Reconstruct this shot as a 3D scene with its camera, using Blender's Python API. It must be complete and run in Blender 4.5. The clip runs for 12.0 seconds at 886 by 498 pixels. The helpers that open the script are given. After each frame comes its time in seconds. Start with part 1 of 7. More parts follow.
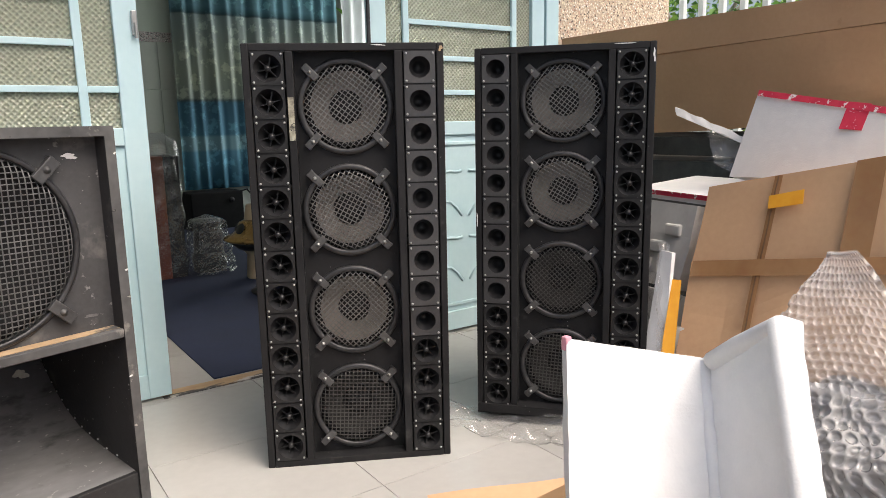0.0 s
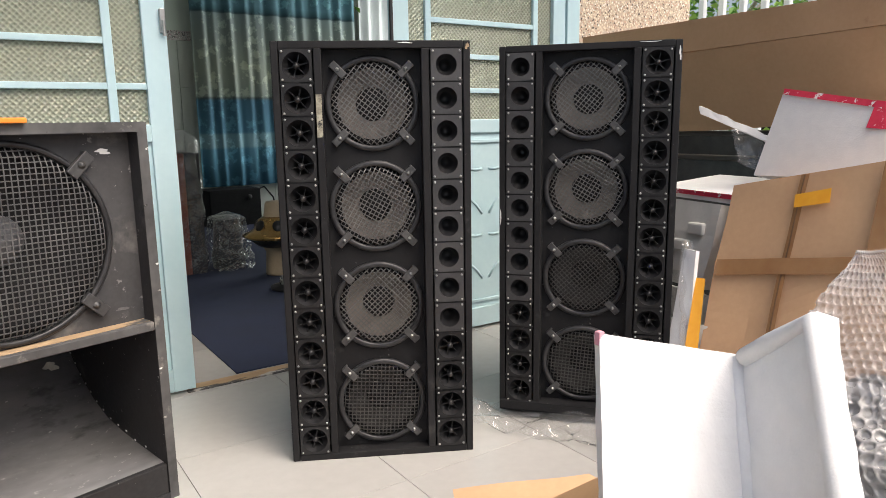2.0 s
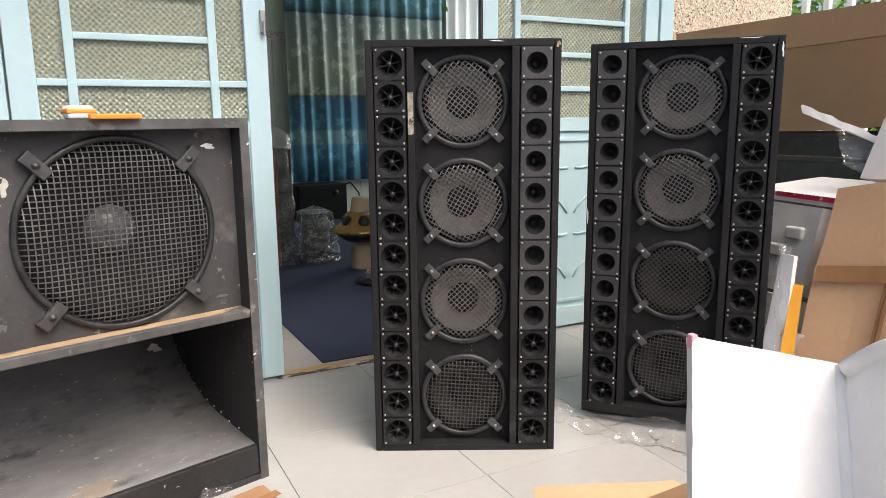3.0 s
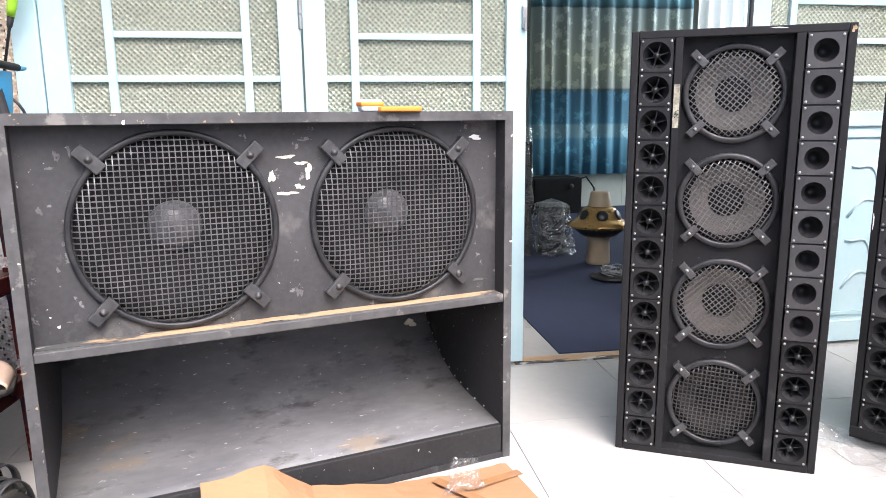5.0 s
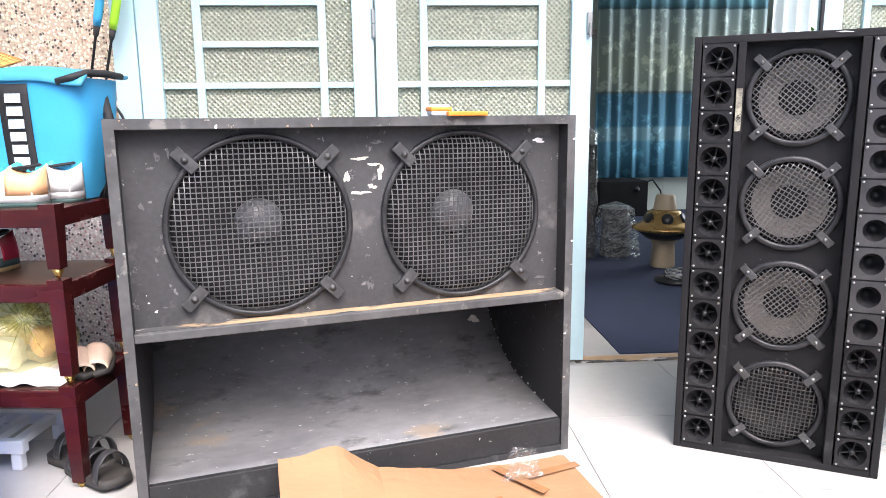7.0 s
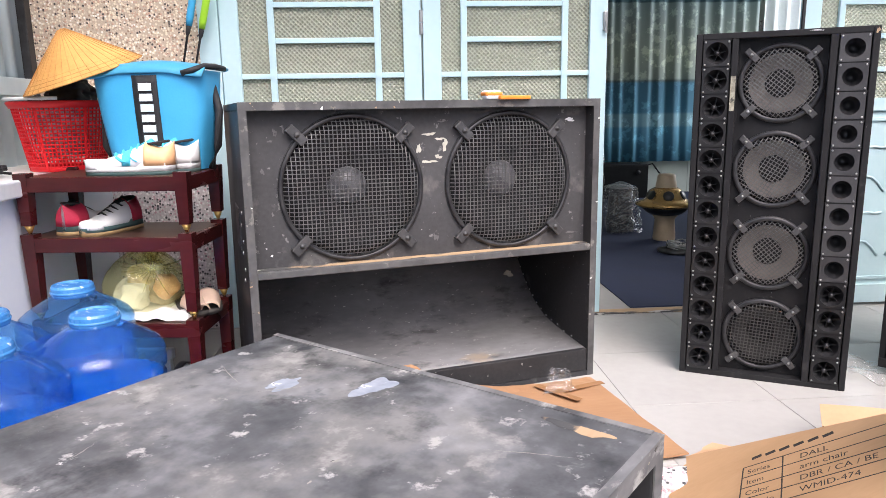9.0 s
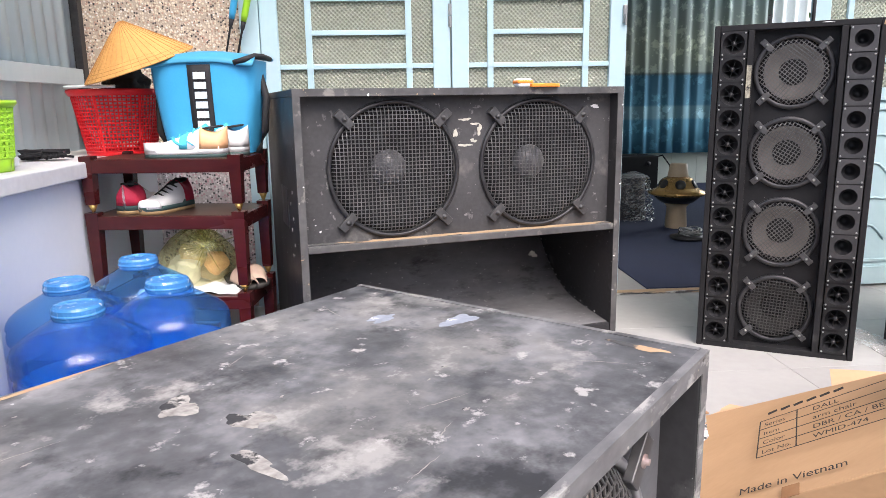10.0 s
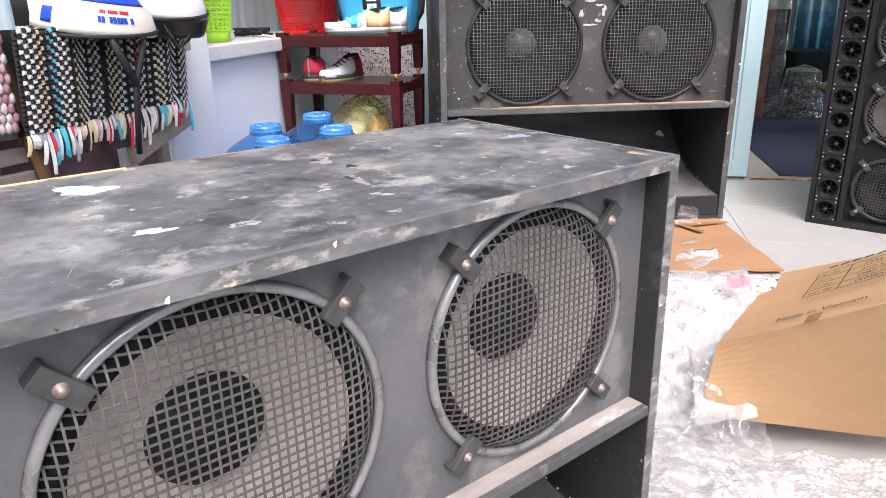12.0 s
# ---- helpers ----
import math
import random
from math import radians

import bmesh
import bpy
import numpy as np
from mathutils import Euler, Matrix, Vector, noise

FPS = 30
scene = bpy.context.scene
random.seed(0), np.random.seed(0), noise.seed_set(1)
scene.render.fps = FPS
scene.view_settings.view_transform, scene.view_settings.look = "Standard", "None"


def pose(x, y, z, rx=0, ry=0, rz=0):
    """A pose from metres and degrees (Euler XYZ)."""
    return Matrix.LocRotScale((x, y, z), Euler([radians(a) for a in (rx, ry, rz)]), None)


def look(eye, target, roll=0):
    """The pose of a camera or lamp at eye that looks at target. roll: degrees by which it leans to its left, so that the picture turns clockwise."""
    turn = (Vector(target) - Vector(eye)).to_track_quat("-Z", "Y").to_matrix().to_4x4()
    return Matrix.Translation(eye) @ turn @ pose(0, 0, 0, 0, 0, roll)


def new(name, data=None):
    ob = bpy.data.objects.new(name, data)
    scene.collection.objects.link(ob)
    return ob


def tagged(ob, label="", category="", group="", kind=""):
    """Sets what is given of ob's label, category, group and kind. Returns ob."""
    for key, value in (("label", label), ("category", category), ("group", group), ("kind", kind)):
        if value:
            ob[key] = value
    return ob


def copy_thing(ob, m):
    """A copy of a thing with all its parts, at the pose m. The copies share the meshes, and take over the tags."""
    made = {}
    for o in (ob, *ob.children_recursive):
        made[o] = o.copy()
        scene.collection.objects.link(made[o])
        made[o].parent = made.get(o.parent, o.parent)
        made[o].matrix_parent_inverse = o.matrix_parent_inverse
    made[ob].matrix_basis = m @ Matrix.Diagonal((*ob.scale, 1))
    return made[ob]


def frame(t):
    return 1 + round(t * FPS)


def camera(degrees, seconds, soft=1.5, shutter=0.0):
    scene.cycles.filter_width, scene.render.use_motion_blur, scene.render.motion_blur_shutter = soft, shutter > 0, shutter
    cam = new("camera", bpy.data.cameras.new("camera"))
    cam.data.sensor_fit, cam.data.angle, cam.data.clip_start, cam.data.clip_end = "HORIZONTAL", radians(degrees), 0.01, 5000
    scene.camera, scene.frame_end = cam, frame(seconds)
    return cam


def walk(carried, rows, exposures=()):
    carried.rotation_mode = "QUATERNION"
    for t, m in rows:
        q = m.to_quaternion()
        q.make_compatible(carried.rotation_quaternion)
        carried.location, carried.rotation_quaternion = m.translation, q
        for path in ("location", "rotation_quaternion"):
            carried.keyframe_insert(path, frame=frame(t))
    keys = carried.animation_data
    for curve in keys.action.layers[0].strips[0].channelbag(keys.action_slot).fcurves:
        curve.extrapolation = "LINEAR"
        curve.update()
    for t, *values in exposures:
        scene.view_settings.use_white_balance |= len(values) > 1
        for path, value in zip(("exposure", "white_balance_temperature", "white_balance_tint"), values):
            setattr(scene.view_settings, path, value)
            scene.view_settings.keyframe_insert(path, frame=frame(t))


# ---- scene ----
cam = camera(64.7, 12.0, soft=0.6)
PATH = [
    (0, (-0.573, -2.621, 0.991), (0.557, -1.011, 0.63), -1.1),
    (0.5, (-0.575, -2.62, 0.987), (0.552, -1.008, 0.627), -1.0),
    (1, (-0.585, -2.62, 0.983), (0.542, -1.008, 0.621), -1.0),
    (1.5, (-0.595, -2.615, 0.982), (0.526, -0.998, 0.619), -1.0),
    (2, (-0.61, -2.612, 0.987), (0.491, -0.982, 0.624), -0.9),
    (2.5, (-0.615, -2.614, 0.989), (0.418, -0.94, 0.624), -0.8),
    (3, (-0.633, -2.615, 0.986), (0.273, -0.869, 0.621), -0.6),
    (3.5, (-0.656, -2.62, 0.984), (0.055, -0.788, 0.617), -0.6),
    (5.5, (-0.732, -2.615, 0.982), (-0.496, -0.665, 0.606), -0.5),
    (6, (-0.735, -2.62, 0.976), (-0.549, -0.665, 0.601), -0.6),
    (6.5, (-0.732, -2.649, 0.982), (-0.575, -0.69, 0.613), -0.6),
    (7, (-0.733, -2.709, 0.987), (-0.606, -0.747, 0.621), -0.6),
    (9, (-0.95, -3.155, 0.966), (-0.811, -1.199, 0.574), -0.9),
    (9.5, (-1.03, -3.239, 0.955), (-0.886, -1.285, 0.551), -0.9),
    (10, (-1.069, -3.321, 0.94), (-0.942, -1.367, 0.535), -0.9),
    (10.5, (-0.988, -3.471, 0.91), (-0.948, -1.514, 0.501), -1.0),
    (11, (-0.914, -3.627, 0.886), (-1.057, -1.679, 0.456), -1.0),
    (11.5, (-0.886, -3.701, 0.893), (-1.181, -1.792, 0.375), -1.0),
    (12, (-0.848, -3.794, 0.889), (-1.217, -1.943, 0.227), -1.2),
]
walk(cam, [(t, look(eye, target, roll)) for t, eye, target, roll in PATH],
     exposures=[(0.0, 0.68, 6800, 11), (2.5, 0.70, 6800, 11), (3.5, 1.0, 6450, 12), (5.5, 1.50, 6120, 15), (7.0, 1.48, 6120, 15), (9.0, 1.02, 6250, 16), (12.0, 1.02, 6200, 14)])

# ---- light ----
world = bpy.data.worlds.new("overcast_sky")
scene.world = world
world.use_nodes = True
wn = world.node_tree.nodes
sky = wn.new("ShaderNodeTexSky")
sky.sky_type = "NISHITA"
sky.sun_disc = False
sky.sun_elevation, sky.sun_rotation = radians(54), radians(165)
sky.dust_density, sky.ozone_density = 6.0, 1.0
wn["Background"].inputs["Strength"].default_value = 0.14
world.node_tree.links.new(sky.outputs[0], wn["Background"].inputs["Color"])
sun = new("sun", bpy.data.lights.new("sun", "SUN"))
sun.data.energy, sun.data.angle, sun.data.color = 1.25, radians(40), (1.0, 0.985, 0.96)
sun.matrix_basis = look((1.1, -4.2, 6.0), (0, 0, 0))
# added fill lamp, out of view, that brightens the dark room
room_fill = new("room_fill_light", bpy.data.lights.new("room_fill_light", "AREA"))
room_fill.data.shape, room_fill.data.size, room_fill.data.size_y = "RECTANGLE", 2.1, 1.3
room_fill.data.energy, room_fill.data.color = 36.0, (0.95, 0.98, 1.0)
room_fill.matrix_basis = look((4.26, 3.3, 1.6), (0.0, 2.7, 1.1))


# ---- materials ----
def material(name, colors, rough=0.6, metal=0.0, scale=6.0, fine=60.0, bump=0.15, amount=0.5,
             spots=None, island=False, objrand=False, stretch=(1, 1, 1), rough_var=0.15, alpha=1.0, transmission=0.0, ior=1.45, spec=0.5):
    """Two scales of noise between two or three colours; spots: (colour, scale, threshold) of worn patches."""
    m = bpy.data.materials.new(name)
    m.use_nodes = True
    t = m.node_tree
    n, l = t.nodes, t.links
    p = n["Principled BSDF"]
    co = n.new("ShaderNodeTexCoord")
    mp = n.new("ShaderNodeMapping")
    mp.inputs["Scale"].default_value = stretch
    l.new(co.outputs["Object"], mp.inputs[0])
    a = n.new("ShaderNodeTexNoise")
    a.inputs["Scale"].default_value, a.inputs["Detail"].default_value = scale, 5
    b = n.new("ShaderNodeTexNoise")
    b.inputs["Scale"].default_value, b.inputs["Detail"].default_value = fine, 3
    l.new(mp.outputs[0], a.inputs["Vector"]), l.new(mp.outputs[0], b.inputs["Vector"])
    mix = n.new("ShaderNodeMath")
    mix.operation = "MULTIPLY_ADD"
    l.new(b.outputs["Fac"], mix.inputs[0])
    mix.inputs[1].default_value = 0.35
    half = n.new("ShaderNodeMath")
    half.operation = "MULTIPLY_ADD"
    l.new(a.outputs["Fac"], half.inputs[0])
    half.inputs[1].default_value, half.inputs[2].default_value = 0.9, -0.12
    l.new(half.outputs[0], mix.inputs[2])
    fac = mix.outputs[0]
    if island or objrand:
        src = n.new("ShaderNodeNewGeometry" if island else "ShaderNodeObjectInfo")
        add = n.new("ShaderNodeMath")
        add.operation = "MULTIPLY_ADD"
        l.new(src.outputs["Random Per Island" if island else "Random"], add.inputs[0])
        add.inputs[1].default_value = 1.0 if island else 0.3
        sub = n.new("ShaderNodeMath")
        sub.operation = "MULTIPLY_ADD"
        l.new(fac, sub.inputs[0])
        sub.inputs[1].default_value, sub.inputs[2].default_value = (0.25, -0.12) if island else (0.9, -0.12)
        l.new(sub.outputs[0], add.inputs[2])
        fac = add.outputs[0]
    ramp = n.new("ShaderNodeValToRGB")
    lo, hi = 0.5 - amount / 2, 0.5 + amount / 2
    if island:
        lo, hi = 0.0, 1.0
        ramp.color_ramp.interpolation = "CONSTANT"
    els = ramp.color_ramp.elements
    while len(els) < len(colors):
        els.new(0.5)
    for i, c in enumerate(colors):
        els[i].position = lo + (hi - lo) * i / max(1, len(colors) - (0 if island else 1))
        els[i].color = (*c, 1)
    l.new(fac, ramp.inputs[0])
    out = ramp.outputs[0]
    for color, sc, th, soft in (spots or []):
        s = n.new("ShaderNodeTexNoise")
        s.inputs["Scale"].default_value, s.inputs["Detail"].default_value, s.inputs["Roughness"].default_value = sc, 6, 0.65
        l.new(mp.outputs[0], s.inputs["Vector"])
        r = n.new("ShaderNodeValToRGB")
        r.color_ramp.elements[0].position, r.color_ramp.elements[1].position = th, th + soft
        r.color_ramp.elements[0].color, r.color_ramp.elements[1].color = (0, 0, 0, 1), (1, 1, 1, 1)
        l.new(s.outputs["Fac"], r.inputs[0])
        mx = n.new("ShaderNodeMixRGB")
        l.new(r.outputs[0], mx.inputs[0]), l.new(out, mx.inputs[1])
        mx.inputs[2].default_value = (*color, 1)
        out = mx.outputs[0]
    l.new(out, p.inputs["Base Color"])
    rr = n.new("ShaderNodeMapRange")
    rr.inputs["To Min"].default_value, rr.inputs["To Max"].default_value = max(0.02, rough - rough_var), min(1, rough + rough_var)
    l.new(a.outputs["Fac"], rr.inputs["Value"])
    l.new(rr.outputs[0], p.inputs["Roughness"])
    p.inputs["Metallic"].default_value = metal
    p.inputs["Alpha"].default_value = alpha
    p.inputs["Transmission Weight"].default_value = transmission
    p.inputs["IOR"].default_value = ior
    p.inputs["Specular IOR Level"].default_value = spec
    if bump:
        bm_ = n.new("ShaderNodeBump")
        bm_.inputs["Strength"].default_value, bm_.inputs["Distance"].default_value = bump, 0.004
        l.new(mix.outputs[0], bm_.inputs["Height"])
        l.new(bm_.outputs[0], p.inputs["Normal"])
    return m


def pebble(name, base, stones, scale=140.0):
    """Washed pebble render: small stones of several colours set in cement."""
    m = bpy.data.materials.new(name)
    m.use_nodes = True
    n, l = m.node_tree.nodes, m.node_tree.links
    p = n["Principled BSDF"]
    co = n.new("ShaderNodeTexCoord")
    v = n.new("ShaderNodeTexVoronoi")
    v.inputs["Scale"].default_value = scale
    l.new(co.outputs["Object"], v.inputs["Vector"])
    sep = n.new("ShaderNodeSeparateColor")
    l.new(v.outputs["Color"], sep.inputs[0])
    r = n.new("ShaderNodeValToRGB")
    r.color_ramp.interpolation = "CONSTANT"
    els = r.color_ramp.elements
    while len(els) < len(stones):
        els.new(0.5)
    at = 0.0
    for e, (c, w) in zip(els, stones):
        e.position, e.color = at, (*c, 1)
        at += w
    l.new(sep.outputs[0], r.inputs[0])
    edge = n.new("ShaderNodeValToRGB")
    edge.color_ramp.elements[0].position, edge.color_ramp.elements[1].position = 0.35, 0.62
    l.new(v.outputs["Distance"], edge.inputs[0])
    mx = n.new("ShaderNodeMixRGB")
    l.new(edge.outputs[0], mx.inputs[0]), l.new(r.outputs[0], mx.inputs[1])
    mx.inputs[2].default_value = (*base, 1)
    l.new(mx.outputs[0], p.inputs["Base Color"])
    p.inputs["Roughness"].default_value = 0.75
    b = n.new("ShaderNodeBump")
    b.invert = True
    b.inputs["Strength"].default_value, b.inputs["Distance"].default_value = 0.6, 0.004
    l.new(v.outputs["Distance"], b.inputs["Height"])
    l.new(b.outputs[0], p.inputs["Normal"])
    return m


M = {}
M["black"] = material("black_painted_plywood", [(0.026, 0.026, 0.028), (0.046, 0.046, 0.049)], 0.55, scale=5, fine=90, bump=0.25,
                      spots=[((0.13, 0.13, 0.135), 9, 0.60, 0.1), ((0.5, 0.5, 0.48), 55, 0.665, 0.02)], stretch=(1, 1, 0.6), spec=0.28)
M["blackedge"] = material("rubbed_black_edge", [(0.045, 0.045, 0.047), (0.13, 0.13, 0.13)], 0.5, scale=12, fine=80, bump=0.2,
                          spots=[((0.22, 0.21, 0.195), 26, 0.58, 0.08), ((0.5, 0.42, 0.28), 18, 0.69, 0.03)], stretch=(0.5, 1, 0.5), spec=0.28)
M["colblack"] = material("black_cabinet_paint", [(0.012, 0.012, 0.013), (0.022, 0.022, 0.0235)], 0.55, scale=5, fine=120, bump=0.2,
                         spots=[((0.35, 0.35, 0.34), 70, 0.69, 0.02), ((0.05, 0.05, 0.05), 8, 0.60, 0.1)], spec=0.22)
M["subboard"] = material("dusty_black_baffle", [(0.042, 0.042, 0.044), (0.079, 0.079, 0.082)], 0.6, scale=3.5, fine=90, bump=0.2,
                         spots=[((0.15, 0.145, 0.14), 5, 0.55, 0.12), ((0.20, 0.20, 0.195), 22, 0.63, 0.04), ((0.5, 0.5, 0.47), 60, 0.67, 0.015)], spec=0.28)
# lighter copy of the baffle colour, carrying the yard's stronger light
M["subboard_lit"] = material("lit_dusty_black_baffle", [(0.085, 0.086, 0.09), (0.15, 0.15, 0.155)], 0.55, scale=3.5, fine=90, bump=0.2,
                              spots=[((0.22, 0.215, 0.21), 6, 0.55, 0.12), ((0.5, 0.5, 0.48), 60, 0.69, 0.015)])
M["subside"] = material("worn_black_cabinet_side", [(0.018, 0.018, 0.019), (0.042, 0.042, 0.044)], 0.5, scale=4, fine=80, bump=0.25,
                        spots=[((0.08, 0.08, 0.08), 7, 0.6, 0.12), ((0.55, 0.55, 0.52), 60, 0.68, 0.015)], spec=0.28)
M["blackclean"] = material("matte_black_board", [(0.032, 0.032, 0.034), (0.052, 0.052, 0.054)], 0.6, scale=4, fine=120, bump=0.15,
                           spots=[((0.4, 0.4, 0.38), 70, 0.77, 0.02)], spec=0.28)
M["scuffed"] = material("scuffed_black_top", [(0.035, 0.036, 0.04), (0.105, 0.107, 0.112), (0.27, 0.27, 0.275)], 0.5, scale=7, fine=45, bump=0.2, amount=0.55,
                        spots=[((0.21, 0.205, 0.195), 4.5, 0.50, 0.16), ((0.035, 0.036, 0.039), 5.5, 0.53, 0.12), ((0.31, 0.30, 0.285), 9, 0.575, 0.10), ((0.032, 0.033, 0.036), 8, 0.60, 0.10), ((0.36, 0.35, 0.335), 24, 0.615, 0.06), ((0.42, 0.41, 0.40), 55, 0.69, 0.04)], rough_var=0.25, spec=0.28)
M["wornedge"] = material("worn_painted_edge", [(0.07, 0.07, 0.073), (0.20, 0.20, 0.20)], 0.55, scale=12, fine=60, bump=0.25, amount=0.3,
                        spots=[((0.36, 0.35, 0.33), 20, 0.54, 0.08), ((0.56, 0.47, 0.32), 26, 0.66, 0.03)], stretch=(0.5, 1, 1))
M["horn"] = material("dusty_black_horn_board", [(0.125, 0.125, 0.13), (0.22, 0.22, 0.227)], 0.7, scale=5, fine=30, bump=0.2, amount=0.45,
                     spots=[((0.23, 0.226, 0.222), 6, 0.55, 0.16), ((0.075, 0.075, 0.078), 9, 0.57, 0.14), ((0.27, 0.22, 0.17), 3.2, 0.63, 0.08), ((0.11, 0.11, 0.115), 22, 0.64, 0.08), ((0.36, 0.35, 0.34), 40, 0.66, 0.05), ((0.6, 0.58, 0.55), 55, 0.665, 0.02)], stretch=(0.7, 1.3, 1.3))
M["rawwood"] = material("bare_dusty_wood", [(0.34, 0.22, 0.12), (0.52, 0.38, 0.24)], 0.85, scale=14, fine=90, bump=0.2,
                        spots=[((0.07, 0.07, 0.07), 7, 0.50, 0.05), ((0.5, 0.48, 0.45), 16, 0.60, 0.05)], stretch=(0.3, 1, 1))
M["metal_black"] = material("black_enamel_steel", [(0.02, 0.02, 0.022), (0.05, 0.05, 0.052)], 0.38, metal=0.2, scale=20, fine=100, bump=0.05)
M["grille"] = material("grey_black_grille_steel", [(0.07, 0.07, 0.072), (0.165, 0.165, 0.165)], 0.38, metal=0.3, scale=14, fine=60, bump=0.03)
M["grille_fine"] = material("grey_fine_grille_steel", [(0.07, 0.07, 0.07), (0.18, 0.177, 0.172)], 0.4, metal=0.4, scale=9, fine=60, bump=0.03)
M["capgrey"] = material("grey_dust_cap", [(0.09, 0.09, 0.096), (0.15, 0.15, 0.158)], 0.3, scale=10, fine=120, bump=0.1)
M["cone_brown"] = material("brown_grey_paper_cone", [(0.12, 0.107, 0.098), (0.215, 0.193, 0.175)], 0.85, scale=8, fine=120, bump=0.3)
M["steel_ring"] = material("grey_steel_ring", [(0.18, 0.18, 0.18), (0.36, 0.36, 0.365)], 0.3, metal=0.5, scale=20, fine=90, bump=0.05)
M["grille_dusty"] = material("dusty_grille_steel", [(0.06, 0.058, 0.056), (0.15, 0.145, 0.14)], 0.5, metal=0.2, scale=9, fine=60, bump=0.03)
M["cone"] = material("dark_paper_cone", [(0.010, 0.010, 0.011), (0.020, 0.020, 0.021)], 0.75, scale=10, fine=150, bump=0.3, spec=0.28)
# yard cabinet's brown cone, with the sunlight on it put into the colour
M["cone_sunlit"] = material("sunlit_brown_paper_cone", [(0.42, 0.37, 0.33), (0.55, 0.49, 0.44)], 0.85, scale=8, fine=120, bump=0.3)
M["clamp"] = material("dull_steel_clamp", [(0.05, 0.05, 0.052), (0.10, 0.10, 0.10)], 0.4, metal=0.3, scale=30, fine=90, bump=0.1)
M["plastic_black"] = material("black_plastic", [(0.012, 0.012, 0.013), (0.022, 0.022, 0.024)], 0.32, scale=10, fine=100, bump=0.05)
M["plastic_grey"] = material("grey_black_plastic_plate", [(0.03, 0.03, 0.032), (0.06, 0.06, 0.062)], 0.45, scale=10, fine=100, bump=0.08, objrand=True)
M["plastic_dark"] = material("dark_plastic_plate", [(0.014, 0.014, 0.015), (0.026, 0.026, 0.027)], 0.42, scale=10, fine=100, bump=0.08, objrand=True, spec=0.28)
M["screw"] = material("zinc_screw", [(0.28, 0.28, 0.28), (0.45, 0.45, 0.44)], 0.3, metal=0.7, bump=0)
M["bolt"] = material("rusty_bolt", [(0.20, 0.13, 0.11), (0.42, 0.34, 0.32)], 0.5, metal=0.5, scale=80, bump=0.1)
M["paintchip"] = material("chipped_filler", [(0.35, 0.35, 0.3), (0.6, 0.6, 0.52)], 0.9, scale=30, fine=90, bump=0.3)
M["whitechip"] = material("white_filler", [(0.75, 0.75, 0.73), (0.85, 0.85, 0.84)], 0.9, scale=30, bump=0.3)
M["palechip"] = material("pale_paint_patch", [(0.36, 0.39, 0.44), (0.54, 0.57, 0.61)], 0.7, scale=30, bump=0.2, spots=[((0.16, 0.165, 0.175), 26, 0.62, 0.06)])
M["bluechip"] = material("pale_blue_paint_patch", [(0.20, 0.225, 0.265), (0.34, 0.37, 0.42)], 0.7, scale=30, bump=0.2, spots=[((0.12, 0.125, 0.135), 26, 0.60, 0.06), ((0.62, 0.64, 0.66), 45, 0.6, 0.04)])
M["stain"] = material("dried_mud_stain", [(0.18, 0.17, 0.155), (0.42, 0.40, 0.365)], 0.9, scale=22, fine=90, bump=0.3, amount=0.3, spots=[((0.04, 0.04, 0.042), 16, 0.52, 0.05)])
M["barewood"] = material("bare_plywood_edge", [(0.50, 0.34, 0.17), (0.62, 0.45, 0.26)], 0.85, scale=14, fine=90, bump=0.2, stretch=(0.3, 1, 1), spots=[((0.07, 0.07, 0.07), 14, 0.64, 0.05)])
M["scuff"] = material("faint_scuff", [(0.09, 0.09, 0.092), (0.17, 0.168, 0.165)], 0.8, scale=40, fine=120, bump=0.15, spots=[((0.045, 0.045, 0.047), 50, 0.52, 0.06)])
M["dust"] = material("pink_grey_dust", [(0.26, 0.23, 0.215), (0.42, 0.375, 0.35)], 0.9, scale=10, fine=90, bump=0.25, spots=[((0.5, 0.48, 0.46), 14, 0.58, 0.08), ((0.07, 0.07, 0.072), 18, 0.66, 0.05)], stretch=(0.4, 1, 1))
M["redwood"] = material("reddish_brown_veneer", [(0.22, 0.06, 0.033), (0.34, 0.10, 0.055)], 0.35, scale=6, fine=60, bump=0.08, stretch=(1, 1, 0.2))
M["scrap"] = material("torn_sticker", [(0.16, 0.15, 0.12), (0.42, 0.40, 0.31)], 0.8, scale=60, fine=160, bump=0.2, amount=0.3, spots=[((0.03, 0.03, 0.03), 45, 0.55, 0.04)])
M["door"] = material("pale_blue_gloss_paint", [(0.46, 0.655, 0.715), (0.55, 0.735, 0.785)], 0.35, scale=3, fine=40, bump=0.05, spots=[((0.33, 0.45, 0.48), 30, 0.74, 0.03)])
M["tile"] = material("cream_glazed_tile", [(0.41, 0.405, 0.388), (0.49, 0.485, 0.465)], 0.12, scale=2.5, fine=30, bump=0.02, objrand=True,
                     spots=[((0.38, 0.36, 0.33), 7, 0.68, 0.2), ((0.25, 0.23, 0.2), 60, 0.74, 0.03)], rough_var=0.08)
M["grout"] = material("grey_grout", [(0.25, 0.24, 0.22), (0.35, 0.34, 0.31)], 0.9, scale=20, bump=0.2)
M["pebble"] = pebble("cream_pebble_wash", (0.56, 0.46, 0.35), [((0.80, 0.70, 0.54), 0.42), ((0.58, 0.38, 0.28), 0.18), ((0.88, 0.83, 0.75), 0.16), ((0.08, 0.065, 0.06), 0.14), ((0.34, 0.23, 0.16), 0.10)], 105.0)
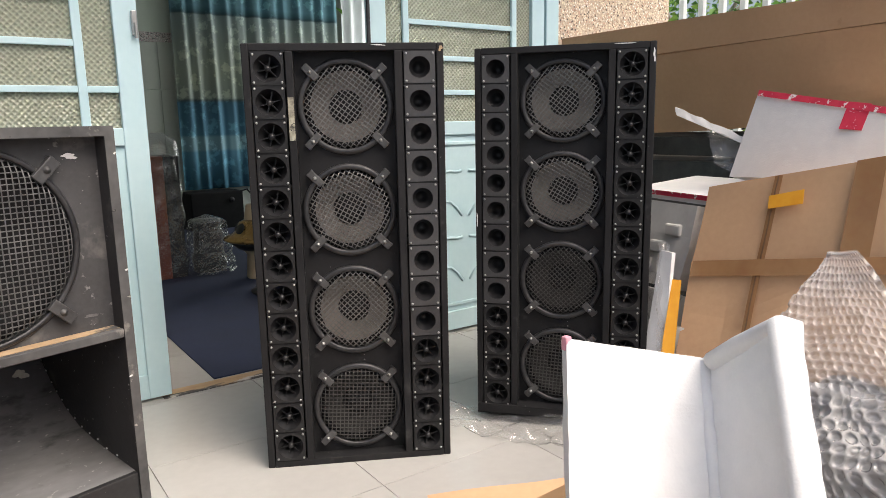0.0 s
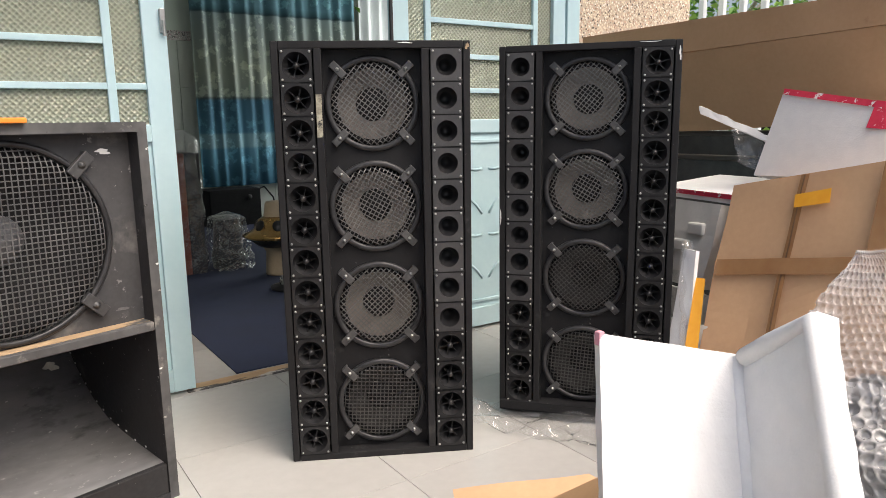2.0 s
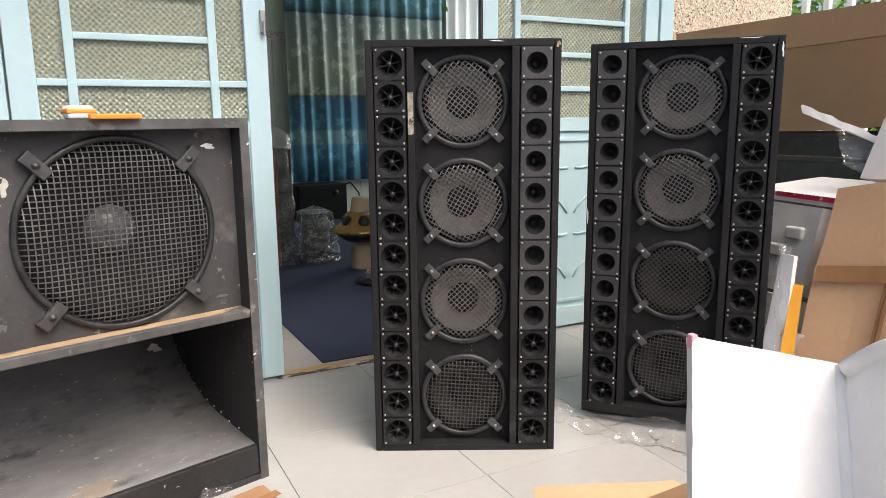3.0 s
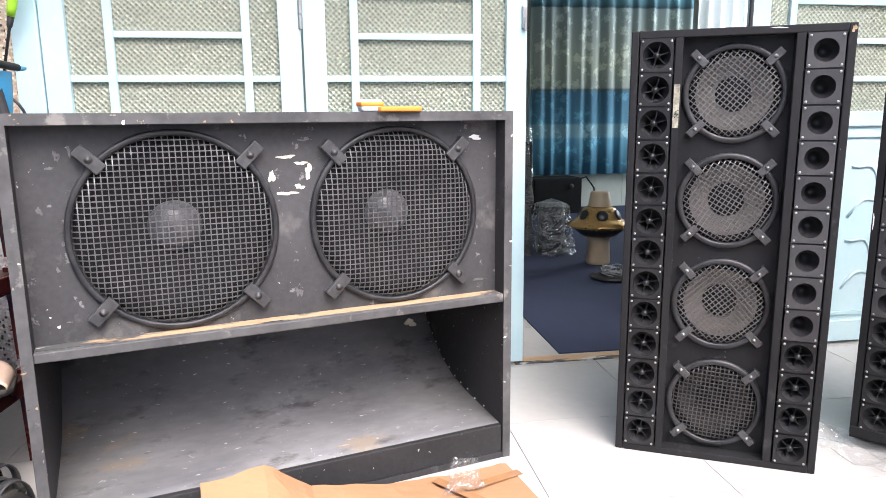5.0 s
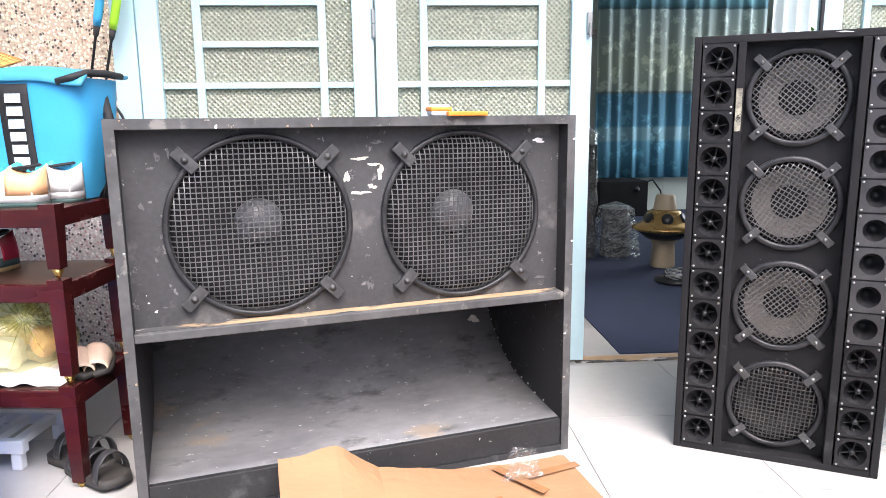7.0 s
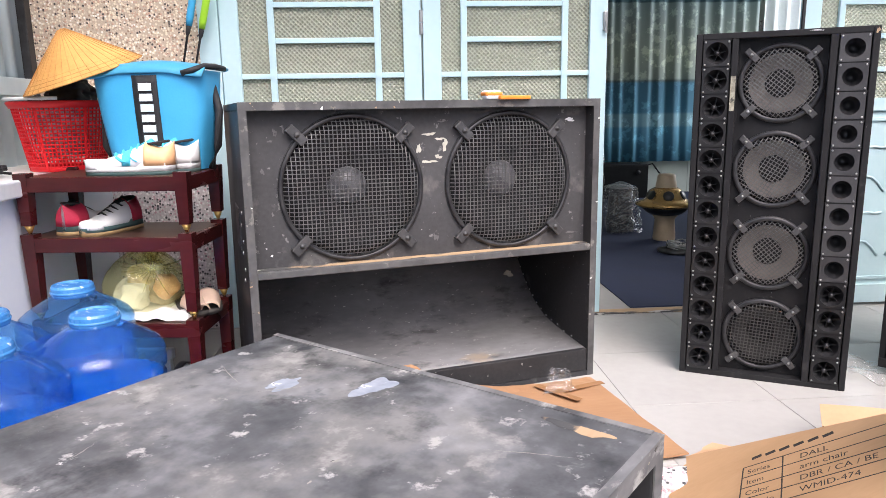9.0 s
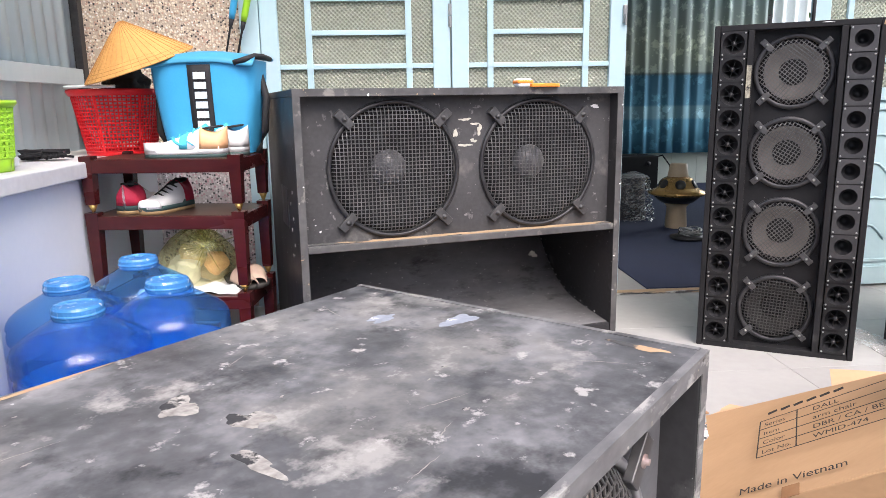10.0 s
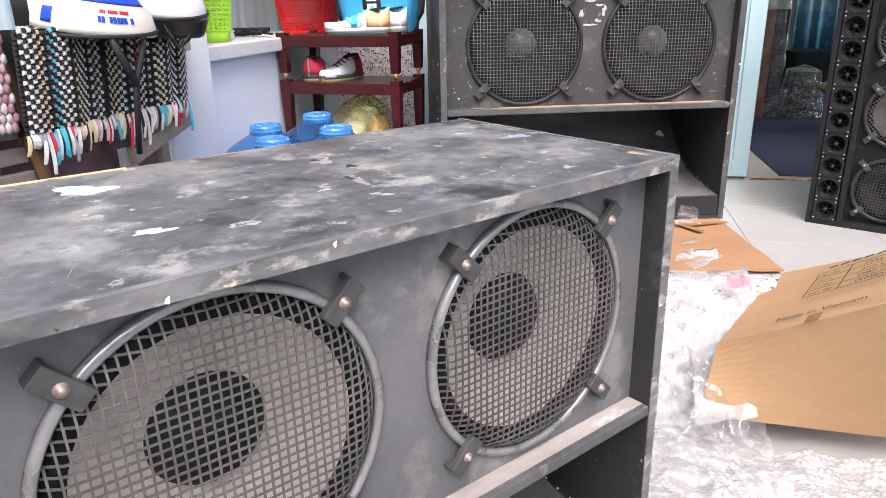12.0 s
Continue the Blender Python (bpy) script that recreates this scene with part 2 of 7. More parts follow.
M["granite"] = pebble("grey_pink_pebble_wash", (0.58, 0.54, 0.53), [((0.74, 0.69, 0.68), 0.38), ((0.55, 0.36, 0.38), 0.2), ((0.06, 0.06, 0.065), 0.24), ((0.86, 0.83, 0.81), 0.18)], 95)
M["wallblue"] = material("pale_blue_lime_wash", [(0.76, 0.81, 0.86), (0.82, 0.86, 0.90)], 0.85, scale=2.5, fine=50, bump=0.12, spots=[((0.5, 0.53, 0.55), 6, 0.70, 0.1)])
M["white"] = material("white_wall_paint", [(0.74, 0.77, 0.79), (0.82, 0.84, 0.85)], 0.8, scale=2, fine=60, bump=0.1, spots=[((0.55, 0.55, 0.53), 8, 0.72, 0.1)])
M["sill"] = material("grey_white_sill", [(0.6, 0.6, 0.6), (0.76, 0.76, 0.75)], 0.7, scale=5, fine=40, bump=0.15, spots=[((0.35, 0.33, 0.31), 7, 0.66, 0.15)])
M["corrugated"] = material("blue_grey_corrugated_sheet", [(0.50, 0.62, 0.66), (0.62, 0.72, 0.75)], 0.45, metal=0.2, scale=3, fine=30, bump=0.05, spots=[((0.25, 0.27, 0.28), 8, 0.72, 0.1)], stretch=(1, 1, 0.3))
M["concrete"] = material("yard_concrete", [(0.3, 0.29, 0.27), (0.42, 0.41, 0.38)], 0.9, scale=1.5, fine=40, bump=0.3)
M["inwall"] = material("pale_green_room_wall", [(0.56, 0.62, 0.55), (0.62, 0.68, 0.61)], 0.8, scale=2, bump=0.05)
M["carpet"] = material("navy_blue_carpet", [(0.015, 0.022, 0.05), (0.025, 0.035, 0.075)], 0.95, scale=6, fine=250, bump=0.5)
M["mahogany"] = material("dark_red_mahogany_varnish", [(0.026, 0.0045, 0.0055), (0.075, 0.011, 0.011)], 0.25, scale=5, fine=40, bump=0.05, stretch=(0.25, 1, 1))
M["darkwood"] = material("dark_brown_shelf_board", [(0.03, 0.014, 0.010), (0.06, 0.03, 0.022)], 0.4, scale=5, fine=40, bump=0.1, stretch=(0.25, 1, 1))
M["brass"] = material("brass", [(0.5, 0.32, 0.08), (0.7, 0.5, 0.18)], 0.3, metal=0.9, scale=20, bump=0.03)
M["card"] = material("brown_cardboard", [(0.54, 0.33, 0.19), (0.64, 0.41, 0.24)], 0.85, scale=4, fine=60, bump=0.12, spots=[((0.28, 0.155, 0.075), 5, 0.68, 0.15)])
# brown cardboard darkened for the back carton: its shade is in the colour
M["card_shaded"] = material("shaded_brown_cardboard", [(0.37, 0.215, 0.12), (0.45, 0.275, 0.16)], 0.85, scale=3, fine=60, bump=0.12, spots=[((0.23, 0.125, 0.065), 5, 0.68, 0.15)])
M["card_light"] = material("yellow_brown_cardboard", [(0.42, 0.255, 0.13), (0.50, 0.315, 0.17)], 0.85, scale=4, fine=60, bump=0.12, stretch=(0.4, 2, 1), spots=[((0.33, 0.19, 0.095), 6, 0.70, 0.15)])
M["card_floor"] = material("dull_brown_cardboard", [(0.32, 0.175, 0.09), (0.40, 0.23, 0.12)], 0.85, scale=4, fine=60, bump=0.12, stretch=(0.4, 2, 1), spots=[((0.25, 0.13, 0.06), 6, 0.68, 0.15)])
M["ink"] = material("black_print", [(0.02, 0.018, 0.016), (0.035, 0.03, 0.028)], 0.8, bump=0)
M["foam"] = material("white_polystyrene_foam", [(0.74, 0.745, 0.75), (0.80, 0.80, 0.80)], 0.75, scale=30, fine=250, bump=0.35)
M["redtape"] = material("red_printed_tape", [(0.55, 0.02, 0.06), (0.7, 0.05, 0.1)], 0.4, scale=20, bump=0.05, spots=[((0.85, 0.8, 0.8), 34, 0.585, 0.02)])
M["yellowtape"] = material("orange_yellow_tape", [(0.75, 0.32, 0.02), (0.85, 0.42, 0.04)], 0.4, scale=20, bump=0.05)
M["bluecap"] = material("clear_blue_cap", [(0.03, 0.17, 0.47), (0.08, 0.28, 0.60)], 0.25, scale=20, bump=0.05, spots=[((0.6, 0.7, 0.8), 60, 0.62, 0.05)])
M["bagblue"] = material("sky_blue_nylon", [(0.045, 0.36, 0.68), (0.075, 0.44, 0.75)], 0.5, scale=5, fine=200, bump=0.15)
M["bagtop"] = material("teal_blue_nylon", [(0.045, 0.27, 0.45), (0.07, 0.33, 0.53)], 0.5, scale=5, fine=200, bump=0.15)
M["cloth_black"] = material("black_nylon", [(0.012, 0.012, 0.014), (0.03, 0.03, 0.032)], 0.7, scale=8, fine=200, bump=0.3)
M["printwhite"] = material("pale_blue_print", [(0.6, 0.75, 0.85), (0.7, 0.82, 0.9)], 0.6, bump=0)
M["red"] = material("red_plastic", [(0.80, 0.012, 0.02), (0.88, 0.03, 0.035)], 0.35, scale=8, bump=0.05)
M["green"] = material("lime_green_plastic", [(0.35, 0.68, 0.03), (0.42, 0.75, 0.05)], 0.35, scale=8, bump=0.05)
M["straw"] = material("palm_leaf_straw", [(0.50, 0.25, 0.065), (0.68, 0.38, 0.12)], 0.7, scale=10, fine=120, bump=0.3, stretch=(1, 1, 0.2))
M["slippercream"] = material("peach_cream_slipper", [(0.66, 0.47, 0.36), (0.76, 0.58, 0.46)], 0.5, scale=15, bump=0.1)
M["strawdark"] = material("palm_leaf_binding", [(0.36, 0.17, 0.04), (0.5, 0.26, 0.08)], 0.7, scale=10, fine=120, bump=0.2)
M["shoewhite"] = material("white_shoe_leather", [(0.72, 0.73, 0.74), (0.82, 0.82, 0.82)], 0.5, scale=15, fine=100, bump=0.15)
M["shoered"] = material("crimson_shoe_mesh", [(0.5, 0.02, 0.06), (0.65, 0.05, 0.1)], 0.6, scale=15, fine=150, bump=0.2)
M["shoeblue"] = material("turquoise_shoe_trim", [(0.05, 0.45, 0.62), (0.1, 0.55, 0.7)], 0.5, scale=15, bump=0.1)
M["peach"] = material("peach_shoe_panel", [(0.85, 0.45, 0.22), (0.9, 0.55, 0.3)], 0.5, scale=15, bump=0.1)
M["gum"] = material("gum_rubber_sole", [(0.4, 0.27, 0.13), (0.5, 0.35, 0.18)], 0.7, scale=25, bump=0.2)
M["darksole"] = material("dark_green_sole", [(0.05, 0.1, 0.1), (0.09, 0.14, 0.13)], 0.7, scale=25, bump=0.2)
M["helmet"] = material("cream_helmet_shell", [(0.74, 0.70, 0.60), (0.80, 0.76, 0.67)], 0.2, scale=4, bump=0.0)
M["helmetwhite"] = material("white_helmet_shell", [(0.80, 0.80, 0.82), (0.86, 0.86, 0.87)], 0.15, scale=4, bump=0.0)
M["blueprint"] = material("blue_print", [(0.01, 0.05, 0.45), (0.02, 0.08, 0.55)], 0.4, bump=0)
M["redprint"] = material("red_print", [(0.6, 0.01, 0.02), (0.7, 0.03, 0.03)], 0.4, bump=0)
M["gold"] = material("gold_lacquer", [(0.34, 0.20, 0.065), (0.50, 0.32, 0.12)], 0.26, metal=0.75, scale=10, bump=0.03)
M["beige"] = material("beige_plastic", [(0.42, 0.33, 0.22), (0.5, 0.4, 0.28)], 0.45, scale=8, bump=0.05)
M["chrome"] = material("worn_chrome_tube", [(0.4, 0.4, 0.4), (0.6, 0.6, 0.6)], 0.25, metal=0.9, scale=20, bump=0.03)
M["greyplastic"] = material("pale_moulded_plastic", [(0.60, 0.59, 0.56), (0.70, 0.69, 0.66)], 0.6, scale=10, bump=0.15)
M["orange"] = material("orange_plastic", [(0.85, 0.25, 0.03), (0.9, 0.32, 0.05)], 0.4, scale=10, bump=0.03)
M["rubberbrown"] = material("grey_brown_sandal_rubber", [(0.03, 0.028, 0.027), (0.07, 0.065, 0.06)], 0.7, scale=20, bump=0.2)
M["leaf"] = material("green_leaves", [(0.04, 0.14, 0.015), (0.10, 0.24, 0.03), (0.2, 0.36, 0.06)], 0.5, island=True, bump=0.05)
M["weathered"] = material("weathered_bench_timber", [(0.26, 0.22, 0.18), (0.4, 0.36, 0.31)], 0.85, scale=6, fine=60, bump=0.4, stretch=(0.3, 1, 1))
M["purple"] = material("mauve_woven_cloth", [(0.16, 0.10, 0.11), (0.26, 0.18, 0.19)], 0.9, scale=20, fine=160, bump=0.5)
M["ragpink"] = material("pink_rag_strips", [(0.42, 0.27, 0.29), (0.6, 0.5, 0.49), (0.32, 0.18, 0.21)], 0.9, island=True, bump=0.3)


M["printpale"] = material("pale_cotton_rag", [(0.62, 0.6, 0.55), (0.8, 0.79, 0.76)], 0.9, scale=40, fine=200, bump=0.3, amount=0.3)
M["ragwhite"] = material("white_rag", [(0.68, 0.67, 0.66), (0.8, 0.78, 0.76)], 0.9, scale=40, bump=0.2)
M["raggrey"] = material("grey_rag", [(0.3, 0.31, 0.34), (0.42, 0.43, 0.46)], 0.9, scale=40, bump=0.2)
M["ragcream"] = material("cream_rag", [(0.65, 0.52, 0.28), (0.75, 0.6, 0.36)], 0.9, scale=40, bump=0.2)
M["ragpink1"] = material("pink_rag", [(0.65, 0.42, 0.42), (0.74, 0.52, 0.5)], 0.9, scale=40, bump=0.2)


def clear_film(name, tint, amount, rough, scale, bump):
    """Thin crumpled plastic film: mostly see-through, with glints on its folds."""
    m = bpy.data.materials.new(name)
    m.use_nodes = True
    n, l = m.node_tree.nodes, m.node_tree.links
    p = n["Principled BSDF"]
    p.inputs["Base Color"].default_value = (*tint, 1)
    p.inputs["Roughness"].default_value = rough
    co = n.new("ShaderNodeTexCoord")
    a = n.new("ShaderNodeTexNoise")
    a.inputs["Scale"].default_value, a.inputs["Detail"].default_value = scale, 4
    l.new(co.outputs["Object"], a.inputs["Vector"])
    b = n.new("ShaderNodeBump")
    b.inputs["Strength"].default_value, b.inputs["Distance"].default_value = bump, 0.02
    l.new(a.outputs["Fac"], b.inputs["Height"])
    l.new(b.outputs[0], p.inputs["Normal"])
    r = n.new("ShaderNodeMapRange")
    r.inputs["From Min"].default_value, r.inputs["From Max"].default_value = 0.3, 0.7
    r.inputs["To Min"].default_value, r.inputs["To Max"].default_value = amount * 0.5, min(1, amount * 1.5)
    l.new(a.outputs["Fac"], r.inputs["Value"])
    tr = n.new("ShaderNodeBsdfTransparent")
    mx = n.new("ShaderNodeMixShader")
    l.new(r.outputs[0], mx.inputs[0]), l.new(tr.outputs[0], mx.inputs[1]), l.new(p.outputs[0], mx.inputs[2])
    l.new(mx.outputs[0], n["Material Output"].inputs[0])
    return m


M["bubblewhite"] = clear_film("layered_bubble_wrap", (0.62, 0.62, 0.635), 0.5, 0.15, 26, 0.8)


def patterned_glass():
    m = bpy.data.materials.new("patterned_privacy_glass")
    m.use_nodes = True
    n, l = m.node_tree.nodes, m.node_tree.links
    p = n["Principled BSDF"]
    p.inputs["Base Color"].default_value = (0.62, 0.70, 0.62, 1)
    p.inputs["Roughness"].default_value = 0.18
    p.inputs["Transmission Weight"].default_value = 0.55
    p.inputs["IOR"].default_value = 1.45
    co = n.new("ShaderNodeTexCoord")
    mp = n.new("ShaderNodeMapping")
    mp.inputs["Rotation"].default_value = (0, radians(45), 0)
    l.new(co.outputs["Object"], mp.inputs[0])
    v = n.new("ShaderNodeTexVoronoi")
    v.inputs["Scale"].default_value, v.inputs["Randomness"].default_value = 72, 0.12
    l.new(mp.outputs[0], v.inputs["Vector"])
    b = n.new("ShaderNodeBump")
    b.inputs["Strength"].default_value, b.inputs["Distance"].default_value = 1.0, 0.008
    l.new(v.outputs["Distance"], b.inputs["Height"])
    l.new(b.outputs[0], p.inputs["Normal"])
    r = n.new("ShaderNodeValToRGB")
    r.color_ramp.elements[0].color, r.color_ramp.elements[1].color = (0.33, 0.36, 0.28, 1), (0.70, 0.73, 0.60, 1)
    r.color_ramp.elements[1].position = 0.7
    l.new(v.outputs["Distance"], r.inputs[0])
    l.new(r.outputs[0], p.inputs["Base Color"])
    return m


M["glass"] = patterned_glass()


def thin_shell(name, tint, coat, amount, ior=1.5, bump=0.0, scale=30):
    """Thin tinted see-through plastic: a coloured clear wall with a glossy skin."""
    m = bpy.data.materials.new(name)
    m.use_nodes = True
    n, l = m.node_tree.nodes, m.node_tree.links
    d = n.new("ShaderNodeBsdfDiffuse")
    d.inputs["Color"].default_value = (*coat, 1)
    tr = n.new("ShaderNodeBsdfTransparent")
    tr.inputs["Color"].default_value = (*tint, 1)
    mx = n.new("ShaderNodeMixShader")
    mx.inputs[0].default_value = amount
    l.new(tr.outputs[0], mx.inputs[1]), l.new(d.outputs[0], mx.inputs[2])
    g = n.new("ShaderNodeBsdfGlossy")
    g.inputs["Roughness"].default_value = 0.06
    lw, pw, fr = n.new("ShaderNodeLayerWeight"), n.new("ShaderNodeMath"), n.new("ShaderNodeMath")
    lw.inputs["Blend"].default_value = 0.5
    pw.operation, fr.operation = "POWER", "MULTIPLY_ADD"
    pw.inputs[1].default_value, fr.inputs[1].default_value, fr.inputs[2].default_value = 3.5, 0.55, ((ior - 1) / (ior + 1)) ** 2
    l.new(lw.outputs["Facing"], pw.inputs[0]), l.new(pw.outputs[0], fr.inputs[0])
    if bump:
        co, a, bm = n.new("ShaderNodeTexCoord"), n.new("ShaderNodeTexNoise"), n.new("ShaderNodeBump")
        a.inputs["Scale"].default_value, a.inputs["Detail"].default_value = scale, 3
        bm.inputs["Strength"].default_value, bm.inputs["Distance"].default_value = bump, 0.01
        l.new(co.outputs["Object"], a.inputs["Vector"]), l.new(a.outputs["Fac"], bm.inputs["Height"])
        l.new(bm.outputs[0], g.inputs["Normal"]), l.new(bm.outputs[0], lw.inputs["Normal"]), l.new(bm.outputs[0], d.inputs["Normal"])
    top = n.new("ShaderNodeMixShader")
    l.new(fr.outputs[0], top.inputs[0]), l.new(mx.outputs[0], top.inputs[1]), l.new(g.outputs[0], top.inputs[2])
    l.new(top.outputs[0], n["Material Output"].inputs[0])
    return m


M["bluejug"] = thin_shell("blue_clear_bottle_plastic", (0.45, 0.70, 0.95), (0.10, 0.34, 0.80), 0.10)
M["water"] = thin_shell("blue_lit_water", (0.16, 0.55, 0.98), (0.015, 0.31, 0.85), 0.36)
M["bubble"] = thin_shell("bubble_wrap_film", (0.97, 0.96, 0.96), (0.95, 0.94, 0.94), 0.30, 1.7, 0.35, 60)
M["film"] = thin_shell("clear_stretch_film", (0.95, 0.95, 0.95), (0.75, 0.76, 0.77), 0.075, 1.8, 1.0, 24)
M["glintfilm"] = thin_shell("shiny_crumpled_film", (0.95, 0.95, 0.95), (0.70, 0.71, 0.72), 0.06, 2.5, 0.9, 40)
M["pinkfilm"] = thin_shell("pink_printed_film", (0.96, 0.86, 0.88), (0.80, 0.16, 0.26), 0.30, 1.6, 0.8, 60)
M["milky"] = thin_shell("milky_white_film", (0.95, 0.94, 0.94), (0.82, 0.81, 0.81), 0.42, 1.6, 0.5, 30)
M["yellowbag"] = thin_shell("yellow_tinted_bag", (0.95, 0.95, 0.74), (0.80, 0.80, 0.42), 0.13, 1.5, 0.6, 30)
M["pinktape"] = material("pale_pink_tape", [(0.62, 0.25, 0.33), (0.75, 0.38, 0.45)], 0.5, scale=60, bump=0.1)
M["surround"] = material("black_foam_surround", [(0.008, 0.008, 0.009), (0.016, 0.016, 0.017)], 0.8, scale=20, fine=150, bump=0.2, spec=0.2)
# near-black woofer colours: a darker cone, plus shade painted in low down
M["cone_black"] = material("dark_and_shaded_cone", [(0.024, 0.024, 0.024), (0.05, 0.049, 0.047)], 0.8, scale=9, fine=120, bump=0.3, spec=0.28)
M["grille_dark"] = material("dark_and_shaded_grille", [(0.035, 0.035, 0.036), (0.085, 0.083, 0.08)], 0.42, metal=0.4, scale=9, fine=60, bump=0.03)
M["tileglaze"] = material("pale_wall_tile", [(0.55, 0.58, 0.54), (0.63, 0.66, 0.61)], 0.2, scale=3, fine=30, bump=0.03)


def curtain_cloth():
    """Satin cloth in horizontal bands of blue, teal and silver, with woven flower shapes."""
    m = bpy.data.materials.new("banded_satin_curtain")
    m.use_nodes = True
    n, l = m.node_tree.nodes, m.node_tree.links
    p = n["Principled BSDF"]
    co = n.new("ShaderNodeTexCoord")
    sep = n.new("ShaderNodeSeparateXYZ")
    l.new(co.outputs["Object"], sep.inputs[0])
    mr = n.new("ShaderNodeMapRange")
    mr.inputs["From Max"].default_value = 2.6
    l.new(sep.outputs["Z"], mr.inputs["Value"])
    r = n.new("ShaderNodeValToRGB")
    r.color_ramp.interpolation = "LINEAR"
    stops = [(0.0, (0.08, 0.25, 0.38)), (0.14, (0.09, 0.28, 0.42)), (0.28, (0.13, 0.33, 0.46)), (0.29, (0.26, 0.44, 0.52)), (0.335, (0.26, 0.44, 0.52)),
             (0.345, (0.10, 0.26, 0.37)), (0.465, (0.07, 0.18, 0.27)), (0.475, (0.10, 0.13, 0.13)), (0.482, (0.31, 0.36, 0.32)), (0.58, (0.37, 0.41, 0.35)), (0.70, (0.30, 0.35, 0.33)),
             (0.785, (0.26, 0.33, 0.33)), (0.79, (0.04, 0.08, 0.10)), (0.80, (0.07, 0.16, 0.20)), (0.82, (0.12, 0.26, 0.32)), (1.0, (0.10, 0.23, 0.29))]
    els = r.color_ramp.elements
    while len(els) < len(stops):
        els.new(0.5)
    for e, (at, c) in zip(els, stops):
        e.position, e.color = at, (*c, 1)
    l.new(mr.outputs[0], r.inputs[0])
    v = n.new("ShaderNodeTexVoronoi")
    v.inputs["Scale"].default_value = 8
    l.new(co.outputs["Object"], v.inputs["Vector"])
    f = n.new("ShaderNodeTexNoise")
    f.inputs["Scale"].default_value = 30
    l.new(co.outputs["Object"], f.inputs["Vector"])
    add = n.new("ShaderNodeMath")
    add.operation = "ADD"
    l.new(v.outputs["Distance"], add.inputs[0]), l.new(f.outputs["Fac"], add.inputs[1])
    k = n.new("ShaderNodeValToRGB")
    k.color_ramp.elements[0].position, k.color_ramp.elements[1].position = 0.72, 0.92
    k.color_ramp.elements[0].color, k.color_ramp.elements[1].color = (1.5, 1.45, 1.38, 1), (0.85, 0.85, 0.85, 1)
    l.new(add.outputs[0], k.inputs[0])
    mx = n.new("ShaderNodeMixRGB")
    mx.blend_type = "MULTIPLY"
    mx.inputs[0].default_value = 1
    l.new(r.outputs[0], mx.inputs[1]), l.new(k.outputs[0], mx.inputs[2])
    l.new(mx.outputs[0], p.inputs["Base Color"])
    p.inputs["Roughness"].default_value = 0.85
    return m


M["curtain"] = curtain_cloth()


# ---- building helpers ----
def part(name, bm, mat, parent=None, label="", at=None, smooth=False):
    """One mesh object from a bmesh (or shared mesh data), under a thing or a part."""
    if isinstance(bm, bmesh.types.BMesh):
        me = bpy.data.meshes.new(name)
        bmesh.ops.recalc_face_normals(bm, faces=bm.faces)
        bm.to_mesh(me)
        bm.free()
        for p in me.polygons:
            p.use_smooth = smooth
        if mat:
            me.materials.append(mat)
    else:
        me = bm
    ob = new(name, me)
    ob.parent = parent
    if at is not None:
        ob.matrix_basis = at
    if label:
        ob["label"] = label
    return ob


def thing(name, m, label, category, group="", kind=""):
    e = new(name)
    e.empty_display_size = 0.1
    e.matrix_basis = m
    return tagged(e, label, category, group, kind)


def B():
    return bmesh.new()


def box(bm, x0, x1, y0, y1, z0, z1, bevel=0.0, m=None):
    r = bmesh.ops.create_cube(bm, size=1.0)
    for v in r["verts"]:
        v.co = Vector((x0 + (x1 - x0) * (v.co.x + 0.5), y0 + (y1 - y0) * (v.co.y + 0.5), z0 + (z1 - z0) * (v.co.z + 0.5)))
    vs = r["verts"]
    if bevel:
        es = list({e for v in vs for e in v.link_edges})
        g = bmesh.ops.bevel(bm, geom=es, offset=bevel, segments=2, profile=0.5, affect="EDGES")
        vs = list({v for f in g["faces"] for v in f.verts})
    if m is not None:
        bmesh.ops.transform(bm, matrix=m, verts=vs)
    return bm


def lathe(bm, profile, seg=32, m=None, close=False):
    """Turn a profile of (r, z) round the z axis."""
    rings = []
    for r, z in profile:
        if r < 1e-6:
            rings.append([bm.verts.new((0, 0, z))])
        else:
            rings.append([bm.verts.new((r * math.cos(2 * math.pi * i / seg), r * math.sin(2 * math.pi * i / seg), z)) for i in range(seg)])
    for a, b in zip(rings, rings[1:] + (rings[:1] if close else [])):
        for i in range(seg):
            j = (i + 1) % seg
            if len(a) == 1 and len(b) == 1:
                continue
            if len(a) == 1:
                bm.faces.new((a[0], b[i], b[j]))
            elif len(b) == 1:
                bm.faces.new((a[i], a[j], b[0]))
            else:
                bm.faces.new((a[i], a[j], b[j], b[i]))
    if m is not None:
        bmesh.ops.transform(bm, matrix=m, verts=[v for r in rings for v in r])
    return bm


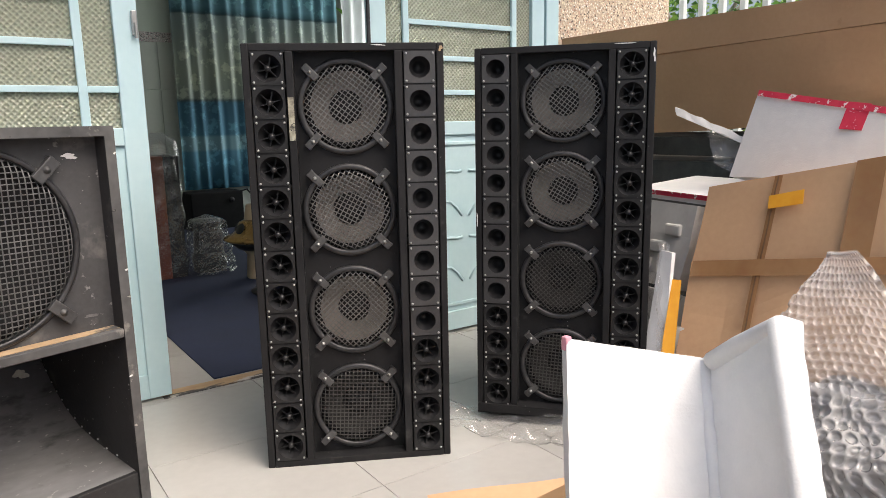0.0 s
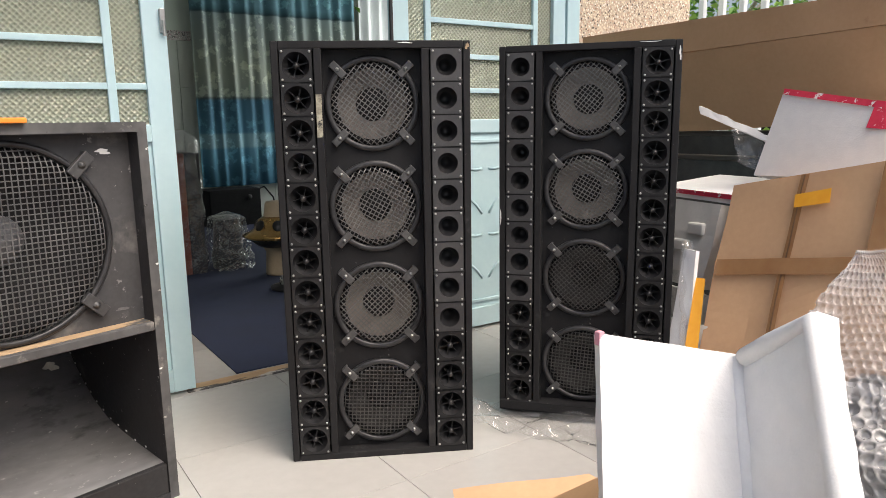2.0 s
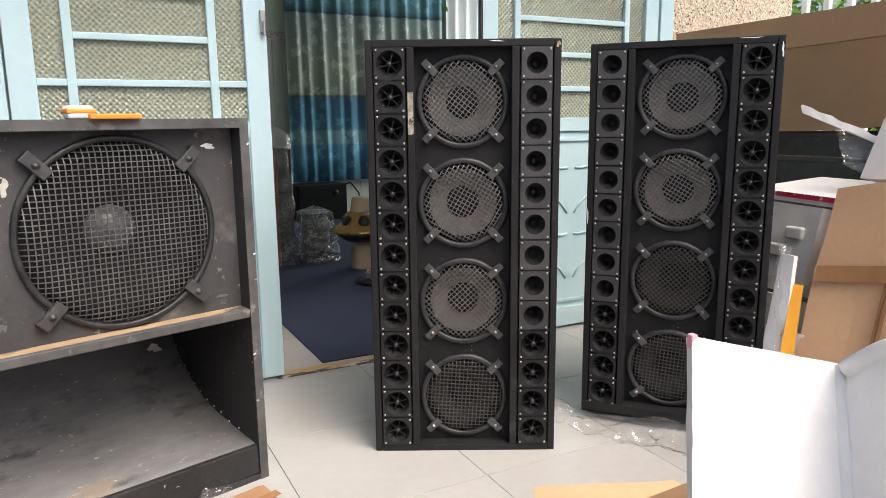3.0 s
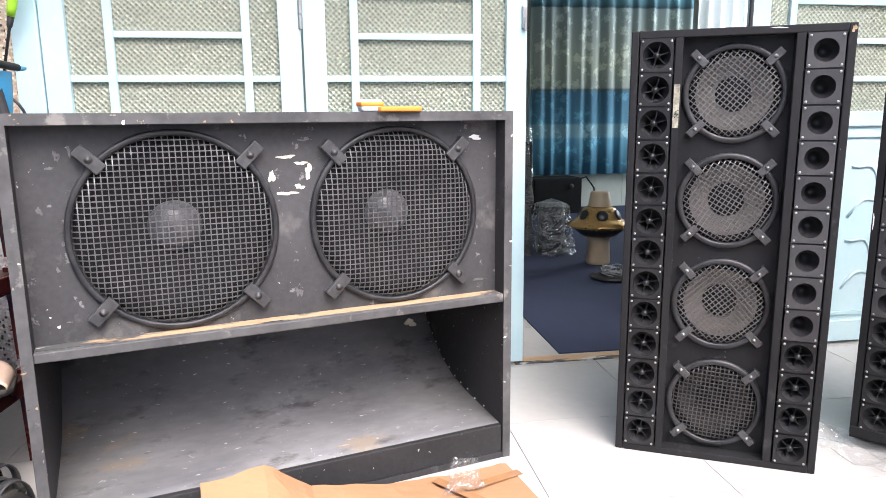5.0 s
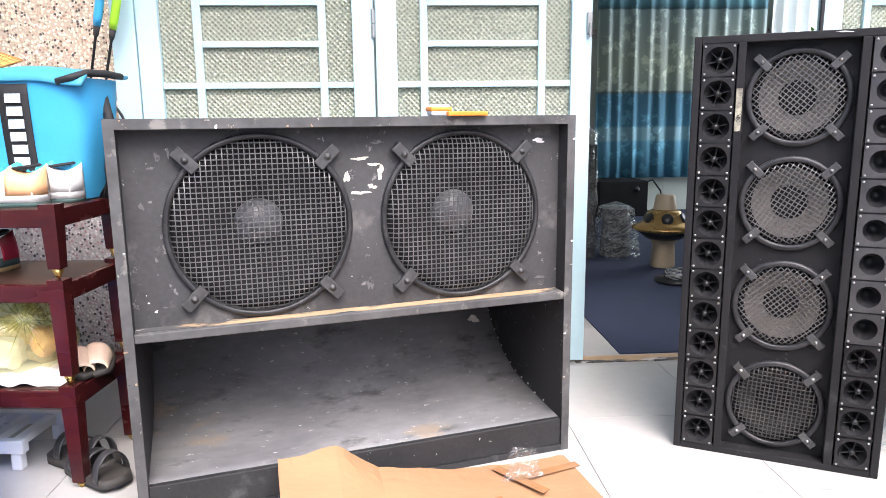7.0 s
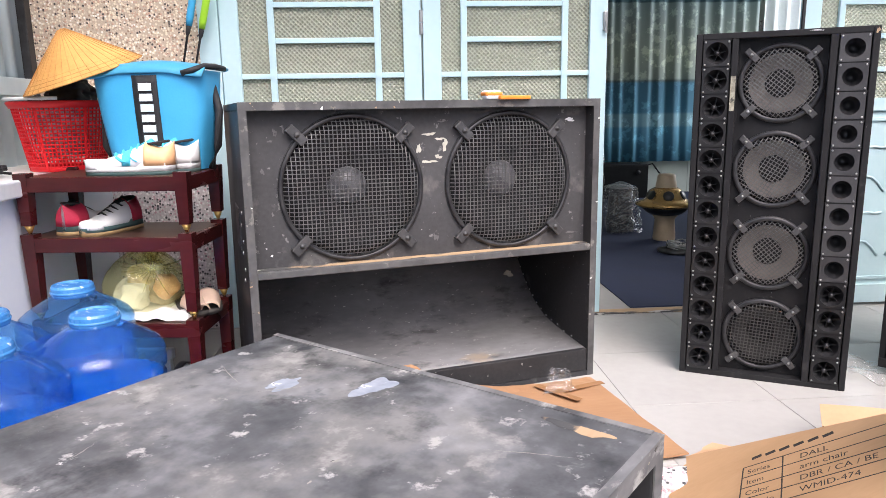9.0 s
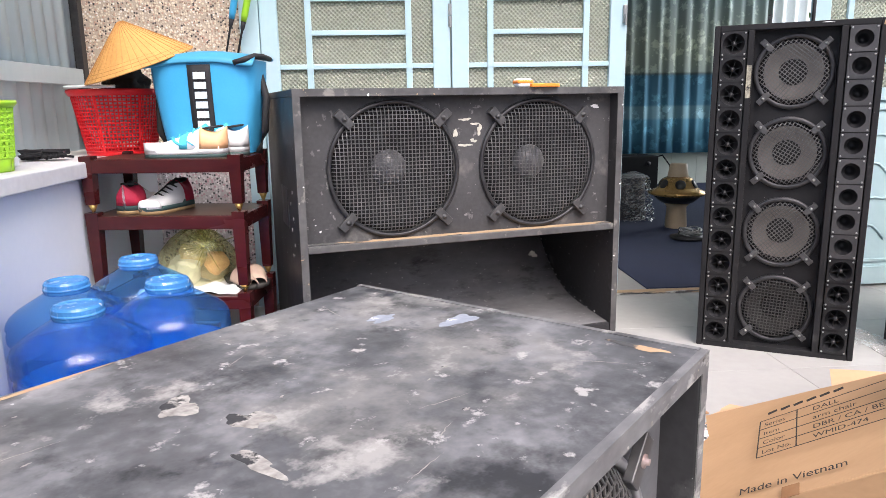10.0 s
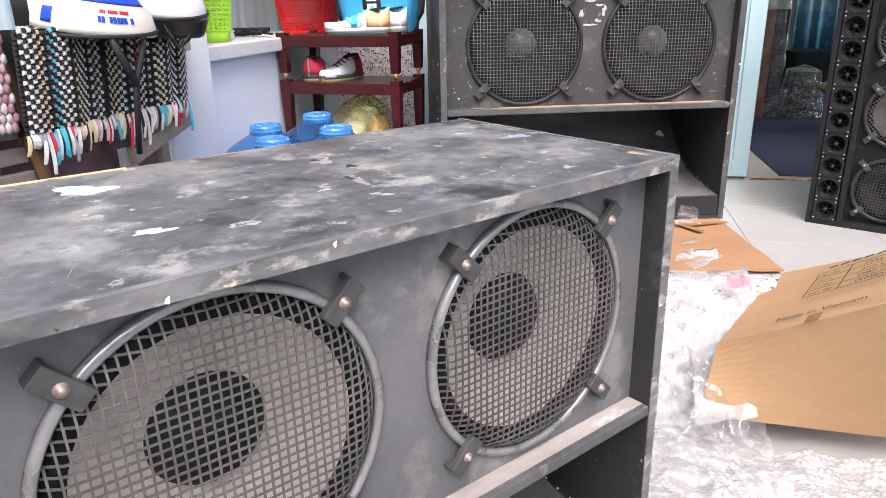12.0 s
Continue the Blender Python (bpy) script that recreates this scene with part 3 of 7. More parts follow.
def tube(bm, pts, r, seg=8, taper=None):
    """A round bar along points."""
    rings = []
    n = len(pts)
    for i, p in enumerate(pts):
        p = Vector(p)
        d = (Vector(pts[min(i + 1, n - 1)]) - Vector(pts[max(i - 1, 0)])).normalized()
        up = Vector((0, 0, 1)) if abs(d.z) < 0.9 else Vector((1, 0, 0))
        a = d.cross(up).normalized()
        b = d.cross(a)
        rr = r if taper is None else r + (taper - r) * i / (n - 1)
        rings.append([bm.verts.new(p + a * rr * math.cos(2 * math.pi * k / seg) + b * rr * math.sin(2 * math.pi * k / seg)) for k in range(seg)])
    for a, b in zip(rings, rings[1:]):
        for k in range(seg):
            bm.faces.new((a[k], a[(k + 1) % seg], b[(k + 1) % seg], b[k]))
    bm.faces.new(rings[0])
    bm.faces.new(rings[-1])
    return bm


def sheet(bm, fn, nu, nv, thick=0.0):
    """A grid surface fn(u, v) for u, v in 0..1, given thickness along its normals."""
    pts = [[Vector(fn(i / nu, j / nv)) for j in range(nv + 1)] for i in range(nu + 1)]
    top = [[bm.verts.new(p) for p in row] for row in pts]
    for i in range(nu):
        for j in range(nv):
            bm.faces.new((top[i][j], top[i + 1][j], top[i + 1][j + 1], top[i][j + 1]))
    if thick:
        low = []
        for i in range(nu + 1):
            row = []
            for j in range(nv + 1):
                a = pts[min(i + 1, nu)][j] - pts[max(i - 1, 0)][j]
                b = pts[i][min(j + 1, nv)] - pts[i][max(j - 1, 0)]
                row.append(bm.verts.new(pts[i][j] - a.cross(b).normalized() * thick))
            low.append(row)
        for i in range(nu):
            for j in range(nv):
                bm.faces.new((low[i][j], low[i][j + 1], low[i + 1][j + 1], low[i + 1][j]))
        for i in range(nu):
            bm.faces.new((top[i][0], low[i][0], low[i + 1][0], top[i + 1][0]))
            bm.faces.new((top[i][nv], top[i + 1][nv], low[i + 1][nv], low[i][nv]))
        for j in range(nv):
            bm.faces.new((top[0][j], top[0][j + 1], low[0][j + 1], low[0][j]))
            bm.faces.new((top[nu][j], low[nu][j], low[nu][j + 1], top[nu][j + 1]))
    return bm


def quad4(bm, a, b, c, d, n=10, thick=0.004, rough=0.0, scale=6.0, seed=0.0):
    """A slightly uneven panel between four corners a b c d (in turn)."""
    a, b, c, d = map(Vector, (a, b, c, d))
    nn = (b - a).cross(d - a).normalized()

    def fn(u, v):
        p = a * (1 - u) * (1 - v) + b * u * (1 - v) + c * u * v + d * (1 - u) * v
        return p + nn * rough * noise.noise(p * scale + Vector((seed, seed, seed)))
    return sheet(bm, fn, n, n, thick)


def blotch(bm, cx, cy, w, h, seed, z=0.0, n=44):
    """A ragged flat patch in the x, z plane."""
    rnd = random.Random(seed)
    ph = [rnd.uniform(0, 6.3) for _ in range(3)]
    vs = []
    for i in range(n):
        a = 2 * math.pi * i / n
        k = 0.72 + 0.2 * math.sin(2 * a + ph[0]) + 0.12 * math.sin(3 * a + ph[1]) + 0.1 * math.sin(5 * a + ph[2]) + 0.08 * (rnd.random() - 0.5)
        vs.append(bm.verts.new((cx + w / 2 * k * math.cos(a), z, cy + h / 2 * k * math.sin(a))))
    bm.faces.new(vs)
    return bm


def mesh_of(name, bm, mat, smooth=False):
    me = bpy.data.meshes.new(name)
    bmesh.ops.recalc_face_normals(bm, faces=bm.faces)
    bm.to_mesh(me)
    bm.free()
    for p in me.polygons:
        p.use_smooth = smooth
    me.materials.append(mat)
    return me


def words(text, size, mat, parent, at, label=""):
    """Printed words as a flat mesh with the built-in font."""
    cu = bpy.data.curves.new("print", "FONT")
    cu.body, cu.size = text, size
    tmp = bpy.data.objects.new("print", cu)
    scene.collection.objects.link(tmp)
    bpy.context.view_layer.update()
    me = bpy.data.meshes.new_from_object(tmp.evaluated_get(bpy.context.evaluated_depsgraph_get()))
    bpy.data.objects.remove(tmp)
    me.materials.clear()
    me.materials.append(mat)
    ob = new("printed_words", me)
    ob.parent = parent
    ob.matrix_basis = at
    ob["label"] = label or "printed words"
    return ob


# ---- structure ----
def struct(name, bm, mat, label, smooth=False):
    ob = part(name, bm, mat, None, label, smooth=smooth)
    return tagged(ob, label, name.rstrip("_0123456789").replace("_", " "), kind="structure")


YARD = -0.375
EDGE = -1.54
FLOOR_L, FLOOR_R = -2.5, 6.0
struct("ground", box(B(), -60, 60, -60, 60, YARD - 0.3, YARD), M["concrete"], "bare grey concrete yard below the porch")
porch = struct("floor_porch", box(B(), -2.5, 3.4, EDGE + 0.1, 0.0, YARD, -0.006), M["grout"], "raised porch floor of cream glazed tiles")
struct("trim_porch_edge", box(B(), -2.5, 3.4, EDGE, EDGE + 0.1, YARD, 0.0, 0.012), M["granite"], "speckled pebble wash edge of the porch step")
room = struct("floor_room", box(box(B(), -2.5, 2.73, 0.0, 4.6, YARD, -0.006), 2.731, 4.2, 2.0, 4.6, YARD, -0.006), M["grout"], "room floor of cream tiles")
struct("threshold", box(B(), -0.02, 0.92, -0.03, 0.045, -0.006, 0.004, 0.002), M["rawwood"], "thin worn wooden threshold strip")

wl = struct("wall_front_left", box(B(), -2.5, -1.745, 0.0, 0.18, 0, 3.0), M["pebble"], "front wall of cream pebble wash beside the door")
wl["category"] = "wall"
struct("wall_front_foot", box(B(), -2.45, -1.745, -0.012, 0.0, 0, 0.78), M["granite"], "grey pink speckled wall foot")
struct("wall_front_right", box(B(), 1.967, 2.85, 0.0, 0.18, 0, 3.0), M["pebble"], "front wall of cream pebble wash right of the door")
struct("wall_front_lintel", box(B(), -1.745, 1.967, 0.0, 0.18, 2.35, 3.0), M["pebble"], "front wall over the folding door")
struct("wall_room_left", box(B(), -2.62, -2.5, 0.0, 4.72, YARD, 3.0), M["inwall"], "pale green room side wall")
# the opening in this wall is invented, to let light into the room
b = B()
box(b, 2.73, 2.85, 0.18, 2.0, YARD, 3.0)
box(b, 2.73, 4.32, 2.0, 2.12, YARD, 3.0)
box(b, 4.2, 4.32, 2.12, 2.4, YARD, 3.0)
box(b, 4.2, 4.32, 4.2, 4.72, YARD, 3.0)
box(b, 4.2, 4.32, 2.4, 4.2, YARD, 0.9)
box(b, 4.2, 4.32, 2.4, 4.2, 2.3, 3.0)
struct("wall_room_right", b, M["inwall"], "pale green room side wall with an added unseen opening")
struct("wall_back", box(B(), -2.5, 4.2, 4.6, 4.72, YARD, 3.0), M["inwall"], "pale green back wall of the room")
struct("ceiling", box(box(B(), -2.62, 2.73, 0.18, 4.72, 2.9, 3.0), 2.731, 4.2, 2.12, 4.72, 2.9, 3.0), M["white"], "white room ceiling")
# canopy is not in view; added to hold sky light off the porch
struct("ceiling_porch", box(B(), -2.62, 3.0, -1.1, 0.0, 2.9, 3.0), M["white"], "unseen white canopy added to dim the porch")
b = B()
box(b, 0.6, 4.19, 4.588, 4.6, 1.78, 1.87)
struct("trim_frieze", b, M["granite"], "band of grey patterned frieze tile on the wall")
backwall = bpy.data.objects["wall_back"]
for i in range(12):
    for j in range(4):
        part("tile", box(B(), 0.6 + 0.3 * i + 0.002, 0.9 + 0.3 * i - 0.002, 4.59, 4.6, 0.445 * j + 0.002, 0.445 * (j + 1) - 0.002, 0.001), M["tileglaze"], backwall)

# low side wall with its sill, pillar and metal sheet above
struct("wall_side_low", box(B(), -2.5, -2.17, EDGE, 0.0, YARD, 0.71), M["wallblue"], "low pale blue side wall of the porch")
struct("sill", box(B(), -2.5, -2.13, -1.48, 0.0, 0.71, 0.765, 0.006), M["sill"], "worn white sill on the low wall")
struct("pillar", box(B(), -2.55, -2.12, -1.78, -1.48, YARD, 3.0, 0.006), M["white"], "white porch pillar")


def corrugated(y0, y1, z0, z1, x):
    n = int(abs(y1 - y0) / 0.012)

    def fn(u, v):
        y = y0 + (y1 - y0) * u
        k = (y / 0.095) % 1.0
        return (x + 0.022 * min(1, max(0, abs(k - 0.5) * 6 - 0.8)), y, z0 + (z1 - z0) * v)
    return sheet(B(), fn, n, 1, 0.001)


struct("fence_sheet", corrugated(-1.48, 0.0, 0.76, 2.7, -2.49), M["corrugated"], "pale blue corrugated metal sheet over the low wall", True)
struct("fence_yard", corrugated(-6.5, -1.78, YARD, 2.3, -2.62), M["corrugated"], "pale blue corrugated metal yard fence", True)
struct("fence_rail", box(B(), -2.46, -2.43, -1.48, 0.0, 1.045, 1.115, 0.003), M["corrugated"], "flat steel rail across the corrugated sheet")
struct("trim_corner_post", box(B(), -2.46, -2.425, -0.05, 0.0, 0.765, 2.7, 0.003), M["metal_black"], "dark steel corner post")

# far side: boundary wall, steel rails and greenery
struct("wall_boundary_back", box(B(), -9, 9, -9.2, -9.0, YARD, 2.2), M["white"], "plain white wall across the street")


# ---- folding door ----
def frame_member(bm, x0, x1, z0, z1, y0=-0.02, y1=0.02):
    box(bm, x0, x1, y0, y1, z0, z1, 0.003)


def door_leaf(name, w, label, handle=False, hinge=False, glass_lo=0.975, at=None, gap=0.10):
    """One leaf: stiles and rails, a lattice over patterned glass, and a moulded lower panel."""
    leaf = thing(name, at, label, "door", kind="structure")
    st = 0.078
    b = B()
    frame_member(b, 0.0, st, 0.0, 2.3)
    frame_member(b, w - st, w, 0.0, 2.3)
    frame_member(b, st, w - st, 0.0, 0.09)
    frame_member(b, st, w - st, 0.915, glass_lo)
    frame_member(b, st, w - st, 2.22, 2.3)
    part("frame", b, M["door"], leaf)
    b = B()
    box(b, st, w - st, -0.006, 0.006, 0.09, 0.915)
    part("lower_panel", b, M["door"], leaf)
    b = B()
    x0, x1, z0, z1 = st + 0.025, w - st - 0.025, 0.115, 0.885
    for a0, a1, c0, c1 in ((x0, x1, z0, z0 + 0.016), (x0, x1, z1 - 0.016, z1), (x0, x0 + 0.016, z0 + 0.016, z1 - 0.016), (x1 - 0.016, x1, z0 + 0.016, z1 - 0.016)):
        box(b, a0, a1, -0.016, -0.006, c0, c1, 0.003)
    part("moulding", b, M["door"], leaf)
    b = B()
    cx = w / 2
    for s in (-1, 1):
        for zc in (0.35, 0.66):
            tube(b, [(cx + s * (0.02 + 0.13 * math.sin(math.pi * k / 12)), -0.008, zc - 0.12 + 0.02 * k + 0.03 * math.sin(k * 0.9)) for k in range(13)], 0.006, 6)
    part("embossed_scroll", b, M["door"], leaf, smooth=True)
    b = B()
    box(b, st, w - st, 0.002, 0.007, glass_lo, 2.22)
    g = part("glass_pane", b, M["glass"], leaf, "patterned privacy glass")
    g.visible_shadow = False
    xl, xr = st + gap, w - st - 0.11
    for x in (xl, xr):
        part("lattice_bar", box(B(), x - 0.014, x + 0.014, -0.016, 0.0, glass_lo, 2.22, 0.002), M["door"], leaf)
    for i in range(8):
        z = 1.103 + 0.147 * i
        ends = (st, w - st) if i in (0, 4) else (xl + 0.014, xr - 0.014)
        spans = [ends] if i not in (0, 4) else [(st, xl - 0.014), (xl + 0.014, xr - 0.014), (xr + 0.014, w - st)]
        for a0, a1 in spans:
            part("lattice_bar", box(B(), a0, a1, -0.014, 0.0, z - 0.011, z + 0.011, 0.002), M["door"], leaf)
    if hinge:
        for z in (0.35, 1.32, 2.0):
            b = B()
            for k in (-1, 1):
                lathe(b, [(0, -0.024), (0.008, -0.024), (0.008, 0.024), (0, 0.024)], 10, pose(w, -0.026, z + 0.026 * k))
            part("hinge", b, M["screw"], leaf, "steel barrel hinge", smooth=False)
    if handle:
        b = B()
        box(b, w - 0.022, w - 0.004, -0.036, -0.02, 1.28, 1.36, 0.003)
        lathe(b, [(0, 0), (0.006, 0), (0.006, 0.05), (0, 0.05)], 10, pose(w - 0.012, -0.04, 1.27))
        part("bolt", b, M["screw"], leaf, "small steel slide bolt")
    return leaf


b = B()
box(b, -1.745, -1.66, -0.03, 0.08, 0.0, 2.35, 0.004)
box(b, 1.885, 1.967, -0.03, 0.08, 0.0, 2.35, 0.004)
box(b, -1.66, 1.885, -0.03, 0.08, 2.3, 2.35, 0.004)
struct("door_frame", b, M["door"], "pale blue painted steel door frame")
door_leaf("door_1", 0.85, "pale blue folding door leaf with patterned glass", hinge=True, at=pose(-1.657, -0.005, 0.012), gap=0.135)
door_leaf("door_2", 0.81, "pale blue folding door leaf, edge at the opening", handle=True, at=pose(-0.80, -0.005, 0.012))
door_leaf("door_3", 0.97, "pale blue folding door leaf beyond the opening", at=pose(0.905, -0.005, 0.012))
b = B()
tube(b, [(0.893, -0.035, 0.0), (0.893, -0.035, 2.2)], 0.008, 8)
struct("door_rod", b, M["metal_black"], "dark steel lock rod at the door edge")


# ---- loudspeaker parts ----
def grille_mesh(name, r, pitch, bar, rise, mat, edge=0.84):
    """A woven grille dished over a driver: crossing strips that bend down at the rim."""
    verts, faces = [], []

    def height(x, y):
        q = math.hypot(x, y) / r
        return rise * (1 - max(0.0, (q - edge) / (1 - edge)) ** 2)
    n = int(r / pitch)
    for axis in (0, 1):
        for i in range(-n, n + 1):
            c = (i + (0.5 if axis else 0)) * pitch
            if abs(c) >= r * 0.995:
                continue
            half = math.sqrt(r * r - c * c)
            seg = max(4, int(14 * half / r))
            first = len(verts)
            for k in range(seg + 1):
                s = -math.cos(math.pi * k / seg) * half if seg > 6 else -half + 2 * half * k / seg
                for d, dz in ((-bar, 0), (bar, 0), (bar, -0.0022), (-bar, -0.0022)):
                    x, y = (c + d / 2, s) if axis else (s, c + d / 2)
                    verts.append((x, -height(*((c, s) if axis else (s, c))) - dz - (0.0005 if axis else 0), y))
            for k in range(seg):
                o = first + 4 * k
                for q in range(4):
                    faces.append((o + q, o + (q + 1) % 4, o + 4 + (q + 1) % 4, o + 4 + q))
    me = bpy.data.meshes.new(name)
    me.from_pydata(verts, [], faces)
    me.materials.append(mat)
    return me


AXIS = pose(0, 0, 0, 90, 0, 0)


def driver_meshes(r, pitch, rise, ring_w, cone_mat, grille_mat, ring_mat, cap_mat, bar):
    """Shared meshes for one size of driver; its axis points to -y."""
    d = {}
    rin = r - ring_w
    d["ring"] = mesh_of("ring", lathe(B(), [(r, 0), (r, 0.010), (r - 0.004, 0.014), (rin + 0.003, 0.014), (rin, 0.011), (rin, 0)], 64, AXIS, True), ring_mat, True)
    d["grille"] = grille_mesh("grille", rin + 0.002, pitch, pitch * bar, rise, grille_mat)
    cap = r * (0.36 if cap_mat is M["cone"] else 0.27)
    deep = 0.32 if r > 0.18 else 0.30
    d["surround"] = mesh_of("surround", lathe(B(), [(rin, -0.012), (rin * 0.97, -0.004), (rin * 0.92, 0.001), (rin * 0.87, -0.004), (rin * 0.845, -0.010)], 48, AXIS), M["surround"], True)
    d["cone"] = mesh_of("cone", lathe(B(), [(rin * 0.85, -0.009), (cap, -deep * r), (cap * 0.98, -deep * r)], 48, AXIS), cone_mat, True)
    d["cap"] = mesh_of("dust_cap", lathe(B(), [(0, -deep * r + cap * 0.6), (cap * 0.35, -deep * r + cap * 0.55), (cap * 0.7, -deep * r + cap * 0.38), (cap * 0.92, -deep * r + cap * 0.16), (cap, -deep * r), (cap, -(deep + 0.03) * r)], 32, AXIS), cap_mat, True)
    b = B()
    cw = 0.0145 if r > 0.18 else 0.0105
    box(b, -cw, cw, -0.026 if r > 0.18 else -0.02, -0.012, -0.014, 0.052 if r > 0.18 else 0.036, 0.002)
    box(b, -cw, cw, -0.014, 0.0, 0.044 if r > 0.18 else 0.03, 0.052 if r > 0.18 else 0.036, 0.001)
    d["clamp"] = mesh_of("clamp", b, M["clamp"])
    b = lathe(B(), [(0, 0.007), (0.004, 0.007), (0.0045, 0.003), (0.009, 0.002), (0.009, 0)], 12, AXIS)
    if r < 0.18:
        bmesh.ops.scale(b, vec=(0.6, 0.8, 0.6), verts=b.verts)
    d["bolt"] = mesh_of("bolt", b, M["screw"] if r < 0.18 else M["bolt"] if ring_mat is M["steel_ring"] else M["clamp"], True)
    return d


def driver(parent, d, r, x, y, z, angles, turn):
    ring = part("ring", d["ring"], None, parent, at=pose(x, y, z))
    part("grille", d["grille"], None, ring, "steel mesh grille", at=pose(0, 0, 0, 0, turn, 0))
    part("surround", d["surround"], None, ring, "black foam surround")
    part("cone", d["cone"], None, ring, "paper cone")
    part("dust_cap", d["cap"], None, ring)
    for a in angles:
        m = pose(0, 0, 0, 0, a, 0) @ pose(0, 0, 0, 0, 0, 0) @ Matrix.Translation((0, 0, r - 0.012))
        part("clamp", d["clamp"], None, ring, at=m)
        part("bolt", d["bolt"], None, ring, at=m @ Matrix.Translation((0, -0.026 if r > 0.18 else -0.02, 0.02 if r > 0.18 else 0.013)))


def baffle_mesh(x0, x1, z0, z1, y, holes, thick=0.018):
    """A board with round holes cut through, as strips round each hole."""
    b = B()
    seg = 48
    cuts = sorted(holes)
    vertical = len({h[0] for h in holes}) == 1
    cells = []
    if vertical:
        zs = [z0] + [(cuts_z[0][1] + cuts_z[1][1]) / 2 for cuts_z in zip(sorted(holes, key=lambda h: h[1]), sorted(holes, key=lambda h: h[1])[1:])] + [z1]
        for h, a, c in zip(sorted(holes, key=lambda h: h[1]), zs, zs[1:]):
            cells.append((x0, x1, a, c, h))
    else:
        xs = [x0] + [(p[0] + q[0]) / 2 for p, q in zip(cuts, cuts[1:])] + [x1]
        for h, a, c in zip(cuts, xs, xs[1:]):
            cells.append((a, c, z0, z1, h))
    for a0, a1, c0, c1, (hx, hz, hr) in cells:
        inner, outer = [], []
        angs = sorted(set([2 * math.pi * i / seg for i in range(seg)] + [math.atan2(cz - hz, cx - hx) % (2 * math.pi) for cx in (a0, a1) for cz in (c0, c1)]))
        for an in angs:
            cx, cz = math.cos(an), math.sin(an)
            k = min(((a1 - hx) / cx if cx > 1e-9 else (a0 - hx) / cx if cx < -1e-9 else 1e9), ((c1 - hz) / cz if cz > 1e-9 else (c0 - hz) / cz if cz < -1e-9 else 1e9))
            inner.append((hx + hr * cx, hz + hr * cz))
            outer.append((hx + k * cx, hz + k * cz))
        vi = [b.verts.new((p[0], y, p[1])) for p in inner]
        vo = [b.verts.new((p[0], y, p[1])) for p in outer]
        vb = [b.verts.new((p[0], y + thick, p[1])) for p in inner]
        n = len(angs)
        for i in range(n):
            j = (i + 1) % n
            b.faces.new((vi[i], vi[j], vo[j], vo[i]))
            b.faces.new((vi[i], vb[i], vb[j], vi[j]))
    bmesh.ops.remove_doubles(b, verts=b.verts, dist=1e-5)
    return b


SUB = driver_meshes(0.231, 0.0129, 0.022, 0.014, M["cone"], M["grille"], M["metal_black"], M["capgrey"], 0.19)
SUB2 = driver_meshes(0.231, 0.0129, 0.022, 0.014, M["cone_sunlit"], M["grille_dusty"], M["steel_ring"], M["cone"], 0.22)
WOOF = driver_meshes(0.131, 0.0116, 0.011, 0.016, M["cone_brown"], M["grille_fine"], M["metal_black"], M["cone"], 0.23)


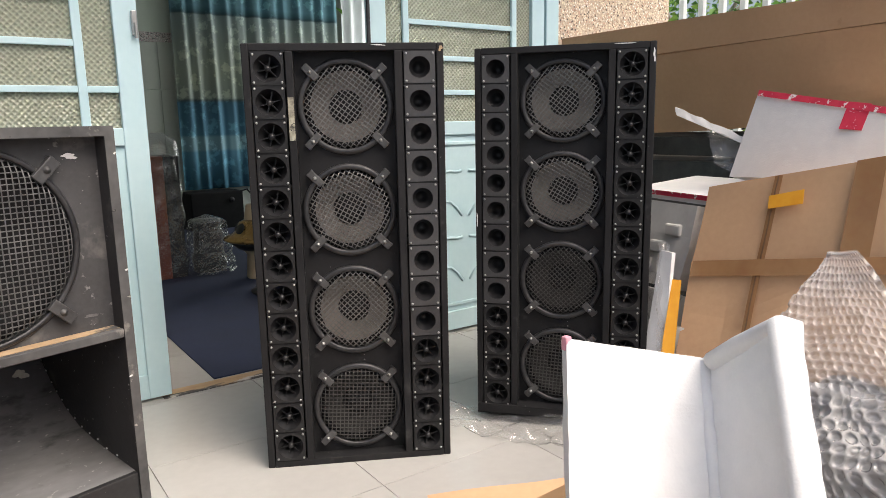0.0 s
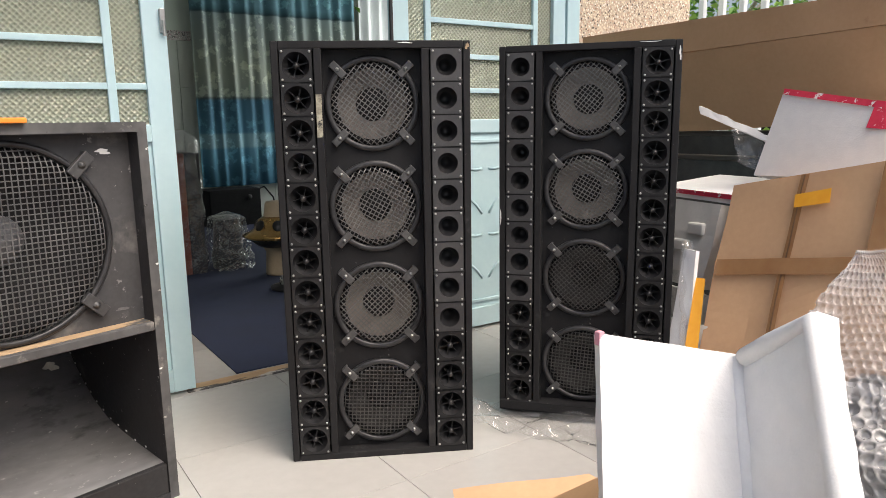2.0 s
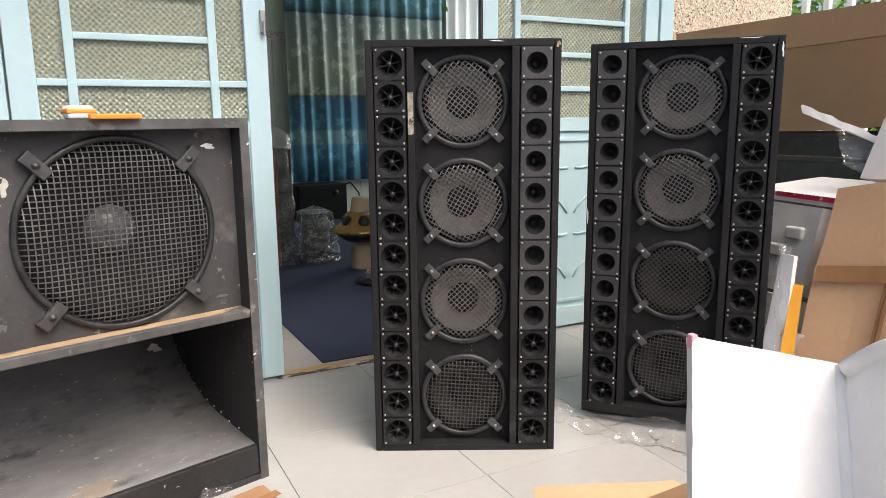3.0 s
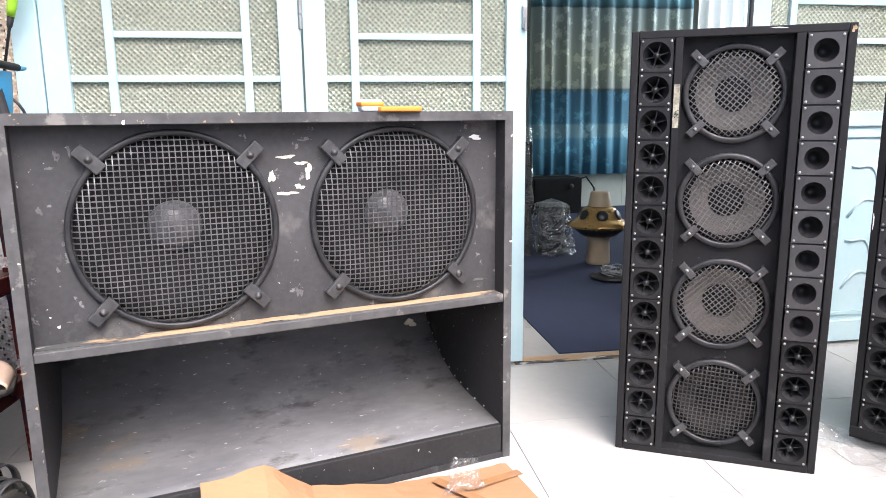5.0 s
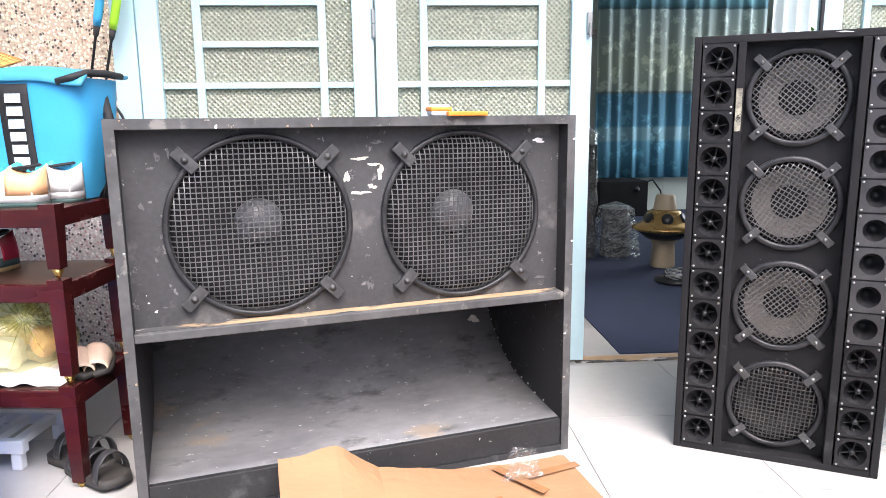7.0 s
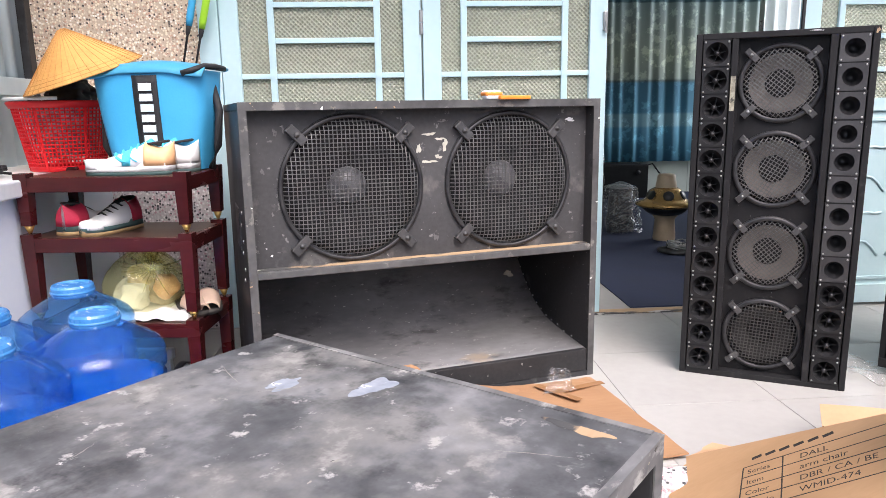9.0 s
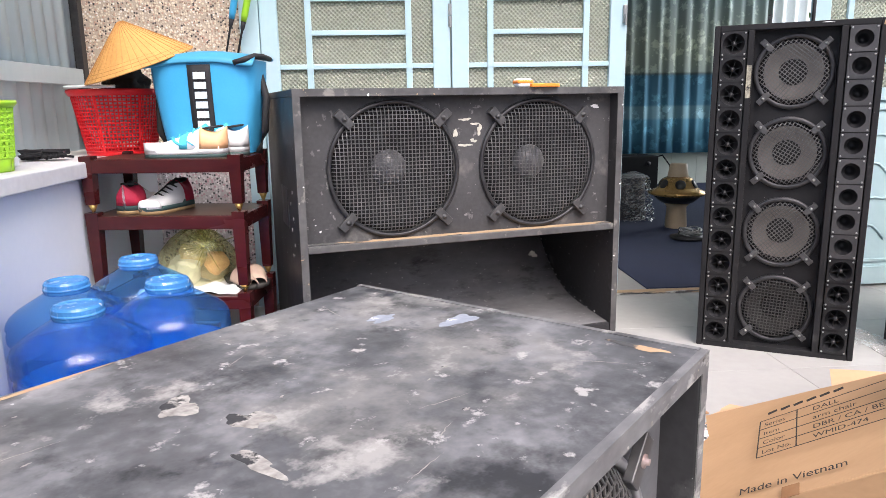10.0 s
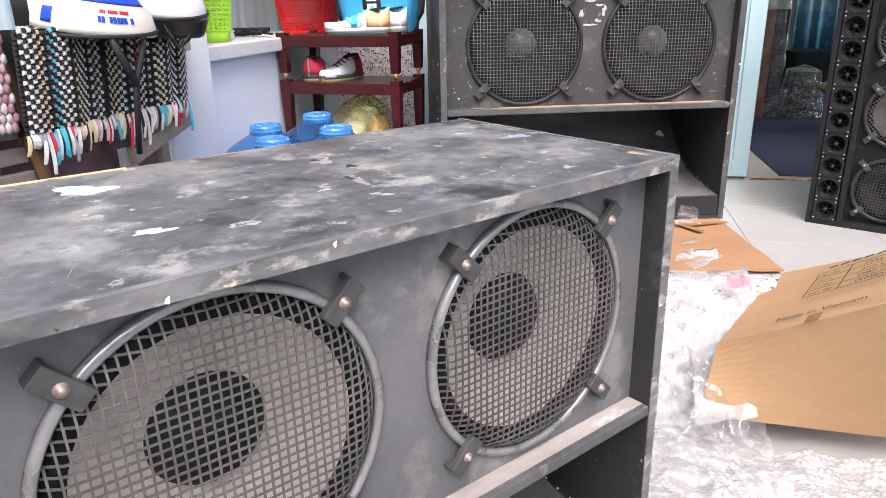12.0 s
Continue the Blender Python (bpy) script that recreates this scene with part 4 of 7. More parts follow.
def horn_subwoofer(m, D, label, drv, top, marks, xs=(0.325, 0.872), sh=0.478):
    """A double bass cabinet: framed baffle with two drivers above a shelf and a curved horn mouth below."""
    W, H, t = 1.194, 0.994, 0.024
    sub = thing("bass_cabinet", m, label, "loudspeaker", "bass cabinets")
    part("side_panel", box(B(), 0, t, 0, D, 0, H - t, 0.003), M["subside"], sub)
    part("side_panel", box(B(), W - t, W, 0, D, 0, H - t, 0.003), M["subside"], sub)
    part("top_panel", box(B(), 0, W, 0, D, H - t, H, 0.003), top, sub)
    part("bottom_panel", box(B(), t, W - t, 0.0, D, 0, 0.018), M["black"], sub)
    part("back_panel", box(B(), t, W - t, D - 0.02, D, 0.018, H - t), M["black"], sub)
    # rubbed front edges
    e = 0.002
    rim = M["wornedge"] if top is M["scuffed"] else M["blackedge"]
    part("edge_strip", box(B(), 0, W, -e, 0, H - t, H), rim, sub, "rubbed front edge")
    part("edge_strip", box(B(), 0, t, -e, 0, 0, H - t), rim, sub, "rubbed front edge")
    part("edge_strip", box(B(), W - t, W, -e, 0, 0, H - t), rim, sub, "rubbed front edge")
    part("baffle", baffle_mesh(t, W - t, sh, H - t, 0.05, [(x, 0.728, 0.215) for x in xs]), M["subboard_lit"] if top is M["scuffed"] else M["subboard"], sub)
    part("shelf", box(B(), t, W - t, 0.0, 0.30, sh - 0.023, sh, 0.003), M["blackedge"], sub)
    part("dusty_shelf_top", box(B(), t + 0.004, W - t - 0.004, 0.014, 0.049, sh, sh + 0.0015), M["dust"] if top is M["scuffed"] else M["rawwood"], sub, "bare dusty wood on the shelf")
    # horn: concave board from the throat under the shelf down to the front kick board
    k = min(1.0, (D - 0.05) / 0.66)
    curve = [(0.02, 0.10), (0.15, 0.111), (0.25, 0.122), (0.34, 0.140), (0.42, 0.176), (0.48, 0.218), (0.54, 0.272), (0.59, 0.336), (0.625, 0.405), (0.64, sh - 0.023)]

    def horn_at(v):
        i = min(8, int(v * 9))
        (y0, z0), (y1, z1) = curve[i], curve[i + 1]
        return k * (y0 + (y1 - y0) * (v * 9 - i)), z0 + (z1 - z0) * (v * 9 - i)

    def fn(u, v):
        y, z = horn_at(v)
        return (t + (W - 2 * t) * u, y, z)
    part("horn_board", sheet(B(), fn, 1, 36, 0.006), M["horn"], sub, "dusty curved horn board", smooth=True)
    part("kick_board", box(B(), t, W - t, 0.004, 0.026, 0.018, 0.10, 0.003), M["subside"], sub)
    for x in xs:
        driver(sub, drv, 0.231, x, 0.05, 0.728, (45, 135, 225, 315), 0)
    for i in range(6):
        part("bolt_head", lathe(B(), [(0, 0.002), (0.006, 0.002), (0.006, 0)], 10, pose(0, 0.12 + 0.05 * (i % 2), 0.66 - 0.045 * i, 0, -90, 0)), M["screw"], sub)
    part("handle_plate", box(B(), -0.003, 0.0, 0.24, 0.40, 0.52, 0.66, 0.001), M["metal_black"], sub, "black steel handle plate")
    dot = mesh_of("staple", box(B(), -0.002, 0.0, -0.003, 0.003, -0.002, 0.002), M["whitechip"])
    for i in range(16):
        v = 0.08 + 0.84 * i / 15
        y, z = horn_at(v)
        part("staple", dot, None, sub, at=pose(W - t, y, z + 0.008 + 0.008 * noise.noise(Vector((i * 1.7, 0, 0)))))
    rr = random.Random(int(1000 * D))
    for i in range(26):
        side, q = i % 3, rr.random()
        cx, cz = (W * q, H - rr.choice((0.004, t - 0.004))) if side == 0 else (rr.choice((0.004, t - 0.004)) if side == 1 else W - rr.choice((0.004, t - 0.004)), (H - t) * q)
        part("edge_chip", blotch(B(), cx, cz, rr.uniform(0.004, 0.014), rr.uniform(0.004, 0.012), i, -0.0027, 12), M[rr.choice(("whitechip", "stain", "rawwood"))], sub)
    for cx, cz, w, h, seed, mk in marks:
        part("chip", blotch(B(), cx, cz, w, h, seed, 0.0485), M[mk], sub, "chipped paint patch")
    return sub


marks1 = [(0.592, 0.888, 0.05, 0.014, 1, "paintchip"), (0.645, 0.852, 0.022, 0.05, 2, "paintchip"), (0.628, 0.872, 0.035, 0.014, 8, "paintchip"), (0.556, 0.842, 0.018, 0.045, 3, "paintchip"), (0.59, 0.80, 0.06, 0.014, 4, "paintchip"),
          (0.622, 0.815, 0.03, 0.018, 9, "paintchip"), (1.105, 0.925, 0.05, 0.016, 5, "whitechip"), (0.075, 0.532, 0.012, 0.007, 6, "whitechip"), (0.10, 0.540, 0.022, 0.005, 7, "scuff"), (0.06, 0.555, 0.007, 0.004, 48, "whitechip"),
          (0.105, 0.905, 0.014, 0.035, 41, "scuff"), (0.13, 0.915, 0.010, 0.03, 42, "scuff"), (0.09, 0.88, 0.022, 0.010, 43, "scuff"), (0.062, 0.79, 0.014, 0.024, 44, "scuff"), (0.10, 0.74, 0.016, 0.010, 49, "scuff"), (0.085, 0.66, 0.01, 0.018, 50, "scuff"), (0.61, 0.555, 0.02, 0.05, 45, "scuff"), (0.64, 0.93, 0.05, 0.012, 46, "scuff"), (1.12, 0.53, 0.05, 0.012, 47, "scuff")]
s1 = horn_subwoofer(pose(-1.384, -1.086, 0, 0, 0, 15.7), 0.78, "black wooden double bass cabinet with horn mouth, on porch tiles", SUB, M["subside"], marks1, (0.335, 0.874), 0.492)
part("chip", blotch(B(), 1.10, 0.275, 0.05, 0.04, 12, 0.528), M["paintchip"], s1, "white splash on the horn board")
s2 = horn_subwoofer(pose(-1.442, -3.385, YARD, 0, 0, 49.6), 0.62, "scuffed black double bass cabinet with paint-stained top, in the yard", SUB2, M["scuffed"], [])


def flat_chip(parent, x, y, w, h, seed, mat, label, z):
    b = blotch(B(), 0, 0, w, h, seed, 0.0)
    part("paint_stain", b, M[mat], parent, label, at=pose(x, y, z, 90, 0, 0))


for x, y, w, h, seed, mt in ((1.12, 0.347, 0.075, 0.06, 21, "bluechip"), (1.06, 0.45, 0.08, 0.035, 26, "bluechip"), (0.30, 0.49, 0.11, 0.10, 22, "palechip"), (0.315, 0.19, 0.07, 0.035, 23, "palechip"), (1.155, 0.08, 0.03, 0.09, 24, "rawwood"),
                             (0.69, 0.42, 0.07, 0.06, 27, "stain"), (0.715, 0.33, 0.05, 0.07, 28, "stain"), (0.66, 0.25, 0.03, 0.09, 29, "stain"), (0.17, 0.0075, 0.17, 0.007, 30, "rawwood"), (0.55, 0.0075, 0.09, 0.008, 32, "stain"), (0.60, 0.61, 0.3, 0.012, 33, "rawwood")):
    flat_chip(s2, x, y, w, h, seed, mt, "dried paint stain", 0.9945)
part("edge_wear", box(B(), 0.0, 1.194, -0.0025, 0.009, 0.994, 0.9952), M["wornedge"], s2, "worn pale front edge")
part("edge_wear", box(B(), 1.186, 1.1965, 0.01, 0.62, 0.994, 0.9952), M["wornedge"], s2, "worn pale side edge")
part("edge_wear", box(B(), 0.0, 0.40, 0.606, 0.6205, 0.994, 0.9952), M["barewood"], s2, "bare wood along the back edge")
rs = random.Random(31)
for i in range(22):
    x, y, a, ln = rs.uniform(0.08, 1.08), rs.uniform(0.05, 0.55), rs.uniform(-70, 70), rs.uniform(0.03, 0.11)
    bend = rs.uniform(-0.25, 0.25)
    part("scratch", sheet(B(), lambda u, v: (ln * (u - 0.5), 0.0014 * (v - 0.5) * (1 - abs(2 * u - 1)) + bend * ln * (u - 0.5) ** 2 + 0.002 * noise.noise(Vector((u * 7, i, 0))), 0.0), 12, 1), M["stain"], s2, "pale scratch", at=pose(x, y, 0.9947, 0, 0, a))
for i in range(20):
    flat_chip(s2, rs.uniform(0.05, 1.1), rs.uniform(0.03, 0.58), rs.uniform(0.004, 0.022), rs.uniform(0.003, 0.008), 60 + i, "stain", "small dried splash", 0.9943)


def tweeter_meshes():
    d = {}
    d["plate"] = mesh_of("plate", baffle_mesh(-0.0425, 0.0425, -0.0425, 0.0425, -0.003, [(0, 0, 0.036)], 0.003), M["plastic_dark"])
    d["bell"] = mesh_of("bell", lathe(B(), [(0.036, 0.003), (0.033, -0.004), (0.024, -0.02), (0.016, -0.034), (0.0, -0.036)], 28, AXIS), M["plastic_black"], True)
    b = lathe(B(), [(0, 0.001), (0.004, 0.0), (0.0075, -0.003), (0.0095, -0.009), (0.006, -0.034)], 16, AXIS)
    d["plug"] = mesh_of("phase_plug", b, M["plastic_black"], True)
    d["fin"] = mesh_of("fin", box(B(), -0.0011, 0.0011, 0.010, 0.034, 0.004, 0.033), M["plastic_black"])
    d["plate_small"] = mesh_of("plate", baffle_mesh(-0.0425, 0.0425, -0.0425, 0.0425, -0.003, [(0, 0, 0.029)], 0.003), M["plastic_grey"])
    d["throat"] = mesh_of("bell", lathe(B(), [(0.029, 0.003), (0.027, -0.003), (0.019, -0.02), (0.012, -0.05), (0.0, -0.052)], 28, AXIS), M["plastic_black"], True)
    d["screw"] = mesh_of("screw", lathe(B(), [(0, 0.0055), (0.002, 0.0055), (0.0034, 0.0042), (0.0034, 0.003)], 10, AXIS), M["screw"], True)
    return d


TW = tweeter_meshes()


def tweeter(parent, x, z, finned):
    p = part("tweeter", TW["plate" if finned else "plate_small"], None, parent, "black square horn tweeter" if finned else "grey square round-throat tweeter", at=pose(x, 0, z))
    part("bell", TW["bell" if finned else "throat"], None, p)
    if finned:
        part("phase_plug", TW["plug"], None, p)
        for k in range(6):
            part("fin", TW["fin"], None, p, at=pose(0, 0, 0, 0, 60 * k + 15, 0))
    for sx in (-1, 1):
        for sz in (-1, 1):
            part("screw", TW["screw"], None, p, at=pose(sx * 0.0365, 0, sz * 0.0365))


# dark woofer set; on the second column its darkness stands for shade
WOOF2 = driver_meshes(0.131, 0.0116, 0.011, 0.016, M["cone_black"], M["grille_dark"], M["metal_black"], M["cone"], 0.24)


def column_speaker(m, W, label, smooth_side, chips, drivers):
    """A tall cabinet: four woofers in a recessed bay between two columns of thirteen tweeters."""
    H, D, t = 1.2, 0.40, 0.02
    c = thing("column_loudspeaker", m, label, "loudspeaker", "column loudspeakers")
    k = W / 0.537
    part("side_panel", box(B(), 0, t, 0, D, 0, H, 0.003), M["colblack"], c)
    part("side_panel", box(B(), W - t, W, 0, D, 0, H, 0.003), M["colblack"], c)
    part("top_panel", box(B(), t, W - t, 0, D, H - t, H, 0.002), M["colblack"], c)
    part("bottom_panel", box(B(), t, W - t, 0, D, 0, t, 0.002), M["colblack"], c)
    part("back_panel", box(B(), t, W - t, D - 0.02, D, t, H - t), M["colblack"], c)
    bx0, bx1 = 0.133 * k, 0.402 * k
    part("post", box(B(), 0.1125 * k, bx0, 0, 0.07, t, H - t, 0.002), M["colblack"], c)
    part("post", box(B(), bx1, 0.4235 * k, 0, 0.07, t, H - t, 0.002), M["colblack"], c)
    zs = (1.034, 0.747, 0.456, 0.162)
    part("baffle", baffle_mesh(bx0, bx1, t, H - t, 0.045, [((bx0 + bx1) / 2, z, 0.118) for z in zs]), M["colblack"], c)
    for i, z in enumerate(zs):
        driver(c, drivers[i], 0.131, (bx0 + bx1) / 2, 0.045, z, (45, 135, 225, 315), (38, 30, 47, 4)[i])
    pitch = (H - 2 * t) / 13
    for side, xc in ((0, (t + 0.1125 * k) / 2), (1, (0.4235 * k + W - t) / 2)):
        part("tweeter_board", box(B(), xc - 0.046 * k, xc + 0.046 * k, 0.06, 0.07, t, H - t), M["plastic_black"], c)
        for i in range(13):
            z = H - t - pitch * (i + 0.5)
            tweeter(c, xc, z, not (side == smooth_side and i < 9))
        for i in range(14):
            z = H - t - pitch * i
            part("bar", box(B(), xc - 0.0455 * k, xc + 0.0455 * k, 0.0005, 0.02, max(t, z - 0.003), min(H - t, z + 0.003)), M["colblack"], c)
    for cx, cz, w, h, seed, mk in chips:
        part("chip", blotch(B(), cx, cz, w, h, seed, -0.0015), M[mk], c, "chipped paint patch")
    return c


c1 = column_speaker(pose(0.09, -0.77, 0, 0, 0, -27.6), 0.537, "tall black column loudspeaker with four woofers, by the open door", 1,
               [(0.528, 1.185, 0.012, 0.024, 32, "rawwood"), (0.36, 1.194, 0.05, 0.004, 33, "whitechip")], (WOOF, WOOF, WOOF, WOOF2))
part("label_scrap", box(B(), 0.1145, 0.130, -0.001, 0.0005, 0.945, 1.06, 0), M["scrap"], c1, "torn pale sticker scrap")
column_speaker(pose(0.788, -0.868, 0.036, 0, 0, -50) @ Matrix.Diagonal((1, 1, 0.975, 1)), 0.537, "tall black column loudspeaker standing on crumpled film beside cartons", 0,
               [(0.531, 1.16, 0.008, 0.05, 35, "whitechip"), (0.45, 1.196, 0.06, 0.004, 36, "whitechip"), (0.005, 0.66, 0.006, 0.05, 37, "whitechip")], (WOOF, WOOF, WOOF2, WOOF2))


# ---- porch, street side: shoe rack and what it carries ----
def shoe_rack(m):
    r = thing("shoe_rack", m, "dark red varnished three-tier shoe rack with brass feet", "rack")
    W, D = 0.555, 0.33
    tiers = (0.285, 0.575, 0.772)
    lows = (0.0, 0.296, 0.586)
    for z in tiers:
        part("shelf_board", box(B(), 0.015, W - 0.015, 0.015, D - 0.015, z - 0.012, z, 0.002), M["darkwood"], r, "dark brown shelf board")
        part("rail", box(B(), 0.036, W - 0.036, 0.0, 0.018, z - 0.048, z - 0.001, 0.003), M["mahogany"], r)
        part("rail", box(B(), 0.036, W - 0.036, D - 0.018, D, z - 0.048, z - 0.001, 0.003), M["mahogany"], r)
        part("rail", box(B(), 0.0, 0.018, 0.036, D - 0.036, z - 0.048, z - 0.001, 0.003), M["mahogany"], r)
        part("rail", box(B(), W - 0.018, W, 0.036, D - 0.036, z - 0.048, z - 0.001, 0.003), M["mahogany"], r)
    for x in (0.019, W - 0.019):
        for y in (0.019, D - 0.019):
            for z0, z1 in zip(lows, tiers):
                b = B()
                f = 0.03 if z0 else 0.02
                bmesh.ops.create_cone(b, cap_ends=True, segments=4, radius1=0.0235, radius2=0.031, depth=z1 + 0.012 - z0 - f, matrix=pose(x, y, (z1 + 0.012 + z0 + f) / 2, 0, 0, 45))
                part("leg", b, M["mahogany"], r)
                part("brass_foot", lathe(B(), [(0, z0 + 0.002 if z0 else 0.0), (0.005, z0 + 0.002 if z0 else 0.0), (0.016, z0 + f), (0, z0 + f)], 16, pose(x, y, 0)), M["brass"], r, "brass cone foot", smooth=True)
    return r


shoe_rack(pose(-2.152, -0.832, 0, 0, 0, -6))


def shoe(m, upper, trim, sole_mat, label, L=0.27, panel=None):
    s = thing("sports_shoe", m, label, "shoe", "sports shoes")

    def outline(u):
        w = 0.036 + 0.012 * math.sin(math.pi * min(1, u * 1.15)) + 0.006 * (u > 0.5) * math.sin(math.pi * (u - 0.5) * 2)
        return w * min(1, (u / 0.08 + 0.02) ** 0.5) * min(1, ((1 - u) / 0.12 + 0.001) ** 0.5)

    def height(u):
        return 0.105 - 0.02 * math.sin(math.pi * u / 0.3) * (u < 0.3) if u < 0.3 else max(0.05, 0.105 - 0.075 * ((u - 0.3) / 0.7) ** 0.8)

    def body(b, u0, u1, z0, k0, fn_h, grow, nu=24, nv=14):
        rows = []
        for i in range(nu + 1):
            u = u0 + (u1 - u0) * i / nu
            w, h = outline(u) * grow, fn_h(u)
            rows.append([b.verts.new((L * u, w * math.cos(math.pi * j / nv) * (1 if j in (0, nv) else 0.98), z0 + (h - z0) * math.sin(math.pi * j / nv) ** k0)) for j in range(nv + 1)])
        for p, q in zip(rows, rows[1:]):
            for j in range(nv):
                b.faces.new((p[j], p[j + 1], q[j + 1], q[j]))
            b.faces.new((p[0], q[0], q[nv], p[nv]))
        b.faces.new(rows[0])
        b.faces.new(rows[-1])
        return b
    part("upper", body(B(), 0.0, 1.0, 0.022, 0.6, height, 1.0), upper, s, smooth=True)
    part("sole", body(B(), -0.0, 1.0, 0.0, 0.12, lambda u: 0.017 + 0.008 * max(0.0, u - 0.75) * 4, 1.06), sole_mat, s, "rubber sole", smooth=True)
    part("heel_panel", body(B(), 0.0, 0.30, 0.03, 0.6, lambda u: height(u) + 0.002, 1.03, 10), trim, s, smooth=True)
    part("toe_band", body(B(), 0.80, 0.97, 0.02, 0.6, lambda u: height(u) + 0.002, 1.03, 6), upper, s, smooth=True)
    if panel:
        part("side_panel", body(B(), 0.44, 0.53, 0.03, 0.6, lambda u: height(u) + 0.003, 1.04, 6), panel, s, smooth=True)
    part("midsole", body(B(), 0.0, 1.0, 0.012, 0.12, lambda u: 0.030 + 0.012 * (u < 0.35), 1.045), M["shoewhite"] if panel else M["darksole"], s, "pale foam midsole" if panel else "dark midsole", smooth=True)
    if panel:
        for side in (-1, 1):
            for u0, u1, z0, z1, w in ((0.50, 0.66, 0.042, 0.070, 0.016), (0.50, 0.36, 0.070, 0.042, 0.008)):
                def chevron(p, q, side=side, u0=u0, u1=u1, z0=z0, z1=z1, w=w):
                    u = u0 + (u1 - u0) * p + w / L * (q - 0.5)
                    z = z0 + (z1 - z0) * p
                    k = min(1.0, max(0.0, (z - 0.022) / (height(u) - 0.022)))
                    return (L * u, side * (outline(u) * math.sqrt(max(0.0, 1 - k ** 3.3)) + 0.003), z)
                part("stripe", sheet(B(), chevron, 8, 3, 0.001), M["shoeblue"], s, "turquoise side stripe", smooth=True)
    part("tongue", tube(B(), [(L * 0.36, 0, 0.082), (L * 0.28, 0, 0.096), (L * 0.23, 0, 0.107)], 0.016, 10, 0.011), panel if panel else M["cloth_black"], s, smooth=True)
    part("mouth", lathe(B(), [(0.03, 0), (0.034, 0.004), (0.03, 0.008), (0.02, 0.002), (0, 0.0)], 20, pose(0.052, 0, 0.098, 0, 8, 0) @ Matrix.Diagonal((1.2, 0.8, 1, 1))), M["cloth_black"], s, smooth=True)
    for i in range(4):
        u = 0.38 + 0.085 * i
        z = height(u) + 0.002
        part("lace", tube(B(), [(L * u, -0.028, z - 0.012), (L * u + 0.004, 0, z + 0.004), (L * u, 0.028, z - 0.012)], 0.0035, 6), panel if panel else M["cloth_black"], s, smooth=True)
    return s


shoe(pose(-1.655, -0.79, 0.772, 0, 0, 178), M["shoewhite"], M["peach"], M["darksole"], "white court shoe with turquoise and peach panels on the rack top", 0.295, panel=M["shoeblue"])
shoe(pose(-1.60, -0.705, 0.772, 0, 0, 184), M["shoewhite"], M["shoewhite"], M["darksole"], "white court shoe with a turquoise band behind its pair", 0.295, panel=M["shoeblue"])
shoe(pose(-2.03, -0.80, 0.575, 0, 0, 84), M["shoewhite"], M["shoered"], M["gum"], "white and crimson shoe seen from the heel", 0.25)
shoe(pose(-1.86, -0.605, 0.575, 0, 0, 246), M["shoewhite"], M["shoered"], M["gum"], "white and crimson shoe with black laces", 0.25)


M["yellowpleat"] = thin_shell("yellow_gathered_plastic", (0.95, 0.95, 0.6), (0.74, 0.74, 0.20), 0.30, 1.6, 0.4, 40)


def carrier_bag(m):
    s = thing("plastic_bag", m, "knotted yellow-tinted plastic bag of clutter on rack", "bag")
    rnd = random.Random(4)

    def fn(u, v):
        a = 2 * math.pi * u
        r = (0.125 * math.sin(math.pi * min(1, 0.12 + v * 0.9)) ** 0.6) * (1 + 0.12 * math.sin(7 * a + 5 * v) * v)
        return (r * math.cos(a) * 1.15, r * math.sin(a) * 0.8, 0.225 * v ** 1.1 + 0.006 * math.sin(9 * a))
    part("film", sheet(B(), fn, 40, 14), M["yellowbag"], s, smooth=True)
    for x, y, z, r, mat, lab in ((-0.05, 0.0, 0.055, 0.06, M["shoewhite"], "pale bundle"), (0.06, -0.02, 0.085, 0.045, M["peach"], "orange packet"), (0.05, 0.02, 0.05, 0.05, M["beige"], "brown packet"), (-0.02, 0.02, 0.11, 0.05, M["ragcream"], "cream cloth")):
        b = B()
        bmesh.ops.create_icosphere(b, subdivisions=3, radius=r)
        for v in b.verts:
            v.co *= 1 + 0.35 * noise.noise(v.co * 26 + Vector((x * 40, 0, 0)))
        part("contents", b, mat, s, lab, at=pose(x, y, z))
    b = B()
    for k in range(34):
        a = -0.35 + 0.32 * k + rnd.uniform(-0.1, 0.1)
        ln, w = rnd.choice((0.04, 0.06, 0.08, 0.11, 0.14)) * rnd.uniform(0.8, 1.1), rnd.uniform(0.005, 0.014)

        def ray(u, v, a=a, ln=ln, w=w):
            r = ln * v
            w = w * (0.25 + 0.75 * v) * (1.2 - v)
            x, z = 0.035 + r * math.cos(a) + w * (u - 0.5) * math.sin(a), 0.165 + 0.75 * r * math.sin(a) - w * (u - 0.5) * math.cos(a)
            return (x, -0.098 * math.sqrt(max(0.05, 1 - (x / 0.16) ** 2 - ((z - 0.10) / 0.16) ** 2)) - 0.008, max(0.01, z))
        sheet(b, ray, 2, 6)
    part("knot_pleats", b, M["yellowpleat"], s, "yellow gathered pleats round the knot", smooth=True)
    b = B()
    for k in range(9):
        a = k * 0.7
        sheet(b, lambda u, v, a=a: (0.02 + 0.09 * v * math.cos(a) + 0.018 * u * math.sin(a), 0.09 * v * math.sin(a) * 0.5 - 0.018 * u * math.cos(a), 0.19 - 0.09 * v * v + 0.02 * math.sin(8 * v + k)), 2, 8)
    part("knot_tails", b, M["yellowbag"], s, smooth=True)
    return s


carrier_bag(pose(-1.82, -0.69, 0.288, 0, 0, 10))
b = B()
